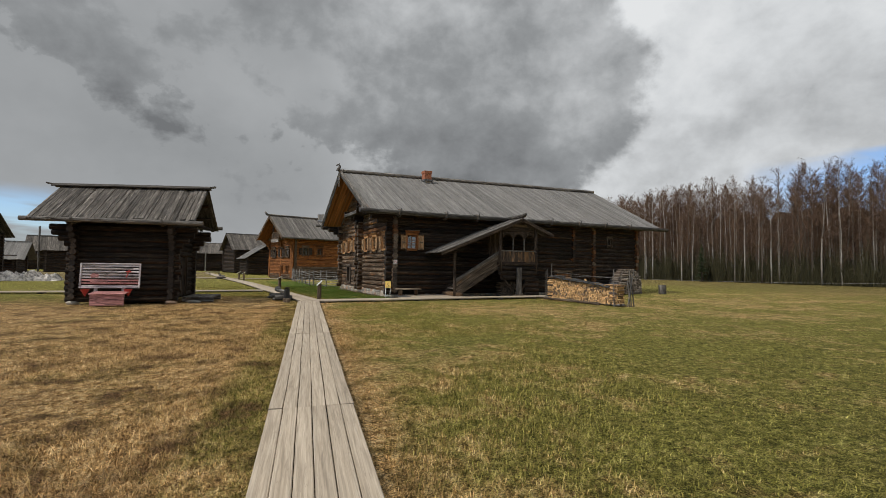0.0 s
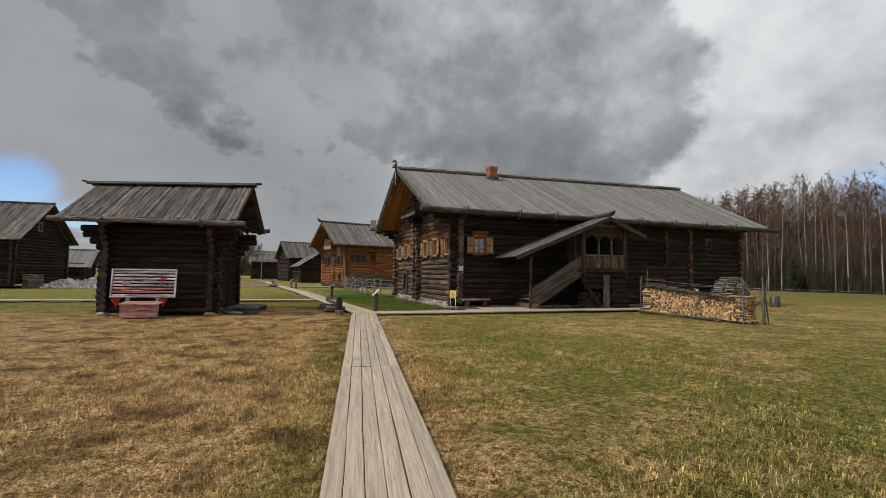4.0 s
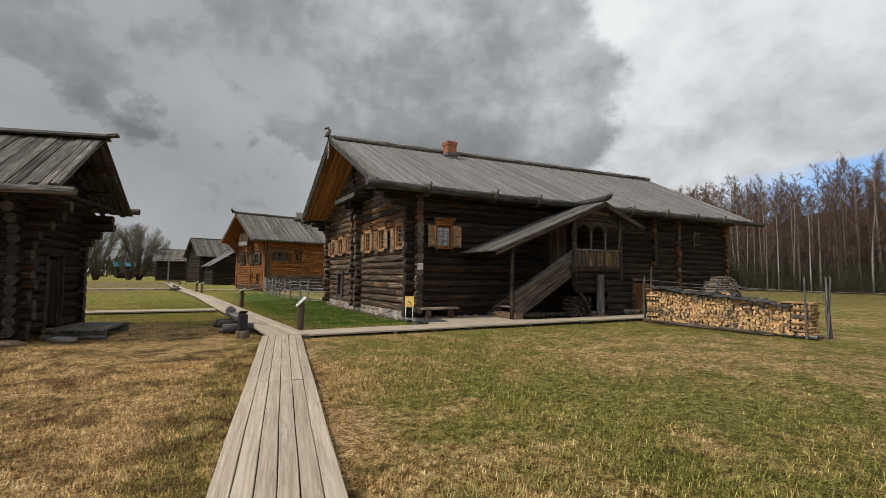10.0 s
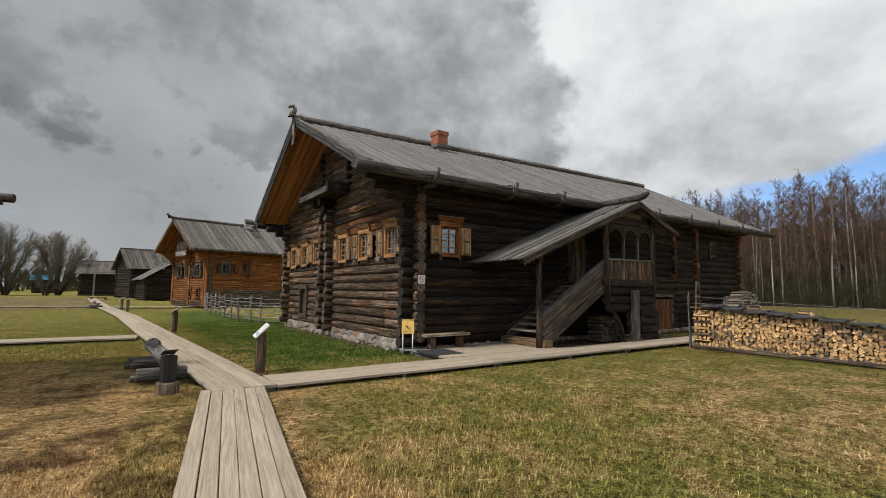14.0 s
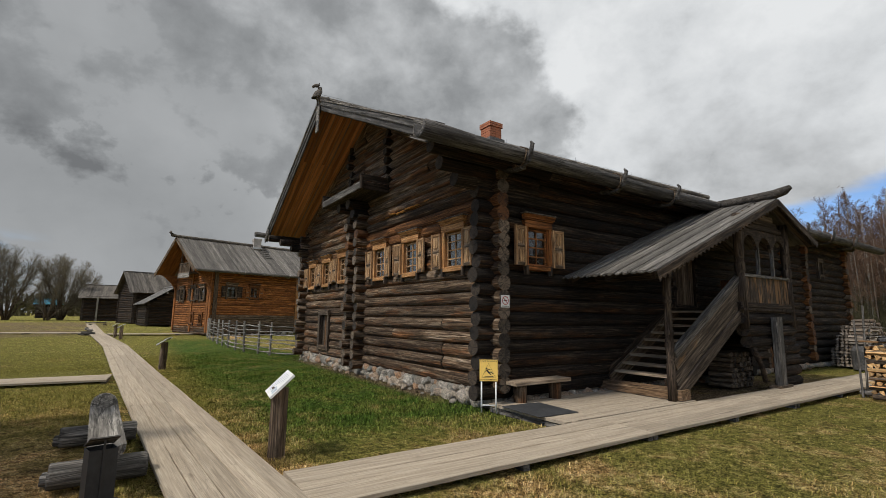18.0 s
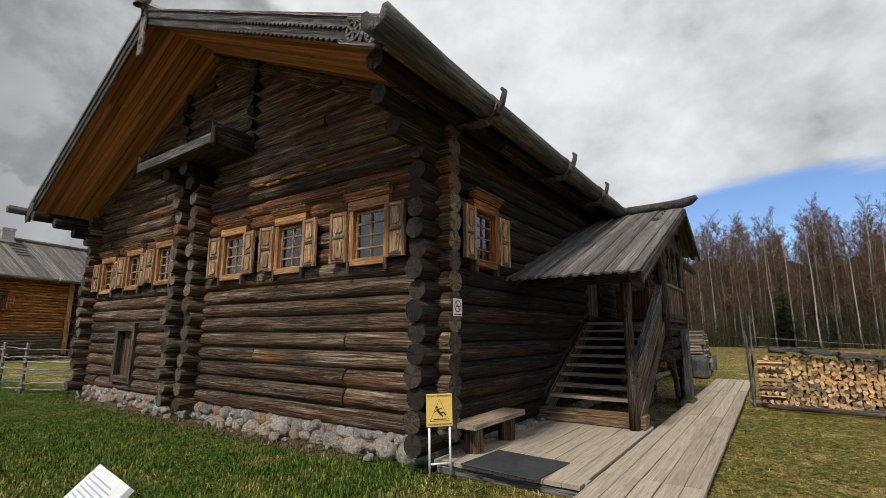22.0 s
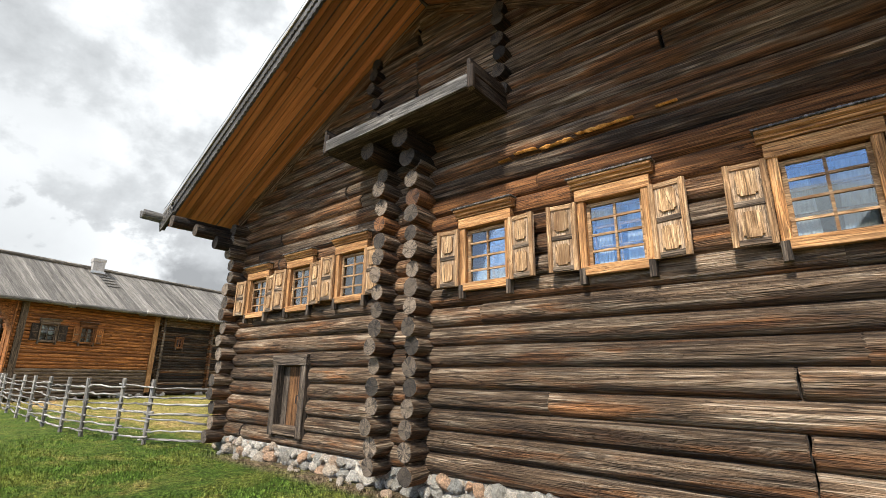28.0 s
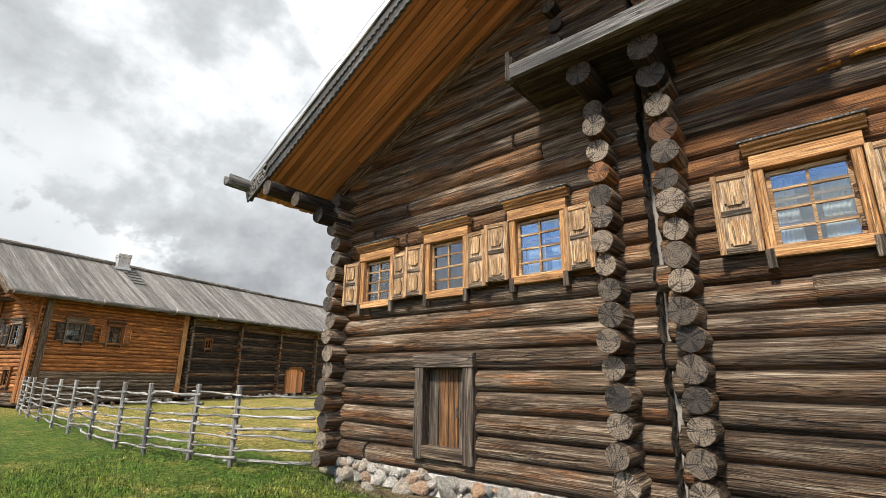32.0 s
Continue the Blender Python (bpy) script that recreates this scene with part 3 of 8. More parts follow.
def box(bm, x0, y0, z0, x1, y1, z1, m=None):
    vs = [bm.verts.new((x, y, z)) for x in (x0, x1) for y in (y0, y1) for z in (z0, z1)]
    if m is not None:
        for v in vs:
            v.co = m @ v.co
    for f in ((0, 1, 3, 2), (4, 6, 7, 5), (0, 4, 5, 1), (2, 3, 7, 6), (0, 2, 6, 4), (1, 5, 7, 3)):
        bm.faces.new([vs[i] for i in f])
    return vs


def axes(o, x, z=None):
    """A pose at o whose x axis runs along x and whose z axis leans toward z."""
    x = Vector(x).normalized()
    z = Vector(z) if z is not None else (Z if abs(x.z) < 0.95 else X)
    y = z.cross(x).normalized()
    z = x.cross(y)
    m = Matrix((x, y, z)).transposed().to_4x4()
    return Matrix.Translation(o) @ m


def plank_mesh(L, W, T, mat, seed=0, bev=0.006):
    """A board along x from 0 to L, centred in y, its top at z = 0, slightly bowed, with eased edges."""
    key = ("plank", round(L, 2), round(W, 3), round(T, 3), mat.name, seed % 4)
    if key not in MESHES:
        rnd = random.Random(str(key))
        bm = bmesh.new()
        n = max(1, min(6, int(L / 0.8)))
        rings = []
        for i in range(n + 1):
            x = L * i / n
            dy, dz, w = rnd.uniform(-1, 1) * 0.004, rnd.uniform(-1, 1) * 0.004, W / 2 * rnd.uniform(0.97, 1.0)
            b = min(bev, T / 3, W / 5)
            sec = ((-w, -T), (w, -T), (w, -b), (w - b, 0), (-w + b, 0), (-w, -b))
            rings.append([bm.verts.new((x, y + dy, z + dz)) for y, z in sec])
        for a, b2 in zip(rings, rings[1:]):
            for i in range(6):
                j = (i + 1) % 6
                bm.faces.new((a[i], b2[i], b2[j], a[j]))
        bm.faces.new(rings[0])
        bm.faces.new(rings[-1][::-1])
        bmesh.ops.recalc_face_normals(bm, faces=bm.faces)
        MESHES[key] = mesh_of(bm, mat)
    return MESHES[key]


def plank(name, parent, o, along, up, L, W, T, mat, seed=0, label=""):
    return put(name, plank_mesh(L, W, T, mat, seed), parent, axes(o, along, up), label)


def log_mesh(L, r, mat, seed=0, taper=0.0, sides=12, wob=0.012):
    """A round log along x from 0 to L: faintly crooked, its ends cut square and showing the rings."""
    key = ("log", round(L, 1), round(r, 3), mat.name, seed % 5, sides, taper)
    if key not in MESHES:
        rnd = random.Random(str(key))
        bm = bmesh.new()
        n = max(3, min(9, int(L / 0.6)))
        oy, oz = rnd.uniform(0, 50), rnd.uniform(0, 50)
        rings = []
        for i in range(n + 1):
            x = L * i / n
            rim = 0.955 if i in (0, n) else 1.0
            if i == 1:
                x = 0.022
            elif i == n - 1:
                x = L - 0.022
            cy, cz = noise.noise((x * 0.5, oy, 0)) * wob, noise.noise((x * 0.5, oz, 7)) * wob
            ring = []
            for k in range(sides):
                a = 2 * math.pi * k / sides
                rr = r * rim * (1 - taper * i / n) * (1 + 0.06 * noise.noise((x * 0.8, math.cos(a) * 1.5 + oy, math.sin(a) * 1.5 + oz)))
                ring.append(bm.verts.new((x + rnd.uniform(-1, 1) * (0.008 if i in (0, n) else 0), cy + rr * math.cos(a), cz + rr * math.sin(a))))
            rings.append(ring)
        for a, b in zip(rings, rings[1:]):
            for k in range(sides):
                j = (k + 1) % sides
                bm.faces.new((a[k], a[j], b[j], b[k])).smooth = True
        for ring, fl in ((rings[0], True), (rings[-1], False)):
            c = bm.verts.new(sum((v.co for v in ring), Vector()) / sides)
            for k in range(sides):
                j = (k + 1) % sides
                f = bm.faces.new((c, ring[j], ring[k]) if fl else (c, ring[k], ring[j]))
                f.material_index = 1
        bmesh.ops.recalc_face_normals(bm, faces=bm.faces)
        MESHES[key] = mesh_of(bm, mat, M_END_WARM if mat is M_LOG_WARM else (M_END_SHADED if mat is M_LOG_SHADED else M_END))
    return MESHES[key]


def log(name, parent, a, b, r, mat, seed=0, label="", taper=0.0, sides=12, wob=0.012):
    a, b = Vector(a), Vector(b)
    L = round((b - a).length, 1)
    roll = Matrix.Rotation(seed * 1.7, 4, "X")
    return put(name, log_mesh(L, round(r, 3), mat, seed, taper, sides, wob), parent, axes(a, b - a) @ roll, label)


def stone_mesh(k):
    key = ("stone", k)
    if key not in MESHES:
        rnd = random.Random(k * 7 + 3)
        bm = bmesh.new()
        bmesh.ops.create_icosphere(bm, subdivisions=2, radius=1.0)
        o = Vector((rnd.uniform(0, 90), rnd.uniform(0, 90), rnd.uniform(0, 90)))
        for v in bm.verts:
            v.co *= 1 + 0.22 * noise.noise(v.co * 0.9 + o)
        for _ in range(7):
            d = Vector((rnd.uniform(-1, 1), rnd.uniform(-1, 1), rnd.uniform(-1, 1))).normalized()
            lim = rnd.uniform(0.40, 0.66)
            for v in bm.verts:
                h = v.co.dot(d)
                if h > lim:
                    v.co -= d * (h - lim) * 0.95
        for v in bm.verts:
            v.co *= 1 + 0.06 * noise.noise(v.co * 3.1 + o)
        bmesh.ops.smooth_vert(bm, verts=bm.verts[:], factor=0.12, use_axis_x=True, use_axis_y=True, use_axis_z=True)
        MESHES[key] = mesh_of(bm, M_STONE, smooth=True)
    return MESHES[key]


def tube(bm, pts, radii, sides=6):
    rings = []
    for i, p in enumerate(pts):
        d = (Vector(pts[min(i + 1, len(pts) - 1)]) - Vector(pts[max(i - 1, 0)])).normalized()
        u = d.orthogonal().normalized()
        w = d.cross(u)
        rings.append([bm.verts.new(Vector(p) + (u * math.cos(2 * math.pi * k / sides) + w * math.sin(2 * math.pi * k / sides)) * radii[i]) for k in range(sides)])
    for a, b in zip(rings, rings[1:]):
        for k in range(sides):
            j = (k + 1) % sides
            bm.faces.new((a[k], a[j], b[j], b[k]))
    bm.faces.new(rings[0][::-1])
    bm.faces.new(rings[-1])


def prism(bm, outline, x0, x1, m=None):
    """The outline (y, z) drawn out along x."""
    a = [bm.verts.new((x0, y, z)) for y, z in outline]
    b = [bm.verts.new((x1, y, z)) for y, z in outline]
    if m is not None:
        for v in a + b:
            v.co = m @ v.co
    k = len(outline)
    for i in range(k):
        j = (i + 1) % k
        bm.faces.new((a[i], a[j], b[j], b[i]))
    bm.faces.new(a[::-1])
    bm.faces.new(b)
    bmesh.ops.recalc_face_normals(bm, faces=bm.faces)

# ---- ground ----
def build_ground():
    bm = bmesh.new()
    xs = [-900, -300, -120] + [-60 + 4 * i for i in range(9)] + [-22 + 1.0 * i for i in range(53)] + [34 + 4 * i for i in range(10)] + [120, 300, 900]
    ys = [-900, -300, -80, -40, -20] + [-10 + 1.0 * i for i in range(61)] + [54 + 6 * i for i in range(20)] + [220, 400, 900]
    grid = []
    for x in xs:
        row = []
        for y in ys:
            z = 0.05 * noise.noise((x * 0.35, y * 0.35, 3)) + 0.03 * noise.noise((x * 1.1, y * 1.1, 9))
            row.append(bm.verts.new((x, y, z - 0.03)))
        grid.append(row)
    for a, b in zip(grid, grid[1:]):
        for i in range(len(ys) - 1):
            bm.faces.new((a[i], b[i], b[i + 1], a[i + 1]))
    g = part("ground", bm, M_GROUND, None, smooth=True)
    tagged(g, "open meadow of straw and short green spring grass", "ground", kind="structure")


build_ground()


def walk_run(parent, a, b, width, n, lengths, zt=0.075, gap=0.005, seed=1):
    """A run of boards, n abreast, from a to b, in lengths (one for all, or a list), on cross bearers."""
    rnd = random.Random(seed)
    a, b = Vector((*a, zt)), Vector((*b, zt))
    d = (b - a).normalized()
    s = Vector((d.y, -d.x, 0))
    total, w, at = (b - a).length, width / n, 0.0
    k = row = 0
    while at < total - 0.2:
        L = min(lengths[min(row, len(lengths) - 1)] if isinstance(lengths, tuple) else lengths, total - at)
        row += 1
        for i in range(n):
            o = a + d * (at + 0.004) + s * ((i + 0.5) * w - width / 2) + Z * rnd.uniform(-0.004, 0.004)
            plank("plank", parent, o, d, Z, round(L - 0.012, 2), round(w - gap, 3), 0.042, M_WALK, rnd.randrange(99))
            k += 1
        for q in (0.06, L / 2, L - 0.06):
            o = a + d * (at + q) - s * (width / 2 - 0.03) - Z * 0.045
            plank("bearer", parent, o, s, Z, round(width - 0.06, 2), 0.09, 0.09, M_GREY, k)
        at += L


walkway = thing("boardwalk", (2.0, 10.0, 0), "weathered grey plank walkway crossing the meadow", "boardwalk", kind="structure")
walk_run(walkway, (-1.00, -6.28), (3.434, 19.52), 0.84, 6, (5.94, 5.39, 5.39, 4.68, 4.79), seed=3)
branch = thing("boardwalk_branch", (3.0, 26.0, 0), "weathered grey plank walkway leading into the village", "boardwalk", kind="structure")
for p, q, sd in (((3.60, 19.44), (2.97, 29.81), 5), ((2.97, 29.81), (2.35, 41.0), 6), ((2.35, 41.0), (1.0, 56.0), 7), ((1.0, 56.0), (-1.3, 92.0), 8)):
    walk_run(branch, p, q, 0.90, 5, 5.19, zt=0.080, seed=sd)
spur = thing("boardwalk_to_house", (12.0, 19.9, 0), "weathered grey plank walkway along the house front", "boardwalk", kind="structure")
walk_run(spur, (4.02, 19.86), (20.3, 19.86), 0.92, 5, 4.3, zt=0.08, seed=11)
cross = thing("boardwalk_to_barn", (-2.0, 29.2, 0), "weathered grey plank walkway crossing the grass to the granary", "boardwalk", kind="structure")
walk_run(cross, (-14.0, 30.0), (2.5, 28.75), 0.95, 4, 4.2, seed=13)
cross2 = thing("boardwalk_far", (-2.0, 56, 0), "far plank walkway crossing the village green", "boardwalk", kind="structure")
walk_run(cross2, (-9.0, 60.5), (0.4, 57.5), 1.0, 3, 4.2, seed=14)
walk_run(cross2, (1.6, 55.0), (7.5, 54.0), 1.0, 3, 4.2, seed=15)
deck = thing("porch_deck", (9.4, 21.2, 0), "weathered grey plank deck before the porch stairs", "deck", kind="structure")
walk_run(deck, (7.75, 21.16), (11.05, 21.16), 1.62, 9, 3.3, zt=0.085, seed=17)
plank("plank", deck, (7.95, 20.33, 0.082), Y, Z, 1.6, 0.12, 0.04, M_WALK)

# ---- the great log house ----
CH = 0.243                      # course height
GX = 7.992                      # centre of the gable wall's logs
LY = 22.11                      # centre of the long wall's logs
RIDGE_Y, RIDGE_Z, EAVE_Z, EAVE_Y0, EAVE_Y1 = 27.40, 7.05, 4.25, 21.38, 33.46
SLOPE = math.atan2(RIDGE_Z - EAVE_Z, RIDGE_Y - EAVE_Y0)
ROOF_L = math.hypot(RIDGE_Z - EAVE_Z, RIDGE_Y - EAVE_Y0)
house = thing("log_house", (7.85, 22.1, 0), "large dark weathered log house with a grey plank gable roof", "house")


def spans(lo, hi, holes):
    """What is left of lo..hi outside the holes."""
    out = [(lo, hi)]
    for a, b in holes:
        nxt = []
        for p, q in out:
            if b <= p or a >= q:
                nxt.append((p, q))
            else:
                if a - p > 0.08:
                    nxt.append((p, a))
                if q - b > 0.08:
                    nxt.append((b, q))
        out = nxt
    return out


# openings of the gable wall: centre y, half width, bottom, top
GABLE_WINDOWS = [(23.135, 0.285, 2.42, 3.10), (24.80, 0.285, 2.42, 3.10), (26.34, 0.285, 2.42, 3.10),
                 (28.81, 0.285, 2.48, 3.15), (30.16, 0.285, 2.44, 3.10), (31.50, 0.285, 2.42, 3.04)]
DOOR = (30.19, 0.32, 0.54, 1.47)
rg = random.Random(5)


def gable_holes(z):
    h = [(c - w, c + w) for c, w, b, t in GABLE_WINDOWS if b - 0.06 < z < t + 0.06]
    if DOOR[2] - 0.05 < z < DOOR[3] + 0.05:
        h.append((DOOR[0] - DOOR[1], DOOR[0] + DOOR[1]))
    return h


def gable_courses():
    k = 0
    z = 0.36
    while z < 7.0:
        half = (RIDGE_Z - 0.16 - z) / math.tan(SLOPE)
        for lo, hi, frame_a in ((21.84, 27.55, True), (27.62, 32.66, False)):
            if z > 4.2:
                lo, hi = max(lo, RIDGE_Y - half), min(hi, RIDGE_Y + half)
                if frame_a:
                    hi = min(hi, 27.60)
                else:
                    lo = 27.60
            if hi - lo < 0.2:
                continue
            warm = (frame_a and 3.25 < z < 3.75) or (not frame_a and 3.3 < z < 3.45)
            for p, q in spans(lo, hi, gable_holes(z)):
                cuts = [p, q]
                if q - p > 4 and rg.random() < 0.5:
                    cuts.insert(1, p + (q - p) * rg.choice((0.22, 0.3, 0.66, 0.8)))
                for u, v in zip(cuts, cuts[1:]):
                    dz = rg.uniform(-0.007, 0.007)
                    r = 0.132 + rg.uniform(0, 0.009)
                    log("log", house, (GX + rg.uniform(-0.012, 0.012), u, z + dz), (GX, v, z), r, M_LOG_WARM if warm else (M_LOG_BROWN if 2.2 < z < 4.1 and rg.random() < 0.55 else M_LOG), rg.randrange(40))
        z += CH
        k += 1


gable_courses()


def cross_column(y, x0, x1, z0, z1, ends=(0.112, 0.130), mat=None):
    z = z0
    while z < z1:
        log("log", house, (x0 + rg.uniform(-0.07, 0.05), y + rg.uniform(-0.018, 0.018), z + rg.uniform(-0.01, 0.01)), (x1, y, z), rg.uniform(*ends), mat or (M_LOG_WARM if abs(z - (3.64 if y < 27.5 else 3.40)) < 0.13 and y < 28 else M_LOG), rg.randrange(40))
        z += CH


# cross walls, whose ends stand out of the gable in columns
for yy in (27.33, 27.97, 32.30):
    cross_column(yy, 7.60, 8.6, 0.24, 4.25)
# upper columns take the darker log colour, with shade in it
for yy in (26.05, 28.45):
    cross_column(yy, 7.78, 8.5, 4.86, 6.35 if yy < 27 else 6.35, (0.09, 0.108), M_LOG_SHADED)


def long_wall():
    z = 0.24
    while z < 4.25:
        holes = []
        if 2.36 < z < 3.14:
            holes.append((8.65, 9.17))
        if 3.02 < z < 3.46:
            holes.append((22.22, 22.54))
        if 0.2 < z < 1.25:
            holes.append((18.15, 19.25))
        if 1.75 < z < 3.5:
            holes.append((13.5, 14.4))
        x0 = 7.55 + rg.uniform(-0.05, 0.04)
        segs = [(x0, 14.0), (14.0, 19.6), (19.6, 24.98)]
        for s0, s1 in segs:
            for p, q in spans(s0, s1, holes):
                # long wall shares the gable's timber; its shaded side is coloured in
                log("log", house, (p, LY + rg.uniform(-0.015, 0.015), z), (q, LY, z), (0.122 if p < 8 else 0.132) + rg.uniform(0, 0.012), M_LOG_SHADED, rg.randrange(40))
        # ends of the cross walls
        for xx, top in ((21.05, 4.3), (24.75, 4.3)):
            log("log", house, (xx, 21.86 + rg.uniform(-0.03, 0.03), z + 0.12), (xx, 22.5, z + 0.12), rg.uniform(0.11, 0.135), M_LOG_WARM if rg.random() < 0.6 else M_LOG, rg.randrange(40))
        if z > 1.9:
            log("log", house, (19.45, 21.88 + rg.uniform(-0.03, 0.03), z + 0.12), (19.45, 22.5, z + 0.12), rg.uniform(0.10, 0.125), M_LOG_WARM if rg.random() < 0.5 else M_LOG_SHADED, rg.randrange(40))
        z += CH


long_wall()


def hidden_walls():
    """The far walls and the inside partitions, which close the house."""
    for nm, c in (("wall_north", (8.1, 32.25, 0.15, 24.9, 32.4, 4.2)), ("wall_east", (24.7, 22.2, 0.15, 24.9, 32.3, 4.25)), ("inner_wall", (11.6, 22.3, 0.15, 11.75, 32.2, 4.3)),
                  ("inner_wall", (8.15, 27.5, 0.15, 11.6, 27.8, 4.3)), ("inner_floor", (8.12, 22.32, 1.72, 24.7, 32.2, 1.82)), ("inner_ceiling", (8.12, 22.32, 4.28, 24.7, 32.2, 4.36)),
                  ("inner_wall", (13.0, 24.0, 1.82, 24.7, 24.1, 4.28))):
        bm = bmesh.new()
        box(bm, *c)
        part(nm, bm, M_INSIDE, house)


hidden_walls()
bm = bmesh.new()
prism(bm, [(22.2, 4.25), (32.6, 4.25), (RIDGE_Y, 6.7)], 24.72, 24.88)
part("gable_east", bm, M_LOG_SHADED, house)

# straight fillets that close the gable logs under the boards
FALL = Vector((0, math.cos(SLOPE), math.sin(SLOPE)))
for sgn in (-1, 1):
    dd, nn = Vector((0, sgn * FALL.y, -FALL.z)), Vector((0, sgn * FALL.z, FALL.y))
    plank("gable_fillet", house, Vector((7.862, RIDGE_Y, RIDGE_Z)) - nn * 0.19, dd, -X, round(ROOF_L - 0.75, 2), 0.22, 0.10, M_LOG, 2)

# stepped logs that carry the eaves, near side and far side
for sgn, y0, back in ((-1, 22.12, 0.0), (1, 32.33, 0.16)):
    for x0, dy, z, r in ((7.12 + back, 0.0, 3.80, 0.13), (6.76 + back, 0.10, 3.99, 0.12), (6.42 + back, 0.36, 4.13, 0.12)):
        # eave logs: under-roof shade is part of their dark colour
        log("eave_log", house, (x0, y0 + sgn * dy, z), (9.0, y0 + sgn * dy, z), r, M_LOG_SHADED, rg.randrange(40))
    log("eave_log", house, (9.0, y0 + sgn * 0.36, 4.14), (25.0, y0 + sgn * 0.36, 4.14), 0.13, M_LOG_SHADED, 3)
# purlins
for f in (0.36, 0.68):
    for sgn in (-1, 1):
        y = RIDGE_Y + sgn * f * 6.04
        z = RIDGE_Z - f * (RIDGE_Z - EAVE_Z) - 0.22
        log("purlin", house, (7.95, y, z), (24.8, y, z), 0.10, M_LOG_SHADED, 7)

# roof
roof = put("roof", (lambda bm: (box(bm, 7.7, -0.02, -0.13, 25.5, 0.02, -0.10), mesh_of(bm, M_GREY))[1])(bmesh.new()), house, Matrix.Translation((0, RIDGE_Y, RIDGE_Z)))
ROOF_X0, ROOF_X1 = 6.52, 26.1


def ridge_z(x):
    """The ridge climbs a little from the gable to the far end."""
    return RIDGE_Z + 0.0175 * (x - 6.5)


def fall(side, x):
    """From the ridge down to the eave at x; side -1 is the near slope. The gable's edge stands a little askew."""
    skew = side * 0.19 * max(0.0, 1 - (x - ROOF_X0) / 2.6)
    return Vector((skew, side * (RIDGE_Y - EAVE_Y0), EAVE_Z - ridge_z(x)))


def outward(d):
    """The upward normal of a slope that falls along d."""
    n = Vector((0, -d.z * d.y / abs(d.y), abs(d.y)))
    return n.normalized()


def roof_boards():
    k = 0
    for side, end in ((-1, ROOF_X1), (1, 9.0)):
        x = ROOF_X0
        while x < end:
            w = rg.uniform(0.15, 0.19)
            d = fall(side, x + w / 2)
            lift = (0.020 if k % 2 else 0.0) + rg.uniform(0, 0.004)
            plank("roof_board", roof, Vector((x + w / 2, RIDGE_Y, ridge_z(x) + lift)), d, outward(d), round(d.length - 0.02 + rg.choice((0, 0.02, 0.04)), 2), round(w, 2) + 0.01, 0.03, M_ROOF, k)
            x += w
            k += 1
    # narrow boards under the overhang, some in two lengths
    for i in range(15):
        for side in (-1, 1):
            x = ROOF_X0 + 0.07 + 0.113 * i + (0.022 if i > 7 else 0)
            d = fall(side, x)
            nn, u, L = outward(d), d.normalized(), d.length - 0.05
            cut = L * rg.choice((0.34, 0.62, 0.78, 1.0, 1.0))
            o = Vector((x, RIDGE_Y, ridge_z(x) - 0.048)) - nn * rg.uniform(0, 0.006)
            plank("soffit_board", roof, o, u, nn, round(cut, 2), 0.095, 0.022, M_SOFFIT, i)
            if cut < L:
                plank("soffit_board", roof, o + u * (cut + 0.006), u, nn, round(L - cut, 2), 0.095, 0.022, M_SOFFIT, i + 2)
    bm = bmesh.new()
    for side, lo, hi, x0 in ((1, -0.03, 0.0, 9.0), (1, -0.075, -0.045, 8.35), (-1, -0.075, -0.045, 8.35)):
        vs = []
        for x in (x0, ROOF_X1 - 0.05):
            d = fall(side, 10.0) if x < 10 else fall(side, x)
            for e in (0.0, 0.99):
                for h in (lo, hi):
                    vs.append(bm.verts.new(Vector((x, RIDGE_Y, ridge_z(x) + h)) + d * e))
        for f in ((0, 1, 3, 2), (4, 6, 7, 5), (0, 4, 5, 1), (2, 3, 7, 6), (0, 2, 6, 4), (1, 5, 7, 3)):
            bm.faces.new([vs[q] for q in f])
    bmesh.ops.recalc_face_normals(bm, faces=bm.faces)
    part("roof_underlay", bm, M_GREY, roof)


roof_boards()


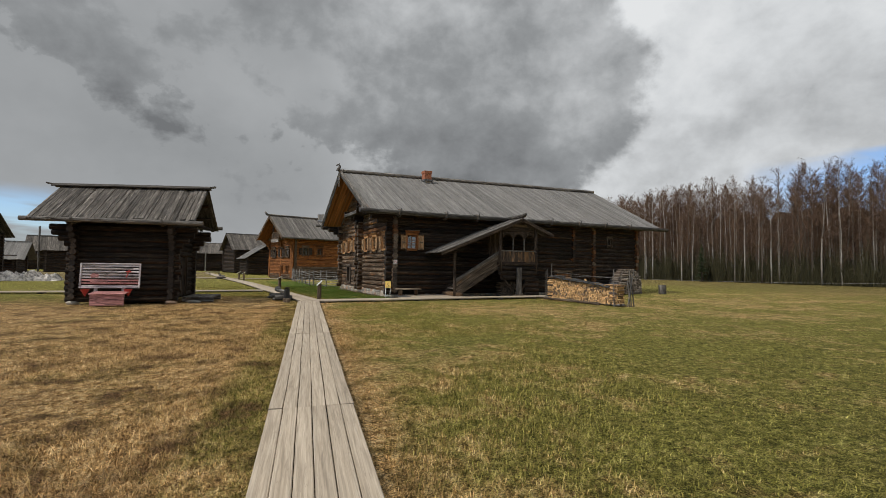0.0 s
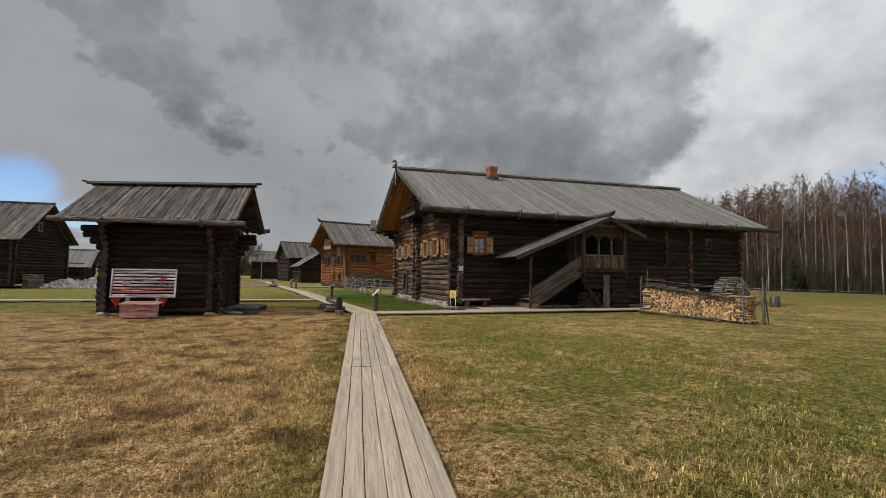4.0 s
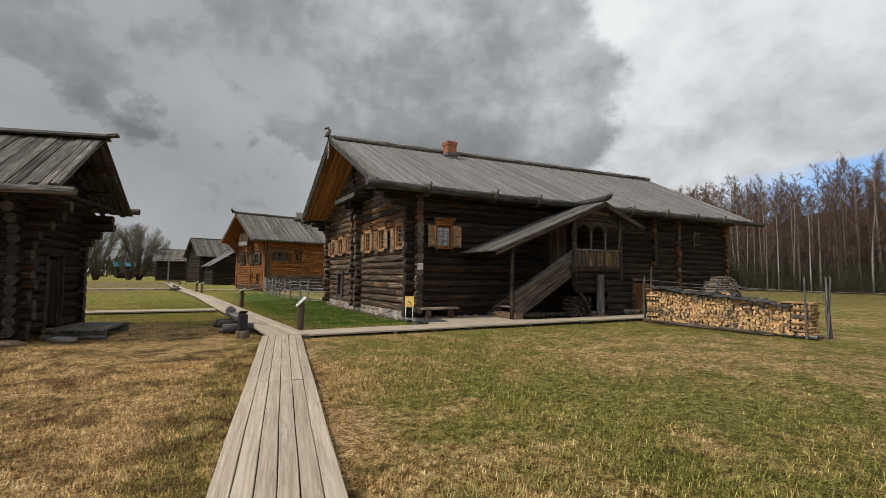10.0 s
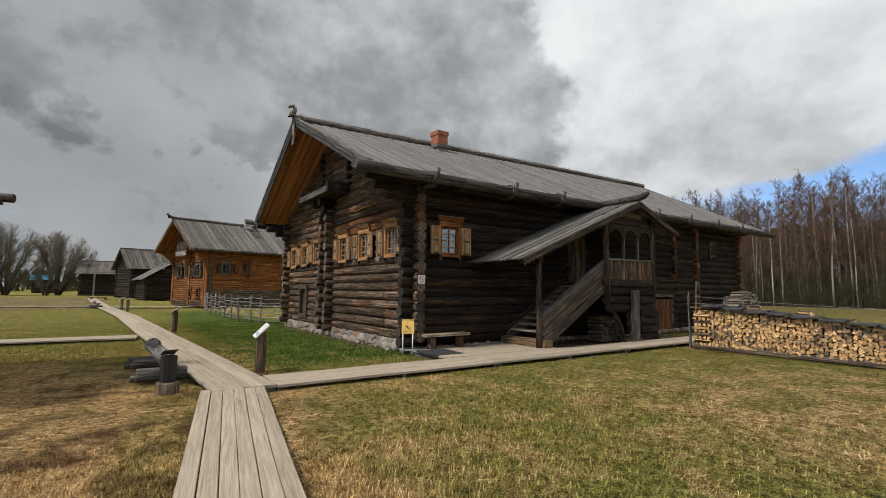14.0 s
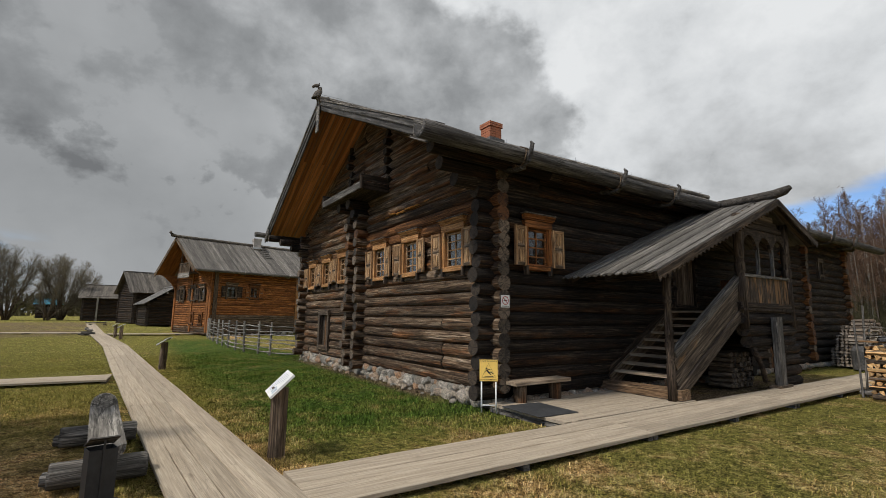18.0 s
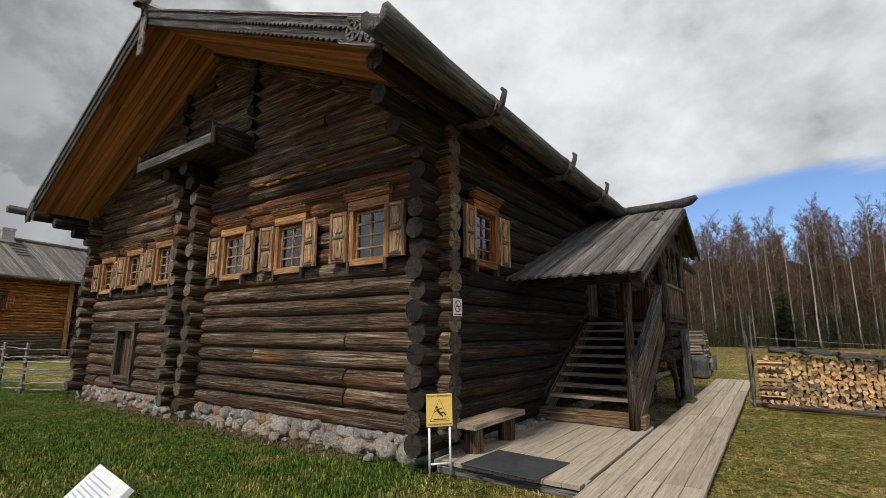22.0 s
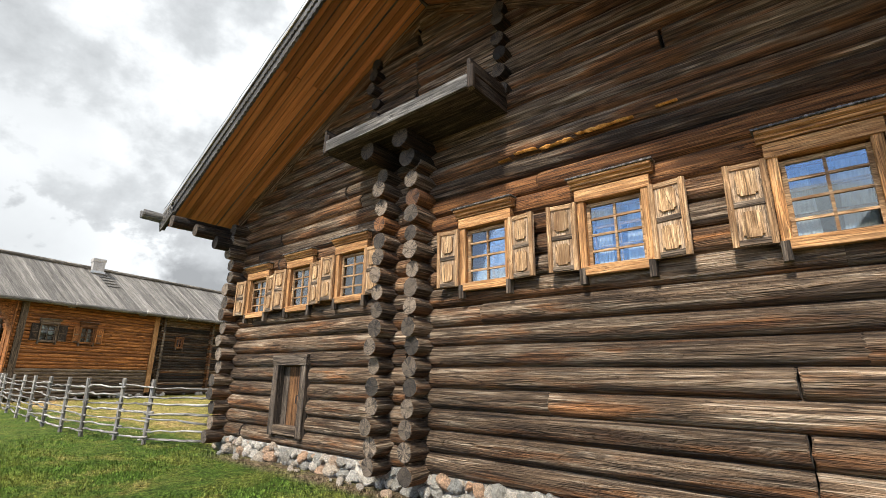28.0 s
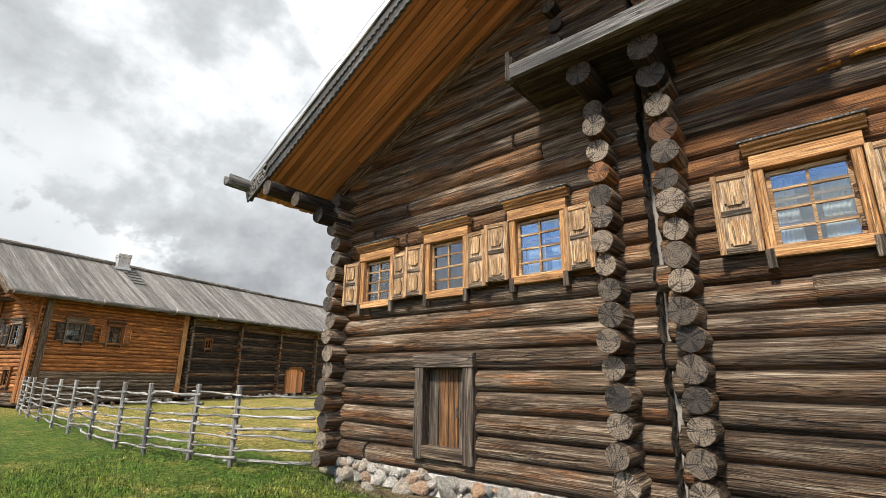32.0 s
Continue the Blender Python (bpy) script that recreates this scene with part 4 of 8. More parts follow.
def barge_board(side):
    """A verge board with two saw-toothed edges and a pierced end."""
    d = fall(side, ROOF_X0)
    nn, L = outward(d), d.length + 0.02
    d = d.normalized()

    def toothed(nm, n, top, low, y0, y1, mat, label=""):
        bm = bmesh.new()
        prev = None
        for i in range(n + 1):
            x = L * i / n
            b = low - (0.034 if i % 2 else 0.0)
            ring = [bm.verts.new(v) for v in ((x, y0, top), (x, y1, top), (x, y1, b), (x, y0, b))]
            if prev:
                for q in range(4):
                    bm.faces.new((prev[q], prev[(q + 1) % 4], ring[(q + 1) % 4], ring[q]))
            else:
                bm.faces.new(ring)
            prev = ring
        bm.faces.new(prev[::-1])
        bmesh.ops.recalc_face_normals(bm, faces=bm.faces)
        return part(nm, bm, mat, roof, label, axes((ROOF_X0 - 0.03, RIDGE_Y, RIDGE_Z), d, nn))
    out = -1 if side < 0 else 1
    bb = toothed("verge_board", 124, 0.05, -0.16, -0.02, 0.022, M_VERGE, "grey verge board with a carved toothed edge")
    toothed("verge_trim", 150, 0.07, -0.04, 0.024 * out, 0.046 * out, M_VERGE)
    plank("verge_cap", roof, Vector((ROOF_X0 - 0.02, RIDGE_Y, RIDGE_Z)) + nn * 0.09, d, nn, round(L + 0.02, 2), 0.16, 0.035, M_ROOF_OLD, 2)
    # pierced end with two star wheels
    bm = bmesh.new()
    for cx in (0.17, 0.47):
        for kk in range(24):
            a0, a1 = 2 * math.pi * kk / 24, 2 * math.pi * (kk + 1) / 24
            vs = [(cx + r * math.cos(a), yy, r * math.sin(a)) for yy in (-0.012, 0.012) for a, r in ((a0, 0.085), (a1, 0.085), (a1, 0.115), (a0, 0.115))]
            vv = [bm.verts.new(v) for v in vs]
            for f in ((0, 1, 2, 3), (7, 6, 5, 4), (0, 4, 5, 1), (2, 6, 7, 3)):
                bm.faces.new([vv[q] for q in f])
        for kk in range(3):
            box(bm, -0.09, -0.01, -0.016, 0.09, 0.01, 0.016, Matrix.Translation((cx, 0, 0)) @ Matrix.Rotation(kk * math.pi / 3 + 0.3, 4, "Y"))
    box(bm, 0.0, -0.012, 0.10, 0.66, 0.012, 0.15)
    box(bm, 0.0, -0.012, -0.15, 0.66, 0.012, -0.11)
    box(bm, 0.60, -0.012, -0.15, 0.66, 0.012, 0.15)
    box(bm, 0.295, -0.012, -0.11, 0.345, 0.012, 0.10)
    part("pierced_end", bm, M_GREY, bb, "", axes(Vector((ROOF_X0 - 0.10, RIDGE_Y, RIDGE_Z)) + d * (L - 0.70) - nn * 0.09, d, nn))


barge_board(-1)
barge_board(1)
d_far = fall(1, ROOF_X0).normalized()
n_far = outward(d_far)


def towel_board():
    bm = bmesh.new()
    pts = [(-0.09, 0.05), (0.09, 0.05), (0.09, -0.35), (0.075, -0.40), (0.10, -0.46), (0.10, -0.66), (0.07, -0.69), (0.10, -0.72), (0.10, -0.84), (0.05, -0.80), (0.0, -0.84), (-0.05, -0.80), (-0.10, -0.84), (-0.10, -0.72), (-0.07, -0.69), (-0.10, -0.66), (-0.10, -0.46), (-0.075, -0.40), (-0.09, -0.35)]
    prism(bm, pts, -0.015, 0.015)
    t = part("gable_pendant", bm, M_FENCE, roof, "carved pale pendant board at the gable peak", Matrix.Translation((ROOF_X0 - 0.10, RIDGE_Y, RIDGE_Z)))
    bm = bmesh.new()
    for kk in range(5):
        box(bm, -0.018, -0.065, -0.010, 0.018, 0.065, 0.010, Matrix.Translation((0, 0, -0.56)) @ Matrix.Rotation(kk * math.pi / 5, 4, "X"))
    part("rosette", bm, M_BLACK, t, "", Matrix.Translation((ROOF_X0 - 0.101, RIDGE_Y, RIDGE_Z)))


towel_board()


def ridge_horse():
    log("ridge_log", roof, (6.62, RIDGE_Y, ridge_z(6.6) + 0.09), (26.2, RIDGE_Y, ridge_z(26.2) + 0.09), 0.115, M_ROOF_OLD, 4)
    # rounded breast, arched neck, small head with a drooping muzzle
    bm = bmesh.new()
    pts = [(6.70, 7.15), (6.56, 7.12), (6.42, 7.09), (6.34, 7.16), (6.38, 7.27), (6.44, 7.37), (6.44, 7.46), (6.38, 7.51), (6.30, 7.49), (6.24, 7.43)]
    tube(bm, [(x, RIDGE_Y, z) for x, z in pts], [0.115, 0.125, 0.135, 0.12, 0.095, 0.07, 0.06, 0.055, 0.045, 0.03], 12)
    for s in (-1, 1):
        tube(bm, [(6.41, RIDGE_Y + s * 0.03, 7.50), (6.40, RIDGE_Y + s * 0.045, 7.575)], [0.018, 0.008], 6)
    part("carved_ridge_end", bm, M_ROOF_OLD, roof, "carved horse-shaped end of the ridge log", smooth=True)
    for xx in (9.5, 13.0, 16.5, 20.0, 23.5):
        bm = bmesh.new()
        tube(bm, [(xx, RIDGE_Y, ridge_z(xx) + 0.19), (xx, RIDGE_Y, ridge_z(xx) + 0.36)], [0.008, 0.006], 5)
        part("lightning_pin", bm, M_METAL, roof)
    bm = bmesh.new()
    tube(bm, [(6.5 + 19.2 * i / 40, RIDGE_Y, ridge_z(6.5 + 19.2 * i / 40) + 0.24 + 0.02 * math.sin(i * 2.1)) for i in range(41)], [0.006] * 41, 4)
    part("lightning_wire", bm, M_METAL, roof)
    bm = bmesh.new()
    tube(bm, [Vector((ROOF_X0 - 0.05, RIDGE_Y, RIDGE_Z + 0.2)) + d_far * (ROOF_L * i / 12) + n_far * (0.07 if i % 2 else 0.10) for i in range(13)], [0.006] * 13, 4)
    part("lightning_wire", bm, M_METAL, roof)


ridge_horse()


def gutter(y, z, x0, x1, nm, girth=1.0):
    """A gutter hewn from a log: a round trunk with a trough along its top."""
    bm = bmesh.new()
    n = 22
    prof = [(-0.145, 0.06), (-0.15, -0.03), (-0.11, -0.11), (-0.03, -0.15), (0.05, -0.14), (0.12, -0.09), (0.15, 0.0), (0.14, 0.07), (0.08, 0.07), (0.06, -0.02), (0.0, -0.06), (-0.06, -0.02), (-0.09, 0.06)]
    prev = None
    for i in range(n + 1):
        x = x0 + (x1 - x0) * i / n
        s = girth * (1 + 0.05 * noise.noise((x * 0.6, y, 0)) + (0.12 if i == 0 else 0.0))
        ring = [bm.verts.new((x, y + a * s, z + b * s + 0.015 * noise.noise((x * 0.4, 2, y)) + (0.03 if i == 0 else 0))) for a, b in prof]
        if prev:
            for q in range(len(prof)):
                bm.faces.new((prev[q], prev[(q + 1) % len(prof)], ring[(q + 1) % len(prof)], ring[q]))
        else:
            bm.faces.new(ring)
        prev = ring
    bm.faces.new(prev[::-1])
    bmesh.ops.recalc_face_normals(bm, faces=bm.faces)
    part(nm, bm, M_VERGE, roof, "hollowed log gutter along the eave", smooth=True)


gutter(21.40, 4.18, 6.02, 26.95, "gutter")
gutter(33.36, 4.32, 6.26, 25.8, "gutter", 0.72)


def gutter_hook(x):
    bm = bmesh.new()
    tube(bm, [(x, 22.0, 4.10), (x, 21.58, 3.97), (x, 21.33, 3.96), (x, 21.22, 4.04), (x + 0.01, 21.17, 4.18), (x + 0.02, 21.14, 4.31), (x + 0.02, 21.18, 4.36)], [0.05, 0.05, 0.05, 0.045, 0.04, 0.035, 0.02], 7)
    h = part("gutter_hook", bm, M_VERGE, roof, "bent root hook holding the gutter", smooth=True)
    bm = bmesh.new()
    for q in (-0.05, 0.0, 0.04):
        pts = [(x + q + 0.015 * math.sin(a * 3), 21.38 + 0.165 * math.cos(a), 4.14 + 0.165 * math.sin(a)) for a in [2 * math.pi * i / 14 for i in range(15)]]
        tube(bm, pts, [0.012] * 15, 5)
    part("withe_binding", bm, M_STAIR, h)


for hx in (8.0, 10.5, 12.36, 17.2, 19.3, 21.35, 23.4):
    gutter_hook(hx)


def chimney(parent, c, w, h, mat, rows):
    bm = bmesh.new()
    box(bm, c[0] - w / 2 + 0.015, c[1] - w / 2 + 0.015, c[2] - 0.6, c[0] + w / 2 - 0.015, c[1] + w / 2 - 0.015, c[2] + h - 0.02)
    ch = part("chimney", bm, M_MORTAR, parent, "square brick chimney through the roof boards")
    bh = h / rows
    for r in range(rows):
        ex = 0.03 if r >= rows - 2 else 0.0
        for side in range(4):
            nb = 2 if w < 0.5 else 3
            for i in range(nb):
                L = (w + 2 * ex) / nb
                o = -w / 2 - ex + i * L
                if r % 2 and nb > 1:
                    o -= 0.0
                bm = bmesh.new()
                box(bm, o + 0.004, -w / 2 - ex - 0.002, 0.004, o + L - 0.004, -w / 2 - ex + 0.05, bh - 0.006)
                part("brick", bm, mat, ch, m=Matrix.Translation((c[0], c[1], c[2] + r * bh)) @ Matrix.Rotation(side * math.pi / 2, 4, "Z"))
    bm = bmesh.new()
    box(bm, c[0] - w / 2 - 0.06, c[1] - w / 2 - 0.08, c[2] - 0.10, c[0] + w / 2 + 0.06, c[1] + w / 2 + 0.02, c[2] + 0.02)
    part("flashing", bm, M_METAL if mat is M_PALE_BRICK else M_FELT, ch)
    return ch


chimney(roof, (11.80, 26.78, 6.98), 0.46, 0.56, M_BRICK, 7)


# ---- balcony on the gable ----
def gable_balcony():
    b = thing("balcony", (7.8, 27.35, 4.5), "dark weathered plank balcony on carved log brackets under the gable", "balcony")
    for i in range(7):
        plank("floor_board", b, (7.20 + 0.115 * i, 26.02, 4.56), Y, Z, 2.68, 0.11, 0.035, M_PORCH, i)
    plank("front_beam", b, (7.13, 26.0, 4.70), Y, Z, 2.72, 0.06, 0.17, M_GREY, 1)
    for yy in (26.03, 28.69):
        plank("side_board", b, (7.10, yy, 4.88), X, Z, 0.76, 0.05, 0.15, M_PORCH, 2)
        plank("side_board", b, (7.10, yy, 4.70), X, Z, 0.76, 0.06, 0.18, M_PORCH, 3)
        log("corner_post", b, (7.14, yy, 4.50), (7.14, yy, 4.76), 0.045, M_PORCH, 2)
    for yy, r in ((27.34, 0.15), (27.99, 0.14)):
        log("bracket_log", b, (7.32, yy, 4.42), (8.3, yy, 4.42), r, M_LOG_SHADED, 3)
    log("bracket_log", b, (7.46, 27.34, 4.18), (8.3, 27.34, 4.18), 0.14, M_LOG_SHADED, 2)
    return b


gable_balcony()


def split_scars():
    """Fresh scars where wood has split off a log of the gable."""
    rs = random.Random(31)
    for y0, L, zc, hh in ((24.52, 0.62, 3.93, 0.034), (25.18, 0.40, 3.90, 0.030), (25.62, 0.30, 3.925, 0.022), (25.98, 0.16, 3.90, 0.014), (24.10, 0.20, 3.95, 0.014)):
        bm = bmesh.new()
        prev, n = None, 14
        for i in range(n + 1):
            y = y0 + L * i / n
            h = 0.75 * hh * (0.6 + 0.8 * noise.noise((y * 9.0, zc, 1))) + hh * rs.uniform(0, 0.5) if 0 < i < n else 0.003
            c = zc + 0.018 * noise.noise((y * 3.0, 4, 0))
            ring = [bm.verts.new(v) for v in ((7.850, y, c - h), (7.834, y, c), (7.850, y, c + h * 0.8), (7.91, y, c))]
            if prev:
                for q in range(4):
                    bm.faces.new((prev[q], prev[(q + 1) % 4], ring[(q + 1) % 4], ring[q]))
            prev = ring
        bmesh.ops.recalc_face_normals(bm, faces=bm.faces)
        part("fresh_split", bm, M_SCAR, house, "bright orange scar of freshly split wood")


split_scars()


# ---- windows ----
def window_unit(name, m, w, h, label, mat=None, shutters=(True, True), cornice=True, cols=2, rows=4, shut_mat=None, open_deg=8, curtain=True):
    """m: centre of the opening on the wall's face, x along the wall, y into it, z up. w, h: the opening."""
    mat, shut_mat = mat or M_TRIM, shut_mat or M_SHUTTER
    e = thing(name, m.translation, label, "window", "windows of the log houses", "structure")
    hw, hh = w / 2, h / 2
    up = m.to_3x3() @ Z
    ax = m.to_3x3() @ X
    out = m.to_3x3() @ -Y

    def at(x, y, z):
        return m @ Vector((x, y, z))
    for s in (-1, 1):
        plank("casing", e, at(s * (hw + 0.038), -0.035, -hh - 0.05), up, out, h + 0.14, 0.076, 0.20, mat, s + 2)
    plank("head_casing", e, at(-hw - 0.09, -0.05, hh + 0.085), ax, out, w + 0.18, 0.13, 0.20, mat, 1)
    plank("sill", e, at(-hw - 0.05, -0.055, -hh - 0.035), ax, out, w + 0.10, 0.095, 0.22, mat, 2)
    for s in (-1, 1):
        plank("bracket", e, at(s * (hw + 0.05), -0.06, -hh - 0.17), up, out, 0.16, 0.065, 0.09, M_DOOR, s + 3)
    if cornice:
        bm = bmesh.new()
        prism(bm, [(0.0, 0), (-0.05, 0), (-0.05, 0.02), (-0.075, 0.03), (-0.075, 0.05), (-0.11, 0.07), (-0.11, 0.095), (0.0, 0.095)], -hw - 0.13, hw + 0.13)
        co = part("cornice", bm, mat, e, "stepped golden cornice", m @ Matrix.Translation((0, 0, hh + 0.165)))
        bm = bmesh.new()
        k = int((w + 0.34) / 0.034)
        for i in range(k):
            x = -hw - 0.15 + (w + 0.30) * i / k
            box(bm, x, -0.135, 0.097, x + 0.021, -0.08, 0.115)
        box(bm, -hw - 0.15, -0.12, 0.104, hw + 0.15, 0.02, 0.118)
        part("dentil_strip", bm, M_GREY, co, "", m @ Matrix.Translation((0, 0, hh + 0.165)))
    # sashes: an outer and an inner one
    for dep, c2, r2, nm, bar in ((0.03, cols, rows, "sash", 0.022), (0.14, cols, 3, "inner_sash", 0.03)):
        bm = bmesh.new()
        t = 0.035
        box(bm, -hw, dep, -hh, -hw + t, dep + 0.035, hh)
        box(bm, hw - t, dep, -hh, hw, dep + 0.035, hh)
        box(bm, -hw + t, dep, -hh, hw - t, dep + 0.035, -hh + t)
        box(bm, -hw + t, dep, hh - t, hw - t, dep + 0.035, hh)
        for i in range(1, c2):
            x = -hw + w * i / c2
            box(bm, x - bar / 2, dep + 0.002, -hh + t, x + bar / 2, dep + 0.030, hh - t)
        for i in range(1, r2):
            z = -hh + h * i / r2
            box(bm, -hw + t, dep + 0.004, z - bar / 2, hw - t, dep + 0.028, z + bar / 2)
        part(nm, bm, M_SHUTTER if mat is M_TRIM else mat, e, "", m)
    for i in range(cols):
        for j in range(rows):
            bm = bmesh.new()
            x0, z0 = -hw + w * i / cols, -hh + h * j / rows
            box(bm, x0, 0, z0, x0 + w / cols, 0.003, z0 + h / rows)
            tilt = Matrix.Rotation(0.006 * math.sin(i * 5 + j * 3 + m.translation.y), 4, "Z")
            p = part("pane", bm, M_GLASS, e, "", m @ Matrix.Translation((0, 0.048, 0)) @ tilt)
            p.visible_shadow = False
    if curtain:
        for s in (-1, 1):
            bm = bmesh.new()
            prev = None
            for i in range(13):
                x = s * (hw - 0.01) - s * i * w * (0.034 if s > 0 else 0.027)
                y = 0.21 + 0.006 * (i % 2)
                r = [bm.verts.new((x, y, -hh + 0.02)), bm.verts.new((x * 1.0 + s * 0.002 * i, y, hh * 0.93))]
                if prev:
                    bm.faces.new((prev[0], prev[1], r[1], r[0]))
                prev = r
            part("curtain", bm, M_CURTAIN, e, "", m)
    for s, on in zip((-1, 1), shutters):
        if not on:
            continue
        sw, sh = w * 0.56, h * 1.06
        hinge = at(s * (hw + 0.082), -0.05, 0)
        turn = Matrix.Rotation(-s * radians(open_deg), 4, "Z")
        sm = Matrix.Translation(hinge) @ m.to_3x3().to_4x4() @ turn
        bm = bmesh.new()
        lo, hi = (0.0, sw) if s > 0 else (-sw, 0.0)
        box(bm, lo, -0.012, -sh / 2, hi, 0.012, sh / 2)
        sh_o = part("shutter", bm, M_SHUT_FLAT if shut_mat is M_SHUTTER else shut_mat, e, "pale panelled shutter standing open", sm)

        def strip(nm, a, u, L, wd, th, mm, sd):
            plank(nm, sh_o, sm @ Vector(a), sm.to_3x3() @ Vector(u), out, L, wd, th, mm, sd)
        for q in (lo + 0.025, hi - 0.025):
            strip("stile", (q, -0.030, -sh / 2), (0, 0, 1), sh, 0.05, 0.05, M_STAIR if q == (hi if s > 0 else lo) else shut_mat, 1)
        for q in (-sh / 2 + 0.03, 0.0, sh / 2 - 0.03):
            strip("rail", (lo + 0.05, -0.026, q), (1, 0, 0), sw - 0.10, 0.055, 0.04, M_STAIR if q <= 0.0 else shut_mat, 2)
        for q in (-sh / 4, sh / 4):
            pw, ph = sw - 0.17, sh / 2 - 0.14
            bm = bmesh.new()
            c = 0.02
            oc = [(-pw / 2 + c, -ph / 2), (pw / 2 - c, -ph / 2), (pw / 2 - c, -ph / 2 + c), (pw / 2, -ph / 2 + c), (pw / 2, ph / 2 - c), (pw / 2 - c, ph / 2 - c), (pw / 2 - c, ph / 2), (-pw / 2 + c, ph / 2), (-pw / 2 + c, ph / 2 - c), (-pw / 2, ph / 2 - c), (-pw / 2, -ph / 2 + c), (-pw / 2 + c, -ph / 2 + c)]
            prism(bm, [(b, a) for a, b in oc], -0.008, 0.008)
            part("panel", bm, M_SHUT_PANEL if shut_mat is M_SHUTTER else shut_mat, sh_o, "", sm @ Matrix.Translation(((lo + hi) / 2, -0.022, q)) @ Matrix(((0, 0, 1, 0), (1, 0, 0, 0), (0, 1, 0, 0), (0, 0, 0, 1))))
    return e


FACE_W = Matrix(((0, 1, 0, 0), (-1, 0, 0, 0), (0, 0, 1, 0), (0, 0, 0, 1)))      # wall that faces -x: x runs to -y, y into the house
for i, (c, w, b, t) in enumerate(GABLE_WINDOWS):
    window_unit("window_%d" % (i + 1), Matrix.Translation((7.85, c, (b + t) / 2)) @ FACE_W, 2 * w, t - b, "small golden casement window with open pale shutters", open_deg=(4, 6, 5, 4, 6, 5)[i], shutters=(True, True))
# casing more orange than the gable's, and darkened for the eave's shade
window_unit("window_7", Matrix.Translation((8.91, 21.955, 2.75)), 0.51, 0.67, "golden casement window with open shutters on the dark wall", open_deg=3, mat=M_H2)
window_unit("window_8", Matrix.Translation((22.38, 21.955, 3.24)), 0.30, 0.40, "tiny window with a plain plank frame", mat=M_RAIL, shutters=(False, False), cornice=False, rows=2, curtain=False)


def low_door():
    e = thing("door_1", (7.85, DOOR[0], 0.5), "low weathered plank cellar door in a grey timber frame", "door", kind="structure")
    y0, y1, z0, z1 = DOOR[0] - DOOR[1], DOOR[0] + DOOR[1], DOOR[2], DOOR[3]
    for yy in (y0 - 0.07, y1 + 0.07):
        plank("jamb", e, (7.80, yy, z0 - 0.14), Z, -X, z1 - z0 + 0.16, 0.15, 0.26, M_DOOR, 1)
    plank("lintel", e, (7.79, y0 - 0.16, z1 + 0.09), Y, -X, y1 - y0 + 0.32, 0.17, 0.26, M_DOOR, 2)
    plank("threshold", e, (7.80, y0, z0 - 0.06), Y, -X, y1 - y0, 0.14, 0.26, M_STAIR, 3)
    w = (y1 - y0) / 4
    for i in range(4):
        plank("door_board", e, (7.93, y0 + w * (i + 0.5), z0), Z, -X, z1 - z0, w - 0.006, 0.04, M_DOOR_WARM if i in (1, 2) else M_DOOR, i)
    bm = bmesh.new()
    tube(bm, [(7.89, y0 + 0.12, 1.02), (7.85, y0 + 0.12, 1.0), (7.85, y0 + 0.12, 0.9), (7.89, y0 + 0.12, 0.88)], [0.008] * 4, 6)
    part("handle", bm, M_BLACK, e)


low_door()


# ---- foundation stones ----
def foundation():
    f = thing("foundation", (7.8, 27.0, 0), "row of rounded field stones under the log walls", "foundation", kind="structure")
    rs = random.Random(8)

    def stone(x, y, z, s):
        m = Matrix.Translation((x, y, z)) @ Euler((rs.uniform(-0.5, 0.5), rs.uniform(0, 6), rs.uniform(-0.4, 0.4))).to_matrix().to_4x4() @ Matrix.Diagonal((s * rs.uniform(0.9, 1.15), s * rs.uniform(1.05, 1.5), s * rs.uniform(0.9, 1.2), 1))
        put("stone", stone_mesh(rs.randrange(14)), f, m)
    y = 22.10
    while y < 32.6:
        s = rs.choice((0.07, 0.09, 0.11, 0.12, 0.15)) * (1.3 if y < 25.5 else 1.0)
        stone(7.90 + rs.uniform(-0.05, 0.03), y + s, 0.03 + rs.uniform(-0.02, 0.03), s * 1.12)
        y += s * 1.95
    y = 22.15
    while y < 32.5:
        s = rs.uniform(0.05, 0.10)
        stone(7.92 + rs.uniform(-0.04, 0.03), y + s, 0.16 + rs.uniform(-0.02, 0.03), s * 1.15)
        if rs.random() < 0.22:
            stone(7.70 + rs.uniform(-0.08, 0.05), y, -0.01, rs.uniform(0.03, 0.08))
        y += s * 1.55
    x = 8.1
    while x < 24.8:
        s = rs.uniform(0.06, 0.11)
        stone(x, 21.93 + rs.uniform(-0.05, 0.05), 0.06, s)
        x += s * 1.55
    bm = bmesh.new()
    box(bm, 7.9, 22.1, -0.1, 24.9, 22.3, 0.2)
    box(bm, 7.915, 22.3, -0.1, 8.1, 32.3, 0.23)
    part("core", bm, M_CORE, f)


foundation()


# ---- porch and stair ----
def lathe(bm, prof, o, sides=12):
    tube(bm, [(o[0], o[1], o[2] + z) for z, r in prof], [r for z, r in prof], sides)


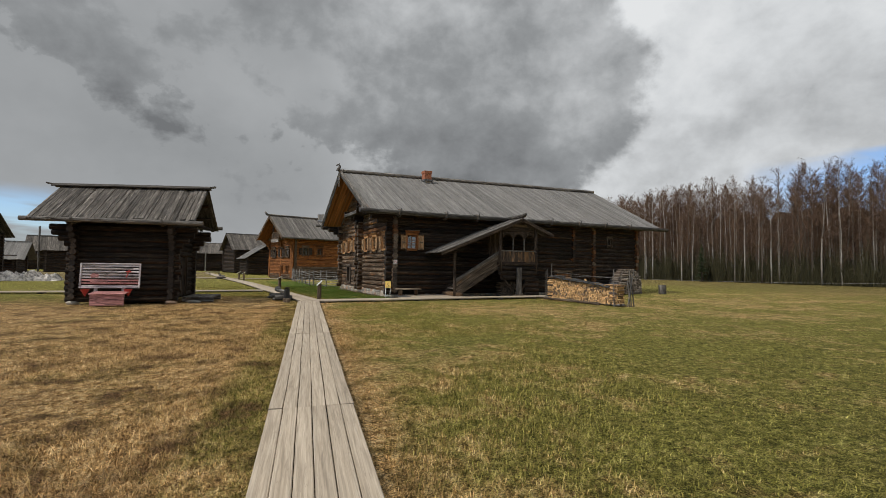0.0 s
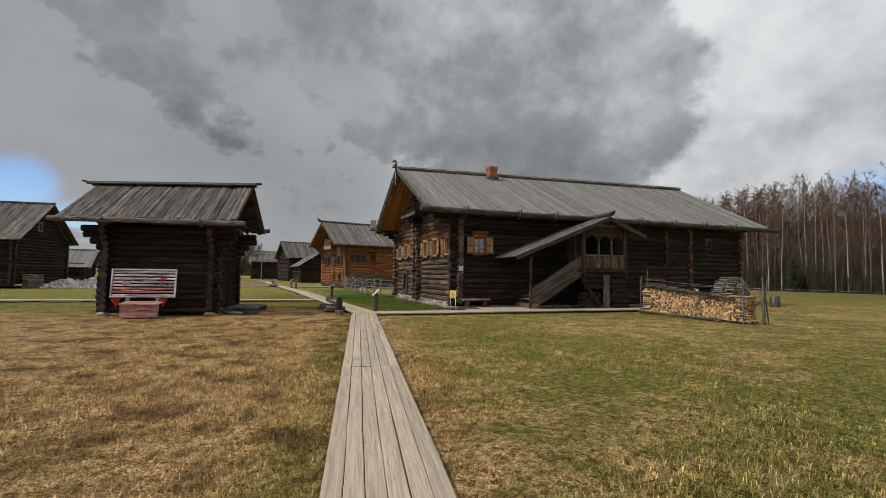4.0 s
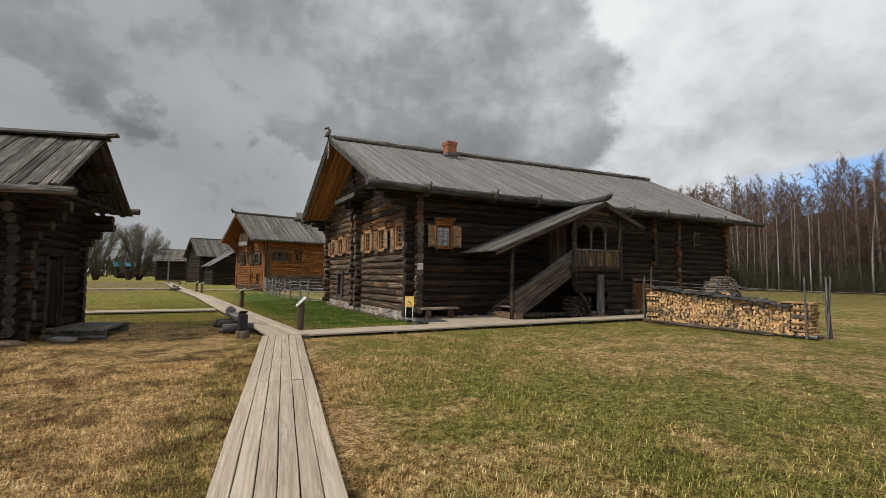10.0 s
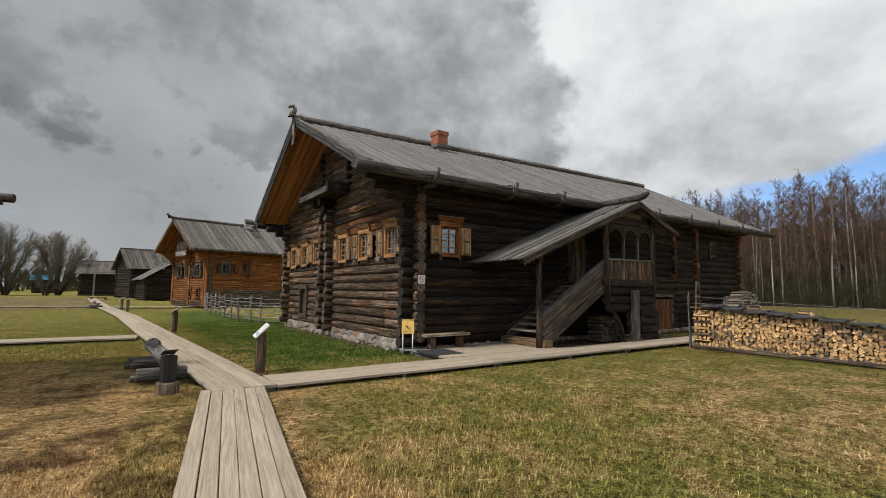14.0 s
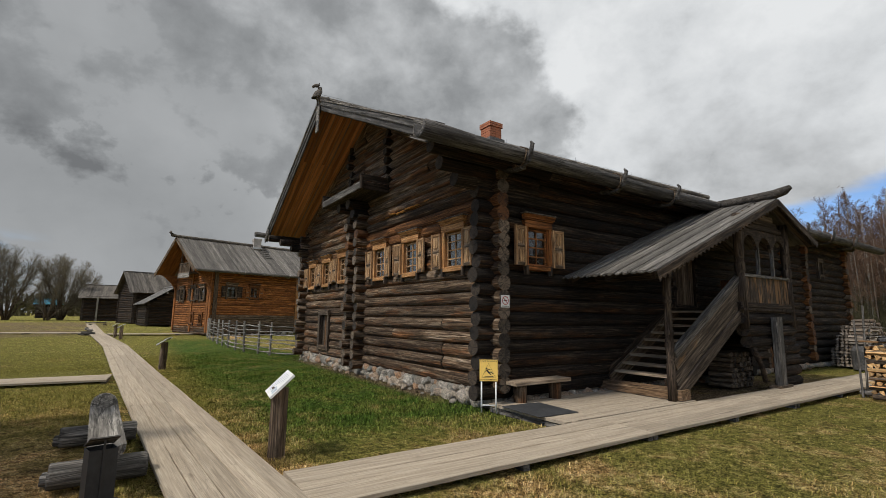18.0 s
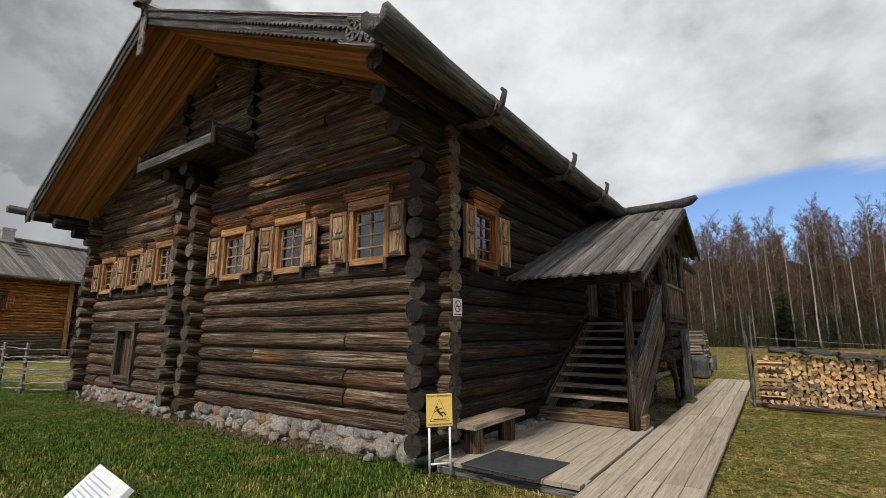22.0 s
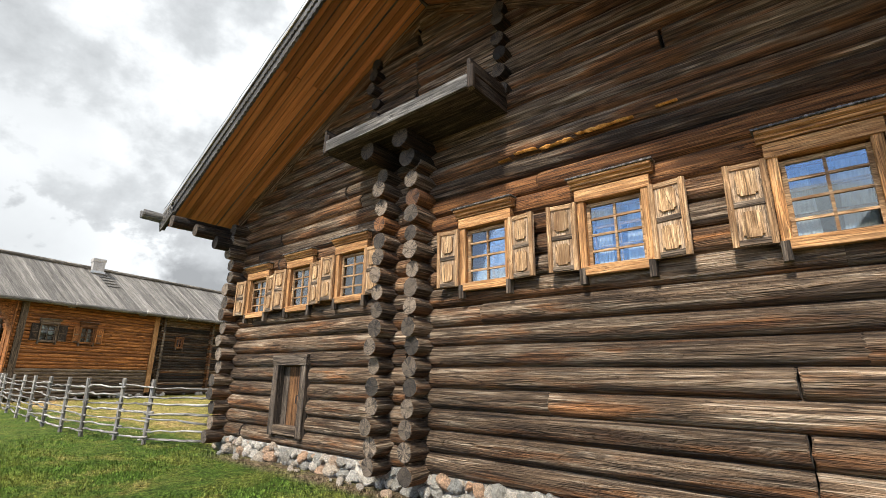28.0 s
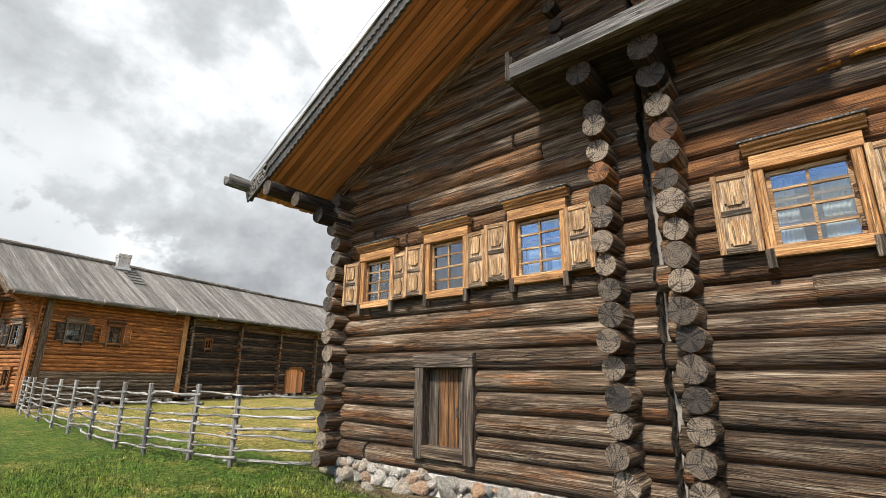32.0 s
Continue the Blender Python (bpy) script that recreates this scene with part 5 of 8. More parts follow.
def porch():
    p = thing("porch", (13.0, 21.0, 0), "dark wooden porch with covered stair and carved posts", "porch")
    PX, PZ = 14.4, 4.14
    rp = random.Random(21)
    for sx, ex, ez in ((-1, 9.66, 2.26), (1, 16.42, 3.36)):
        d = Vector((ex - PX, 0, ez - PZ))
        L = d.length
        n = Vector((-d.z * sx, 0, abs(d.x))).normalized()
        n = Vector((sx * (PZ - ez), 0, abs(ex - PX))).normalized()
        y = 20.10
        i = 0
        while y < 22.05:
            w = rp.uniform(0.14, 0.17)
            plank("roof_board", p, Vector((PX, y + w / 2, PZ + (0.016 if i % 2 else 0))), d, n, round(L + (0.06 if i % 2 else 0), 2), round(w, 2), 0.028, M_ROOF_WORN, i)
            y += w
            i += 1
        if sx < 0:
            # boards end in notched tips
            for j in range(13):
                bm = bmesh.new()
                prism(bm, [(-0.034, 0), (0.034, 0), (0.034, -0.028), (-0.034, -0.028)], 0, 0.085)
                part("board_tip", bm, M_ROOF_WORN, p, m=axes(Vector((ex, 20.17 + j * 0.152, ez + 0.004)), d, n))
        for yy in (20.22, 21.1, 21.95):
            o = Vector((PX, yy, PZ - 0.05))
            plank("rafter", p, o, d, n, round(L - 0.08, 2), 0.09, 0.11, M_PORCH, 2)
        # toothed board along the front rake
        bm = bmesh.new()
        k, prev = int(L / 0.075), None
        for i in range(k + 1):
            x = L * i / k
            b = -0.17 if i % 2 else -0.11
            ring = [bm.verts.new(v) for v in ((x, -0.014, 0.0), (x, 0.014, 0.0), (x, 0.014, b), (x, -0.014, b))]
            if prev:
                for q in range(4):
                    bm.faces.new((prev[q], prev[(q + 1) % 4], ring[(q + 1) % 4], ring[q]))
            else:
                bm.faces.new(ring)
            prev = ring
        bm.faces.new(prev[::-1])
        bmesh.ops.recalc_face_normals(bm, faces=bm.faces)
        part("verge_board", bm, M_PORCH, p, "dark verge board with scalloped edge", axes((PX, 20.08, PZ - 0.03), d, n))
    # ridge log with upturned end
    bm = bmesh.new()
    tube(bm, [(PX, 22.1, PZ + 0.07), (PX, 20.6, PZ + 0.08), (PX, 20.15, PZ + 0.09), (PX, 19.95, PZ + 0.13), (PX, 19.82, PZ + 0.20)], [0.10, 0.10, 0.105, 0.10, 0.05], 9)
    part("ridge_log", bm, M_ROOF_OLD, p, "ridge log with an upswept end", smooth=True)
    # posts
    turned = [(0, 0.075), (0.62, 0.075), (0.64, 0.05), (0.70, 0.075), (0.72, 0.055), (0.95, 0.082), (1.10, 0.060), (1.13, 0.082), (1.18, 0.082), (1.21, 0.055), (1.26, 0.07), (1.65, 0.058), (1.70, 0.08), (1.74, 0.06), (1.80, 0.08), (2.18, 0.08)]
    turned = [(z, r * 1.0) for z, r in turned]
    bm = bmesh.new()
    lathe(bm, turned, (10.62, 20.52, 0.09))
    part("post", bm, M_POST, p, "turned stair post worn grey-brown", smooth=True)
    for x in (13.22, 15.48):
        bm = bmesh.new()
        lathe(bm, [(0, 0.09), (1.05, 0.09), (1.07, 0.07), (1.2, 0.10), (1.32, 0.10), (1.4, 0.07), (1.5, 0.095), (1.75, 0.09), (2.4, 0.09)], (x, 20.44, 1.3))
        part("post", bm, M_POST, p, smooth=True)
    plank("tie_beam", p, (10.62, 20.42, 2.33), Y, Z, 1.7, 0.14, 0.14, M_PORCH, 1)
    log("wall_plate", p, (10.2, 20.46, 2.28), (13.25, 20.46, 3.46), 0.06, M_PORCH, 2)
    # stair
    plank("base_beam", p, (10.80, 20.38, 0.27), Y, Z, 1.74, 0.28, 0.17, M_BEAM, 1, "heavy squared beam at the stair foot")
    sd = Vector((2.45, 0, 1.42)).normalized()
    for yy in (20.60, 21.92):
        plank("stringer", p, (10.80, yy, 0.36), sd, Z, 2.85, 0.06, 0.26, M_STAIR, 2)
    for i in range(9):
        plank("step", p, (11.06 + 0.262 * i, 20.62, 0.46 + 0.150 * i), Y, Z, 1.28, 0.27, 0.045, M_STEP, i)
    for j, (lo, wd, mt) in enumerate(((0.84, 0.13, M_GREY), (0.68, 0.245, M_RAIL), (0.40, 0.245, M_RAIL), (0.13, 0.21, M_RAIL))):
        plank("stair_rail_board", p, Vector((10.68, 20.47 - (0.03 if j in (0, 3) else 0), lo + 0.02)), sd, -Y, 2.98, wd, 0.05 if j else 0.12, mt, j)
    plank("wall_rail", p, Vector((10.9, 21.98, 0.42)), sd, -Y, 2.8, 0.16, 0.06, M_PORCH, 3)
    # landing
    for i in range(12):
        plank("floor_board", p, (13.16 + 0.2 * i, 20.36, 1.72), Y, Z, 1.70, 0.19, 0.05, M_PORCH, i)
    plank("landing_beam", p, (13.06, 20.40, 1.74), X, -Y, 2.56, 0.20, 0.14, M_PORCH, 3)
    for i, zc in enumerate((1.50, 1.26, 1.02)):
        log("crib_log", p, (13.10 + 0.12 * i, 20.48, zc), (15.60 - 0.06 * i, 20.48, zc), 0.125, M_LOG_SHADED, i)
        log("crib_log", p, (15.40, 21.25, zc - 0.12), (15.40, 22.0, zc - 0.12), 0.12, M_LOG_SHADED, i + 2)
    for i in range(4):
        log("crib_log", p, (14.75, 20.48, 0.14 + 0.235 * i), (15.62, 20.48, 0.14 + 0.235 * i), 0.12, M_LOG_SHADED, i)
        log("crib_log", p, (15.40, 21.25, 0.26 + 0.235 * i), (15.40, 22.0, 0.26 + 0.235 * i), 0.12, M_LOG_SHADED, i)
    # curved braces
    for s, x in ((1, 13.5), (-1, 15.0)):
        bm = bmesh.new()
        tube(bm, [(x, 20.44, 0.92), (x + s * 0.12, 20.44, 0.75), (x + s * 0.34, 20.44, 0.52), (x + s * 0.45, 20.44, 0.2)], [0.07, 0.06, 0.05, 0.05], 6)
        part("brace", bm, M_PORCH, p, smooth=True)
    for k in range(16):
        plank("baluster_board", p, (13.33 + 0.135 * k, 20.42, 1.76), Z, -Y, 0.62, 0.127, 0.025, M_BALUSTER, k)
    plank("handrail", p, (13.22, 20.44, 2.44), X, Z, 2.26, 0.12, 0.06, M_GREY, 1)
    plank("bottom_rail", p, (13.22, 20.42, 1.80), X, Z, 2.26, 0.10, 0.06, M_PORCH, 2)
    for k in range(9):
        plank("baluster_board", p, (15.48, 20.56 + 0.16 * k, 1.76), Z, X, 0.72, 0.157, 0.025, M_LOG_WARM, k)
    # arched head over the railing
    bm = bmesh.new()
    for a in range(3):
        x0, w = 13.31 + a * 0.70, 0.70
        pts = []
        for i in range(11):
            th = math.pi * i / 10
            pts.append((x0 + w / 2 - (w / 2 - 0.05) * math.cos(th), 2.98 + 0.30 * math.sin(th)))
        for (xa, za), (xb, zb) in zip(pts, pts[1:]):
            vs = [bm.verts.new(v) for yy in (20.40, 20.46) for v in ((xa, yy, za), (xb, yy, zb), (xb, yy, 3.42), (xa, yy, 3.42))]
            for f in ((0, 1, 2, 3), (7, 6, 5, 4), (0, 4, 5, 1), (3, 2, 6, 7)):
                bm.faces.new([vs[q] for q in f])
    for x in (14.01, 14.71):
        box(bm, x - 0.05, 20.40, 2.98, x + 0.05, 20.46, 3.42)
    part("arched_head", bm, M_PORCH, p, "three round arches cut in a dark board")
    for x in (14.01, 14.71):
        plank("mullion", p, (x, 20.39, 2.44), Z, -Y, 0.60, 0.06, 0.06, M_GREY, 1)
    for i in range(5):
        half = 1.25 - i * 0.25
        z = 3.44 + i * 0.125
        plank("gable_board", p, (PX - half * (1.5 if i == 0 else 1.6) * 0.75, 20.41, z + 0.06), X, -Y, round(half * 1.85, 2), 0.12, 0.03, M_STAIR if i == 2 else M_PORCH, i)
    # plank door on the landing and the low shed door beside the porch
    d = thing("door_2", (13.95, 22.0, 1.75), "brown plank house door on the porch landing", "door", kind="structure")
    for i in range(5):
        plank("door_board", d, (13.59 + 0.18 * i, 22.06, 1.74), Z, -Y, 1.76, 0.175, 0.05, M_STAIR, i)
    for x in (13.46, 14.44):
        plank("jamb", d, (x, 22.0, 1.74), Z, -Y, 1.8, 0.12, 0.12, M_PORCH, 1)
    plank("lintel", d, (13.4, 22.0, 3.58), X, -Y, 1.1, 0.14, 0.12, M_PORCH, 1)
    e = thing("door_3", (18.7, 22.0, 0.1), "low orange-brown plank door beside the porch", "door", kind="structure")
    for i in range(6):
        plank("door_board", e, (18.23 + 0.18 * i, 21.98, 0.12), Z, -Y, 1.1, 0.175, 0.05, M_LOG_WARM, i)
    for x in (18.09, 19.29):
        plank("jamb", e, (x, 21.98, 0.1), Z, -Y, 1.2, 0.14, 0.12, M_STAIR, 1)
    plank("lintel", e, (18.01, 21.96, 1.36), X, -Y, 1.36, 0.14, 0.14, M_STAIR, 1)
    # firewood stacked under the landing
    f = thing("firewood_stack", (14.1, 21.2, 0), "small stack of dark firewood under the porch landing", "firewood")
    rw = random.Random(4)
    for r in range(7):
        for c in range(8):
            log("billet", f, (13.62 + c * 0.125 + (0.06 if r % 2 else 0), 20.95 + rw.uniform(-0.03, 0.03), 0.07 + r * 0.108), (13.62 + c * 0.125 + (0.06 if r % 2 else 0), 21.4, 0.07 + r * 0.108), rw.uniform(0.048, 0.06), M_STAIR, rw.randrange(9), sides=7)
    # squared timber post by the walkway
    t = thing("timber_post", (14.3, 20.28, 0), "upright grey squared timber on a footing block", "post")
    plank("upright", t, (14.30, 20.22, 0.12), Z, -Y, 1.42, 0.26, 0.12, M_GREY, 2)
    plank("footing", t, (14.02, 20.30, 0.13), X, Z, 0.58, 0.24, 0.14, M_STAIR, 1)


porch()


# ---- small things by the porch ----
def text(parent, body, m, size, mat, name="lettering"):
    cu = bpy.data.curves.new("lettering", "FONT")
    cu.body, cu.size, cu.align_x, cu.align_y, cu.extrude = body, size, "CENTER", "CENTER", 0.0008
    cu.materials.append(mat)
    return put(name, cu, parent, m)


def warning_sign():
    s = thing("warning_sign", (7.62, 21.80, 0), "yellow slippery-walkway warning sign on a white tube stand", "sign")
    yaw = Matrix.Rotation(radians(-38), 4, "Z")
    base = Matrix.Translation((7.60, 21.78, 0)) @ yaw @ Matrix.Rotation(radians(-4), 4, "X") @ Matrix.Diagonal((0.88, 1, 0.95, 1))
    for x in (-0.13, 0.13):
        bm = bmesh.new()
        tube(bm, [(x, 0, -0.02), (x, 0, 0.48)], [0.014, 0.014], 8)
        part("leg", bm, M_WHITE, s, m=base, smooth=True)
    bm = bmesh.new()
    tube(bm, [(-0.13, 0, 0.10), (0.13, 0, 0.10)], [0.011, 0.011], 8)
    part("crossbar", bm, M_WHITE, s, m=base, smooth=True)
    bm = bmesh.new()
    box(bm, -0.165, -0.012, 0.42, 0.165, 0.0, 0.84)
    bmesh.ops.bevel(bm, geom=bm.edges[:], offset=0.004, segments=1, affect="EDGES")
    base = base @ Matrix.Translation((0, 0, 0.84)) @ Matrix.Diagonal((1, 1, 0.84, 1)) @ Matrix.Translation((0, 0, -0.84))
    plate = part("plate", bm, M_YELLOW, s, m=base)
    up = base @ Matrix.Translation((0, -0.014, 0)) @ Matrix.Rotation(radians(90), 4, "X")
    text(plate, "БУДЬТЕ ОСТОРОЖНЫ", up @ Matrix.Translation((0, 0.812, 0)), 0.028, M_BLACK)
    text(plate, "СКОЛЬЗКИЕ МОСТКИ", up @ Matrix.Translation((0, 0.448, 0)), 0.028, M_BLACK)
    bm = bmesh.new()
    tri = [(-0.125, 0.49), (0.125, 0.49), (0.0, 0.775)]
    cx, cz = 0.0, 0.585
    for (xa, za), (xb, zb) in zip(tri, tri[1:] + tri[:1]):
        ia, ib = (cx + (xa - cx) * 0.955, cz + (za - cz) * 0.955), (cx + (xb - cx) * 0.955, cz + (zb - cz) * 0.955)
        vs = [bm.verts.new((x, -0.0145, z)) for x, z in ((xa, za), (xb, zb), ib, ia)]
        bm.faces.new(vs)
    bm.faces.new([bm.verts.new((-0.038 + 0.016 * math.cos(2 * math.pi * q / 10), -0.0145, 0.668 + 0.016 * math.sin(2 * math.pi * q / 10))) for q in range(10)])
    for a, b, r in (((-0.075, 0.515), (0.085, 0.515), 0.005), ((-0.032, 0.645), (0.002, 0.585), 0.013), ((-0.026, 0.638), (0.030, 0.655), 0.006), ((-0.030, 0.632), (-0.072, 0.602), 0.006), ((0.002, 0.588), (0.050, 0.603), 0.009), ((0.050, 0.603), (0.076, 0.562), 0.007), ((0.0, 0.585), (0.042, 0.548), 0.009)):
        dx, dz = b[0] - a[0], b[1] - a[1]
        L = math.hypot(dx, dz)
        nx, nz = -dz / L * r, dx / L * r
        bm.faces.new([bm.verts.new((x, -0.0145, z)) for x, z in ((a[0] + nx, a[1] + nz), (b[0] + nx, b[1] + nz), (b[0] - nx, b[1] - nz), (a[0] - nx, a[1] - nz))])
    part("pictogram", bm, M_BLACK, plate, m=base)


warning_sign()


def no_smoking():
    s = thing("no_smoking_sign", (8.0, 21.82, 1.6), "small white no-smoking plate with a red ring", "sign")
    bm = bmesh.new()
    box(bm, 7.885, 21.800, 1.64, 8.075, 21.803, 1.845)
    pl = part("plate", bm, M_WHITE, s)
    bm = bmesh.new()
    for k in range(24):
        a0, a1 = 2 * math.pi * k / 24, 2 * math.pi * (k + 1) / 24
        bm.faces.new([bm.verts.new((7.98 + r * math.cos(a), 21.7975, 1.755 + r * math.sin(a))) for a, r in ((a0, 0.058), (a1, 0.058), (a1, 0.072), (a0, 0.072))])
    bm.faces.new([bm.verts.new((7.98 + x * 0.85, 21.797, 1.755 + z * 0.85)) for x, z in ((-0.06, 0.048), (-0.048, 0.06), (0.06, -0.048), (0.048, -0.06))])
    part("ring", bm, M_RED, pl)
    bm = bmesh.new()
    box(bm, 7.94, 21.7972, 1.745, 8.02, 21.798, 1.762)
    box(bm, 7.90, 21.7972, 1.655, 8.06, 21.798, 1.666)
    part("pictogram", bm, M_BLACK, pl)


no_smoking()


def wall_number():
    e = thing("chalk_mark", (8.45, 22.0, 0.9), "chalk marks on the dark log wall", "marking")
    for z, q in ((0.98, "20"), (0.74, "20")):
        text(e, q, Matrix.Translation((8.52, 22.045, z)) @ Matrix.Rotation(radians(90), 4, "X"), 0.13, M_FENCE)


wall_number()


def bench():
    b = thing("bench", (8.65, 21.72, 0), "low grey plank bench on two log stumps", "bench")
    plank("seat", b, (8.02, 21.76, 0.44), X, Z, 1.28, 0.34, 0.06, M_STEP, 1)
    for x in (8.25, 9.08):
        log("stump", b, (x, 21.76, 0.05), (x, 21.76, 0.38), 0.11, M_LOG, int(x * 3))


bench()
mat_thing = thing("door_mat", (8.5, 20.8, 0.09), "black rubber mat on the plank deck", "mat")
bm = bmesh.new()
box(bm, -0.38, -0.44, 0, 0.38, 0.44, 0.014)
bmesh.ops.bevel(bm, geom=bm.edges[:], offset=0.005, segments=1, affect="EDGES")
part("rubber_sheet", bm, M_RUBBER, mat_thing, m=Matrix.Translation((8.06, 21.14, 0.088)) @ Matrix.Rotation(radians(-4), 4, "Z"))


def info_post(x, y, turn, tilt=38):
    s = thing("info_stand", (x, y, 0), "short log post with a slanted white information board", "sign", "information stands")
    log("post", s, (x, y, -0.1), (x + 0.01, y + 0.02, 0.66), 0.09, M_STAIR, int(y))
    m = Matrix.Translation((x, y, 0.735)) @ Matrix.Rotation(radians(turn), 4, "Z") @ Matrix.Rotation(radians(tilt), 4, "X")
    bm = bmesh.new()
    box(bm, -0.24, -0.16, -0.012, 0.24, 0.16, 0.012)
    pl = part("board", bm, M_WHITE, s, m=m)
    rr = random.Random(3)

    def bar(x0, y0, x1, y1, nm):
        bm = bmesh.new()
        box(bm, x0, y0, 0.0125, x1, y1, 0.0135)
        part(nm, bm, M_PRINT, pl, m=m)
    for i in range(13):
        yy = 0.115 - i * 0.0185
        bar(-0.20, yy, -0.20 + rr.uniform(0.28, 0.40) if i < 7 else 0.0, yy + 0.0055, "text_line")
    bar(0.04, -0.12, 0.10, -0.04, "picture")
    bar(0.13, -0.12, 0.19, -0.05, "picture")


info_post(4.17, 21.15, -98, 44)
info_post(3.60, 30.7, -106, 34)
info_post(2.45, 48.9, -106, 34)
info_post(2.12, 51.6, -106, 34)


def log_bench(o, turn, s=1.0):
    b = thing("log_bench", o, "hollowed grey half-log bench on crossed logs", "bench", "log benches")
    m = Matrix.Translation(o) @ Matrix.Rotation(radians(turn), 4, "Z") @ Matrix.Scale(s, 4)
    bm = bmesh.new()
    prof = [(math.cos(a) * 0.12, math.sin(a) * 0.12) for a in [math.pi + math.pi * i / 10 for i in range(11)]]
    prof += [(0.085, 0.0), (0.05, -0.02), (-0.05, -0.02), (-0.085, 0.0)]
    prism(bm, [(y, z + 0.38) for y, z in prof], -0.95, 0.95)
    part("seat", bm, M_FENCE, b, m=m)
    for x in (-0.52, 0.86):
        log("cross_log", b, m @ Vector((x, -0.30, 0.11)), m @ Vector((x, 0.30, 0.11)), 0.11, M_GREY, 3)
        log("cross_log", b, m @ Vector((x + 0.16, -0.25, 0.04)), m @ Vector((x + 0.20, 0.42, 0.04)), 0.06, M_GREY, 2)
    # arched back end
    bm = bmesh.new()
    prism(bm, [(math.cos(a) * 0.12, 0.38 + math.sin(a) * 0.12) for a in [math.pi * 2 * i / 16 for i in range(16)]], 0.93, 1.0)
    part("end_disc", bm, M_FENCE, b, m=m)


log_bench((2.64, 21.62, 0), 92.6, 1.1)
log_bench((0.6, 55.0, 0), 100)
log_bench((-0.4, 84.0, 0), 10)


def litter_bin():
    b = thing("litter_bin", (2.66, 20.10, 0), "dark sheet-metal litter bin with a raised lid on a stump", "bin")
    m = Matrix.Translation((2.66, 20.10, 0)) @ Matrix.Rotation(radians(14), 4, "Z") @ Matrix.Diagonal((0.58, 0.62, 1, 1))
    bm = bmesh.new()
    for c in ((-0.15, -0.12, 0.16, 0.15, -0.11, 0.52), (-0.15, 0.11, 0.16, 0.15, 0.12, 0.52), (-0.15, -0.11, 0.16, -0.14, 0.11, 0.52), (0.14, -0.11, 0.16, 0.15, 0.11, 0.52), (-0.14, -0.11, 0.16, 0.14, 0.11, 0.17)):
        box(bm, *c)
    part("body", bm, M_BLACK, b, m=m)
    bm = bmesh.new()
    box(bm, -0.012, -0.135, 0.10, 0.012, -0.121, 0.58)
    part("support", bm, M_BLACK, b, m=m)
    bm = bmesh.new()
    box(bm, -0.16, -0.26, 0.0, 0.16, 0.0, 0.008)
    part("lid", bm, M_VERGE, b, "grey weathered lid standing half open", m @ Matrix.Translation((0, 0.115, 0.525)) @ Matrix.Rotation(radians(-24), 4, "X"))
    log("stump", b, m @ Vector((0, 0, -0.05)), m @ Vector((0, 0, 0.165)), 0.15, M_STAIR, 4)


litter_bin()


# ---- woodpile ----
def wedge_mesh(k, mat=None):
    mat = mat or M_SPLIT
    key = ("wedge", k, mat.name)
    if key not in MESHES:
        rw = random.Random(k + 70)
        bm = bmesh.new()
        R = rw.uniform(0.085, 0.118)
        half = rw.uniform(0.42, 0.72)
        mid = 0.62 * R
        pts = [(R * math.cos(half * q / 2) - mid, R * math.sin(half * q / 2) + rw.uniform(-0.006, 0.006)) for q in (-2, -1, 0, 1, 2)]
        pts += [(rw.uniform(0.0, 0.02) - mid, rw.uniform(0.004, 0.014)), (rw.uniform(0.0, 0.02) - mid, -rw.uniform(0.004, 0.014))]
        if k % 7 == 6:
            R *= 0.46
            pts = [(R * math.cos(0.785 * q), R * math.sin(0.785 * q) * 0.92) for q in range(8)]
        prism(bm, pts, 0, 0.42)
        for f in bm.faces:
            if abs(f.normal.x) < 0.5 and rw.random() < 0.4:
                f.material_index = 1
        MESHES[key] = mesh_of(bm, mat, M_BARK)
    return MESHES[key]


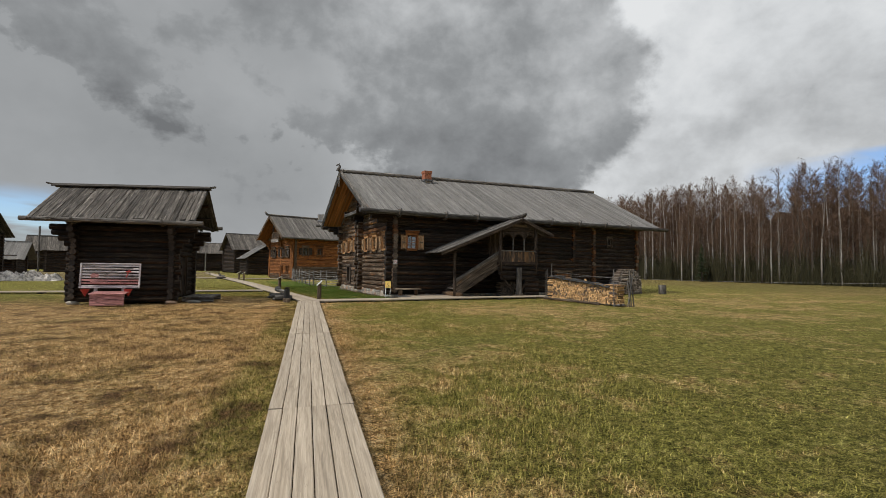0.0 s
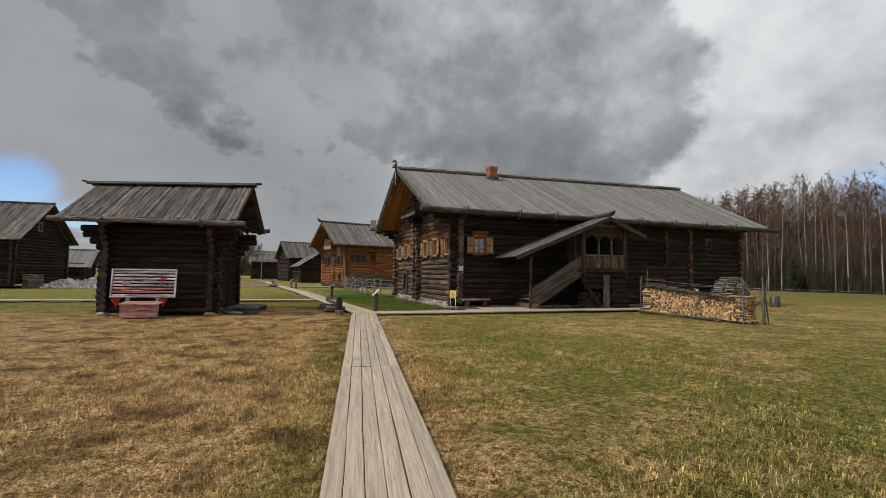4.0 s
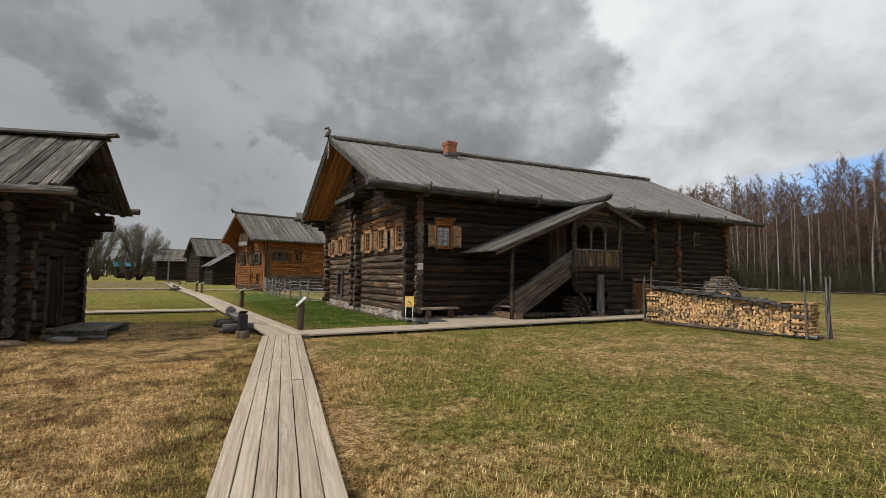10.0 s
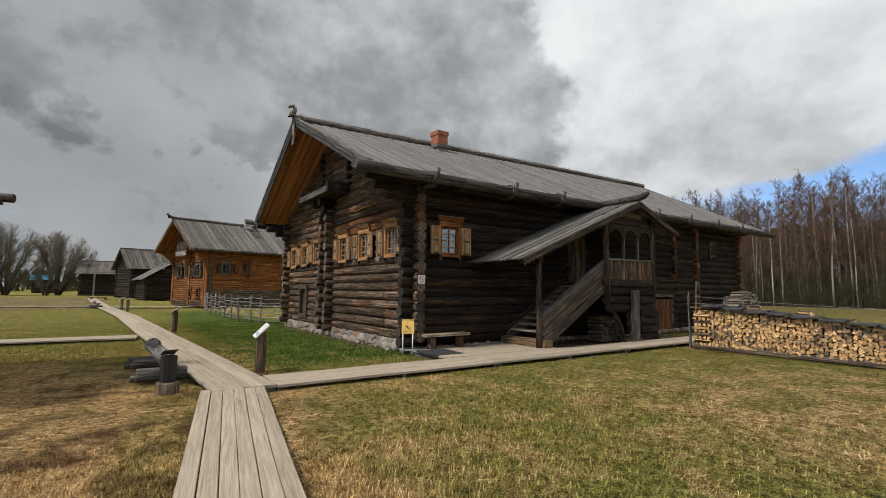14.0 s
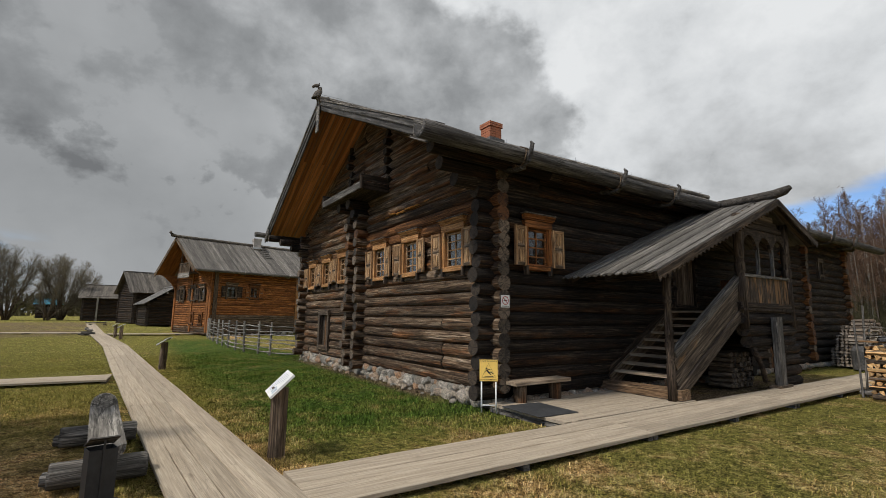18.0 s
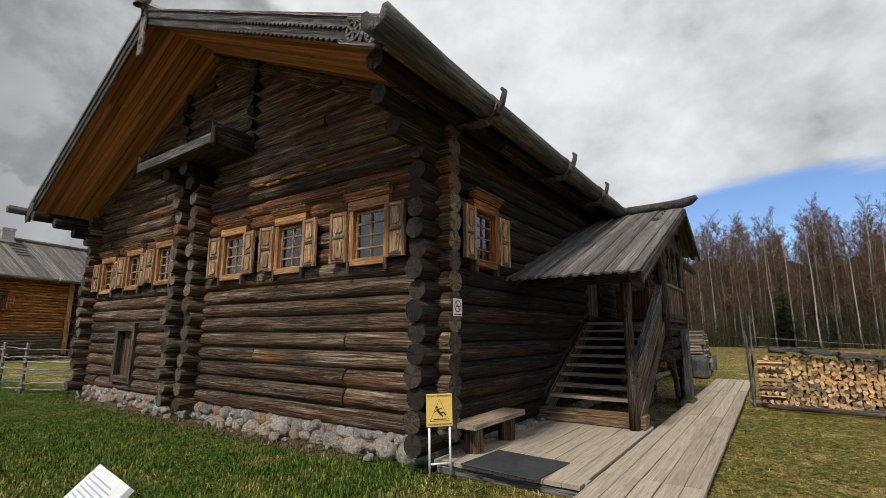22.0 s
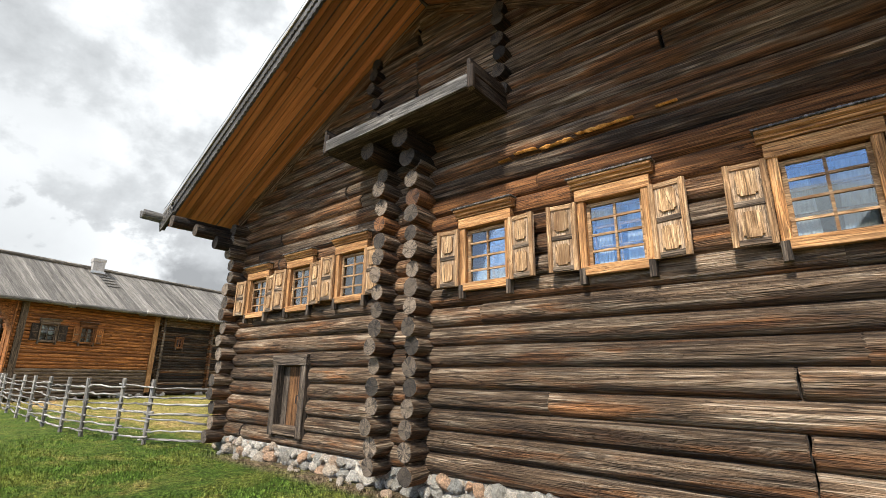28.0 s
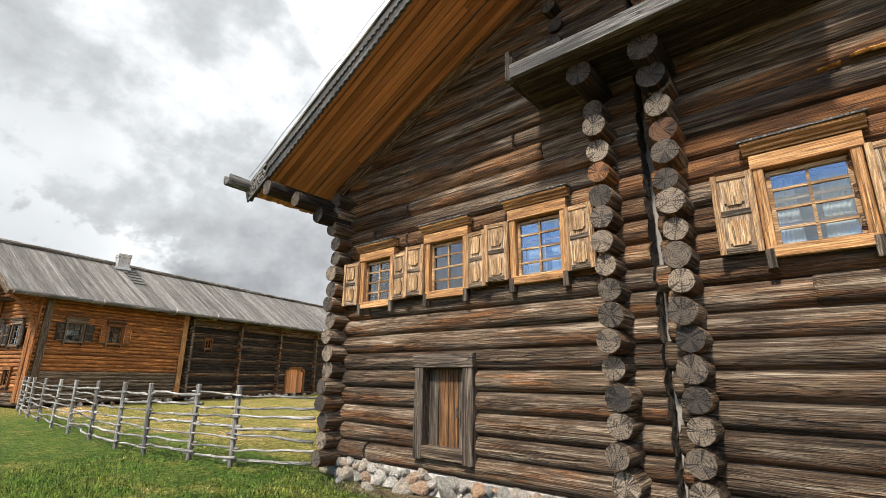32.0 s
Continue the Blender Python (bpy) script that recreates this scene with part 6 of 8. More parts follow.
def woodpile():
    w = thing("woodpile", (15.1, 16.6, 0), "long stack of split birch firewood covered with roofing felt", "woodpile")
    rw = random.Random(31)
    made = 0
    joined = {False: [], True: []}

    def face(y):
        return 14.92 + 0.07 * (y - 14.3)

    def crest(y):
        return 0.80 + 0.052 * (y - 14.3)
    y = 14.72
    while y < 18.66:
        top = crest(y) - 0.03
        xf = face(y)
        z = 0.06 + rw.uniform(0, 0.06)
        while z < top:
            m = Matrix.Translation((xf + rw.uniform(-0.03, 0.03), y + rw.uniform(-0.02, 0.02), z + rw.uniform(-0.012, 0.012))) @ Matrix.Rotation(rw.uniform(0, 6.28), 4, "X") @ Matrix.Rotation(rw.uniform(-0.06, 0.06), 4, "Z")
            grey = noise.noise((y * 0.9, z * 2.2, 4.0)) + 1.1 * max(0.0, 0.30 - z) + rw.uniform(-0.35, 0.35) > 0.38
            me = wedge_mesh(rw.randrange(14), M_DARK_SPLIT if grey else M_SPLIT)
            if 15.9 < y < 18.0 and made < 230:
                put("split_log", me, w, m)
                made += 1
            else:
                joined[grey].append((me, m))
            z += 0.072
        y += 0.086
    for grey, mat in ((False, M_SPLIT), (True, M_DARK_SPLIT)):
        co, fs, ids = [], [], []
        for me, m in joined[grey]:
            k = len(co)
            co.extend(tuple(m @ v.co) for v in me.vertices)
            fs.extend(tuple(i + k for i in p.vertices) for p in me.polygons)
            ids.extend(p.material_index for p in me.polygons)
        me = bpy.data.meshes.new("firewood")
        me.from_pydata(co, [], fs)
        me.materials.append(mat)
        me.materials.append(M_BARK)
        me.polygons.foreach_set("material_index", ids)
        put("firewood", me, w)["kind"] = "stuff"
    # cribbed ends, laid crosswise
    for y0 in (18.68, 14.24):
        xf = face(y0)
        top = crest(y0) - 0.02
        z, k = 0.08, 0
        while z < top:
            for q in range(4):
                if k % 2:
                    a, b = Vector((xf + 0.02 + q * 0.125, y0, z)), Vector((0, 1, 0))
                else:
                    a, b = Vector((xf, y0 + 0.03 + q * 0.115, z)), Vector((1, 0, 0))
                put("split_log", wedge_mesh(rw.randrange(14)), w, axes(a + Vector((rw.uniform(-0.02, 0.02), rw.uniform(-0.02, 0.02), 0)), b) @ Matrix.Rotation(rw.uniform(0, 6), 4, "X"))
            z += 0.086
            k += 1
    for q in (0.06, 0.32):
        log("skid_pole", w, (face(14.1) + q, 14.1, 0.03), (face(19.3) + q, 19.3, 0.03), 0.05, M_GREY, 3)
    log("skid_pole", w, (14.62, 14.9, 0.03), (14.92, 19.0, 0.03), 0.05, M_STAIR, 3)
    for x, yy, lx, ly, h in ((14.80, 14.27, -0.02, 0.0, 1.46), (15.62, 14.12, -0.10, 0.02, 1.52), (15.84, 14.17, -0.22, -0.02, 1.30), (15.30, 14.05, 0.50, 0.10, 1.48), (15.52, 14.10, -0.12, 0.04, 1.05), (15.50, 19.22, 0.04, -0.06, 1.77), (15.32, 19.25, 0.02, 0.02, 1.50), (15.22, 19.22, 0.02, 0.02, 1.38)):
        log("stake", w, (x, yy, -0.1), (x + lx, yy + ly, h), 0.024, M_GREY, int(yy * 9), taper=0.3, sides=8)
    bm = bmesh.new()
    tube(bm, [(15.50, 19.20, 1.37), (15.56, 17.6, 1.25), (15.58, 15.9, 1.17), (15.53, 14.15, 1.12)], [0.006] * 4, 5)
    part("cord", bm, M_FENCE, w, "thin pale cord strung between the end stakes")
    # felt sheets on top, curled and weighted by pieces of wood
    for i in range(8):
        y0 = 14.62 + i * 0.53
        xf = face(y0) - 0.02
        z0 = crest(y0) - 0.06
        bm = bmesh.new()
        g = []
        for a in range(9):
            row = []
            for b in range(9):
                x, yv = xf - 0.07 + 0.57 * a / 8, y0 - 0.04 + 0.60 * b / 8
                z = z0 + 0.035 + 0.02 + 0.05 * noise.noise((x * 4, yv * 4, i)) + 0.04 * noise.noise((x * 9, yv * 7, i + 5)) + 0.02 * b / 8 + 0.018 * i % 2
                if a == 0:
                    z -= 0.06
                row.append(bm.verts.new((x, yv, z)))
            g.append(row)
        for r0, r1 in zip(g, g[1:]):
            for b in range(8):
                bm.faces.new((r0[b], r1[b], r1[b + 1], r0[b + 1]))
        bmesh.ops.solidify(bm, geom=bm.faces[:], thickness=0.006)
        part("felt_sheet", bm, M_FELT, w, "torn black roofing felt", smooth=True)
    for i in (4, 6):
        y0 = 14.5 + i * 0.47
        put("split_log", wedge_mesh(i % 14), w, axes((face(y0) + 0.08 + rw.uniform(-0.05, 0.1), y0, crest(y0) + 0.09), (rw.uniform(-1, 1), 1, 0.03)))
    plank("loose_board", w, (face(18.6) + 0.05, 18.60, 1.07), (0.1, 1, 0.02), Z, 0.6, 0.16, 0.03, M_SHUTTER, 1)
    for q in range(3):
        plank("loose_board", w, (face(14.2) + 0.05 + 0.17 * q, 14.15, 0.86 + 0.012 * (q % 2)), (0.05, 1, 0.01), Z, 0.75, 0.16, 0.03, M_SHUTTER, q)


woodpile()


def round_pile():
    w = thing("round_woodpile", (22.9, 21.0, 0), "rounded heap of weathered grey split firewood by the wall", "woodpile")
    rw = random.Random(12)
    n = 0
    for r in range(15):
        z = 0.08 + 0.1 * r
        half = 0.95 * math.sqrt(max(0.0, 1 - (max(0, r - 7) / 8.0) ** 2))
        c = -half
        while c < half:
            put("split_log", wedge_mesh(rw.randrange(14), M_OLD_SPLIT), w, axes((22.9 + c, 20.72 + 0.12 * (r / 15) + rw.uniform(-0.05, 0.05), z), (rw.uniform(-0.2, 0.2), 1, 0)) @ Matrix.Rotation(rw.uniform(0, 6), 4, "X"))
            c += 0.115
            n += 1
    for r in range(13):
        z = 0.08 + 0.1 * r
        y = 20.78
        while y < 21.72 - 0.03 * max(0, r - 5):
            put("split_log", wedge_mesh(rw.randrange(14), M_OLD_SPLIT), w, axes((21.93 + 0.035 * max(0, r - 4) + rw.uniform(-0.04, 0.04), y, z), (1, rw.uniform(-0.2, 0.2), 0)) @ Matrix.Rotation(rw.uniform(0, 6), 4, "X"))
            y += 0.115
    bm = bmesh.new()
    box(bm, 22.25, 20.98, 0, 23.75, 21.7, 0.9)
    part("core", bm, M_BARK, w)
    bm = bmesh.new()
    tube(bm, [(21.7, 20.9, 0.0), (21.7, 20.9, 0.55), (21.72, 20.9, 0.7)], [0.25, 0.27, 0.2], 12)
    part("felt_roll", bm, M_FELT, w)


round_pile()
stump_e = thing("chopping_block", (26.0, 21.0, 0), "grey sawn log standing in the grass", "stump")
log("block", stump_e, (26.0, 21.0, -0.05), (26.0, 21.0, 0.5), 0.24, M_GREY, 2)
rope = thing("clothes_line", (15.3, 19.4, 1.1), "thin line strung beside the woodpile", "line")
bm = bmesh.new()
tube(bm, [(15.4 + 8 * i / 12, 19.4 - 14 * i / 12, 1.18 - 0.3 * math.sin(math.pi * i / 12) * 0.4) for i in range(13)], [0.006] * 13, 4)
part("cord", bm, M_FENCE, rope)
pole_e = thing("line_pole", (23.4, 5.4, 0), "thin grey pole holding a line", "pole")
log("pole", pole_e, (23.4, 5.4, -0.1), (23.4, 5.4, 1.3), 0.03, M_FENCE, 2, sides=8)


# ---- granary on the other side of the walkway ----
MF = Matrix.Translation((-4.62, 21.21, 0)) @ Matrix.Rotation(math.atan2(-0.18, 0.984), 4, "Z")       # fire board before the granary
MB = Matrix.Translation((-4.67, 21.46, 0)) @ Matrix.Rotation(math.atan2(-0.18, 0.984), 4, "Z")


def granary():
    g = thing("granary", (-3.0, 22.6, 0), "small dark log granary with an overhanging old plank roof", "barn")
    rb = random.Random(9)
    W, D, ch = 3.22, 2.68, 0.205

    def lg(a, b, r, mat=None, nm="log"):
        log(nm, g, MB @ Vector(a), MB @ Vector(b), r, mat or M_LOG_SHADED, rb.randrange(40))
    z, k = 0.16, 0
    while z < 3.0:
        up = max(0.0, min(1.0, (z - 2.15) / 0.5))
        ex = 0.26 + 0.55 * up
        lg((-ex + rb.uniform(-0.03, 0.03), 0, z), (W + ex + rb.uniform(-0.03, 0.03), 0, z), 0.112)
        lg((-ex, D, z), (W + ex, D, z), 0.112)
        zz = z + ch / 2
        for x in (0.0, W):
            holes = [(0.95, 1.65)] if x > 1 and 0.25 < zz < 1.75 else []
            for p, q in spans(-0.26 - 0.30 * up, D + 0.26 + 0.48 * up, holes):
                lg((x, p, zz), (x, q, zz), 0.112)
        z += ch
    ry, rz, ey, ez = 1.46, 4.66, -0.74, 3.06
    sl = math.atan2(rz - ez, ry - ey)
    z = 3.0
    while z < rz - 0.2:
        half = (rz - 0.12 - z) / math.tan(sl)
        for x in (0.0, W):
            lg((x, ry - half, z), (x, ry + half, z), 0.10)
        z += 0.19
    r = part("roof", (lambda b: (box(b, -1.2, ry - 0.02, rz - 0.2, 4.1, ry + 0.02, rz - 0.17), b)[1])(bmesh.new()), M_GREY, g, m=MB)
    L = math.hypot(ry - ey, rz - ez)
    R3 = MB.to_3x3()
    for sgn in (-1, 1):
        n = R3 @ Vector((0, sgn * math.sin(sl), math.cos(sl)))
        for layer in range(2):
            x = -1.22 + 0.07 * layer
            i = 0
            while x < 4.03:
                w = rb.uniform(0.13, 0.21)
                d = R3 @ Vector((0, sgn * (ry - ey), ez + 0.06 - rz + 0.03 * (4.1 - x)))
                if not (layer and rb.random() < 0.1):
                    plank("roof_board", r, MB @ Vector((x + w / 2, ry, rz + 0.032 * layer - 0.03 * (4.1 - x))) + n * rb.uniform(0, 0.012), d, n, round(L + rb.choice((-0.1, 0, 0.04, 0.08)), 2), round(w, 2) - 0.01, 0.03, M_ROOF_OLD, rb.randrange(9))
                x += w
                i += 1
    # ridge cap with flared ends, eave poles, stepped brackets
    for s in (-1, 1):
        plank("ridge_cap", r, MB @ Vector((-1.46, ry + s * 0.10, rz - 0.07)), R3 @ Vector((1, 0, 0.03)), R3 @ Vector((0, s * 0.5, 1)), 5.64, 0.24, 0.05, M_ROOF_OLD, 1)
    for x in (-1.45, 4.16):
        plank("ridge_tip", r, MB @ Vector((x, ry, rz + (0.13 if x > 0 else -0.04))), R3 @ Vector((-1 if x < 0 else 1, 0, 0.18)), Z, 0.22, 0.2, 0.06, M_ROOF_OLD, 2)
    lg((-1.40, ey - 0.04, ez - 0.02), (4.42, ey - 0.04, ez - 0.02), 0.085, M_GREY, "eave_pole")
    lg((-1.5, 2 * ry - ey + 0.06, ez + 0.14), (4.26, 2 * ry - ey + 0.06, ez + 0.14), 0.085, M_GREY, "eave_pole")
    for f in (0.3, 0.62):
        for s in (-1, 1):
            lg((-1.1, ry + s * f * (ry - ey), rz - f * (rz - ez) - 0.14 - 0.155 * (1 - f)), (3.95, ry + s * f * (ry - ey), rz - f * (rz - ez) - 0.14), 0.07, M_LOG_SHADED, "purlin")
    for x in (0.15, 3.0):
        bm = bmesh.new()
        tube(bm, [MB @ Vector((x, -0.1, 3.05)), MB @ Vector((x, -0.72, 2.92)), MB @ Vector((x, -0.88, 3.05)), MB @ Vector((x, -0.86, 3.2))], [0.05, 0.05, 0.045, 0.03], 7)
        part("gutter_hook", bm, M_GREY, g, smooth=True)
    lg((3.90, -0.35, 3.06), (3.90, 2 * ry - ey - 0.1, 3.10), 0.06, M_LOG_SHADED, "gable_pole")
    # inside shell; door boards near-black, the dark doorway's shade in their colour
    bm = bmesh.new()
    box(bm, 0.05, 0.1, 0.1, W - 0.15, 0.14, 3.0)
    box(bm, W - 0.7, 0.2, 0.1, W - 0.66, D - 0.1, 3.0)
    part("inner_wall", bm, M_LOG_SHADED, g, m=MB)
    for i in range(4):
        plank("door_board", g, MB @ Vector((W + 0.02, 1.04 + 0.175 * i, 0.25)), Z, R3 @ X, 1.5, 0.17, 0.04, M_LOG_SHADED, i)
    for yy in (0.91, 1.69):
        plank("jamb", g, MB @ Vector((W + 0.12, yy, 0.2)), Z, R3 @ X, 1.6, 0.1, 0.16, M_PORCH, 1)
    for i in range(7):
        plank("step_board", g, MB @ Vector((W + 0.30 + 0.16 * i, 0.55, 0.20)), R3 @ Y, Z, 1.8, 0.15, 0.05, M_GREY, i)
    for yy in (0.7, 2.2):
        plank("step_bearer", g, MB @ Vector((W + 0.2, yy, 0.15)), R3 @ X, Z, 1.15, 0.14, 0.16, M_GREY, 1)
    put("stone", stone_mesh(2), g, MB @ Matrix.Translation((W + 0.75, 0.25, 0.02)) @ Matrix.Diagonal((0.42, 0.25, 0.09, 1)))
    for x, y in ((0, -0.12), (W, -0.12), (-0.1, D), (W, D)):
        put("stone", stone_mesh(4), g, MB @ Matrix.Translation((x, y, 0.0)) @ Matrix.Diagonal((0.26, 0.24, 0.12, 1)))


granary()


def fire_board():
    f = thing("fire_board", (-3.4, 20.6, 0), "faded fire-fighting tool board with shovel and hook before the granary", "fire board")
    m = MF @ Matrix.Translation((1.30, -0.46, 1.05)) @ Matrix.Rotation(radians(-6), 4, "X")
    R = m.to_3x3()
    for i in range(8):
        plank("slat", f, m @ Vector((-0.90, 0.0, -0.38 + 0.105 * i)), R @ X, R @ -Y, 1.80, 0.062, 0.02, M_PINK if i in (1, 2) else M_WHITEW, i)
    for x in (-0.93, 0.93):
        plank("frame_side", f, m @ Vector((x, -0.02, -0.44)), R @ Z, R @ -Y, 0.88, 0.05, 0.05, M_WHITEW, 1)
    for z in (-0.43, 0.43):
        plank("frame_rail", f, m @ Vector((-0.95, -0.02, z)), R @ X, R @ -Y, 1.90, 0.05, 0.05, M_WHITEW, 2)
    for x in (-0.45, 0.42):
        plank("leg", f, m @ Vector((x, 0.02, -1.05)), R @ Z, R @ -Y, 0.65, 0.10, 0.05, M_WHITEW, 1)
    bm = bmesh.new()
    tube(bm, [m @ Vector((-0.35, -0.05, 0.02)), m @ Vector((0.55, -0.05, 0.13))], [0.018, 0.018], 7)
    sh = part("shovel", bm, M_FENCE, f, smooth=True)
    bm = bmesh.new()
    prism(bm, [(-0.62, -0.03), (-0.55, -0.10), (-0.36, -0.05), (-0.34, 0.05), (-0.56, 0.08)], -0.06, -0.045, m @ Matrix(((0, 1, 0, 0), (1, 0, 0, 0), (0, 0, 1, 0), (0, 0, 0, 1))))
    part("shovel_blade", bm, M_PINK, sh)
    bm = bmesh.new()
    tube(bm, [m @ Vector((0.60, -0.05, 0.22)), m @ Vector((0.52, -0.05, -0.06))], [0.018, 0.016], 7)
    box(bm, 0.50, -0.07, 0.12, 0.66, -0.035, 0.17, m)
    part("fire_axe", bm, M_RED, f)
    bm = bmesh.new()
    tube(bm, [m @ Vector((-0.72, -0.05, 0.30)), m @ Vector((0.72, -0.05, 0.27))], [0.012, 0.012], 6)
    part("pike_pole", bm, M_BLACK, f)
    bm = bmesh.new()
    tube(bm, [m @ Vector((-0.6, -0.05, -0.24)), m @ Vector((0.75, -0.05, -0.28))], [0.03, 0.018], 7)
    part("crowbar", bm, M_PINK, f)
    for x in (-0.72, 0.62):
        bm = bmesh.new()
        tube(bm, [m @ Vector((x, -0.10, -0.50)), m @ Vector((x + 0.02, -0.10, -0.76))], [0.14, 0.01], 14)
        part("cone_bucket", bm, M_RED, f, "red conical fire bucket", smooth=False)
    b = thing("sand_box", (-3.5, 20.2, 0), "faded pink wooden sand box with a sloping lid", "box")
    mb = MF @ Matrix.Translation((1.34, -0.86, 0)) @ Matrix.Diagonal((0.84, 0.9, 0.86, 1))
    RB = mb.to_3x3()
    for i in range(3):
        plank("front_board", b, mb @ Vector((-0.52, -0.22, 0.10 + 0.155 * i)), RB @ X, RB @ -Y, 1.04, 0.15, 0.025, M_PINK, i)
        for x, sx in ((-0.52, -1), (0.52, 1)):
            plank("side_board", b, mb @ Vector((x, -0.2, 0.10 + 0.155 * i)), RB @ Y, RB @ (X * sx), 0.44, 0.15, 0.025, M_PINK, i)
    for i in range(4):
        plank("lid_board", b, mb @ Vector((-0.56, -0.2 + 0.135 * i, 0.51 + 0.018 * i)), RB @ X, RB @ Vector((0, -0.13, 1)), 1.12, 0.13, 0.03, M_PINK, i)


fire_board()


# ---- pole fence ----
def fence():
    f = thing("pole_fence", (6.9, 40.0, 0), "grey split-pole fence with wavy rails", "fence")
    posts = [(7.68, 32.72), (7.17, 33.95), (7.00, 35.05), (6.72, 36.25), (6.58, 37.3), (6.55, 38.9), (6.60, 40.8), (6.65, 42.7), (6.72, 44.7), (6.80, 46.6), (6.95, 48.6), (7.15, 50.6)]
    rf = random.Random(6)
    for i, (x, y) in enumerate(posts):
        if i:
            log("post", f, (x, y, -0.1), (x + rf.uniform(-0.04, 0.04), y + rf.uniform(-0.06, 0.06), 1.16), 0.042, M_FENCE, i, sides=8)
    for (xa, ya), (xb, yb) in zip(posts, posts[1:]):
        a, b = Vector((xa, ya, 0)), Vector((xb, yb, 0))
        d = (b - a).normalized()
        s = Vector((d.y, -d.x, 0))
        for j in range(7):
            z = 0.10 + 0.155 * j + rf.uniform(-0.02, 0.02)
            n = 6
            o1, o2 = rf.uniform(0, 30), rf.uniform(-0.05, 0.05)
            pts = [a - d * 0.12 + (b - a + d * 0.24) * (i / n) + Vector((0, 0, z + o2 * i / n + 0.035 * noise.noise((i * 0.9, o1, 0)))) + s * (0.045 * (1 if (j + i // 3) % 2 else -1) * 0.6 + 0.02 * noise.noise((i * 0.8, o1, 5))) for i in range(n + 1)]
            r0 = rf.uniform(0.018, 0.03)
            bm = bmesh.new()
            tube(bm, [p - a for p in pts], [r0 * (1 - 0.35 * i / n) for i in range(n + 1)], 6)
            # own axis along the rail, so that the grain runs with it
            m = axes(a, b - a)
            inv = m.to_3x3().inverted()
            for v in bm.verts:
                v.co = inv @ v.co
            part("rail", bm, M_FENCE, f, m=m, smooth=True)


fence()


# ---- honey-coloured house behind the fence ----
M2 = Matrix.Translation((7.31, 51.4, 0)) @ Matrix.Rotation(radians(15.4), 4, "Z")


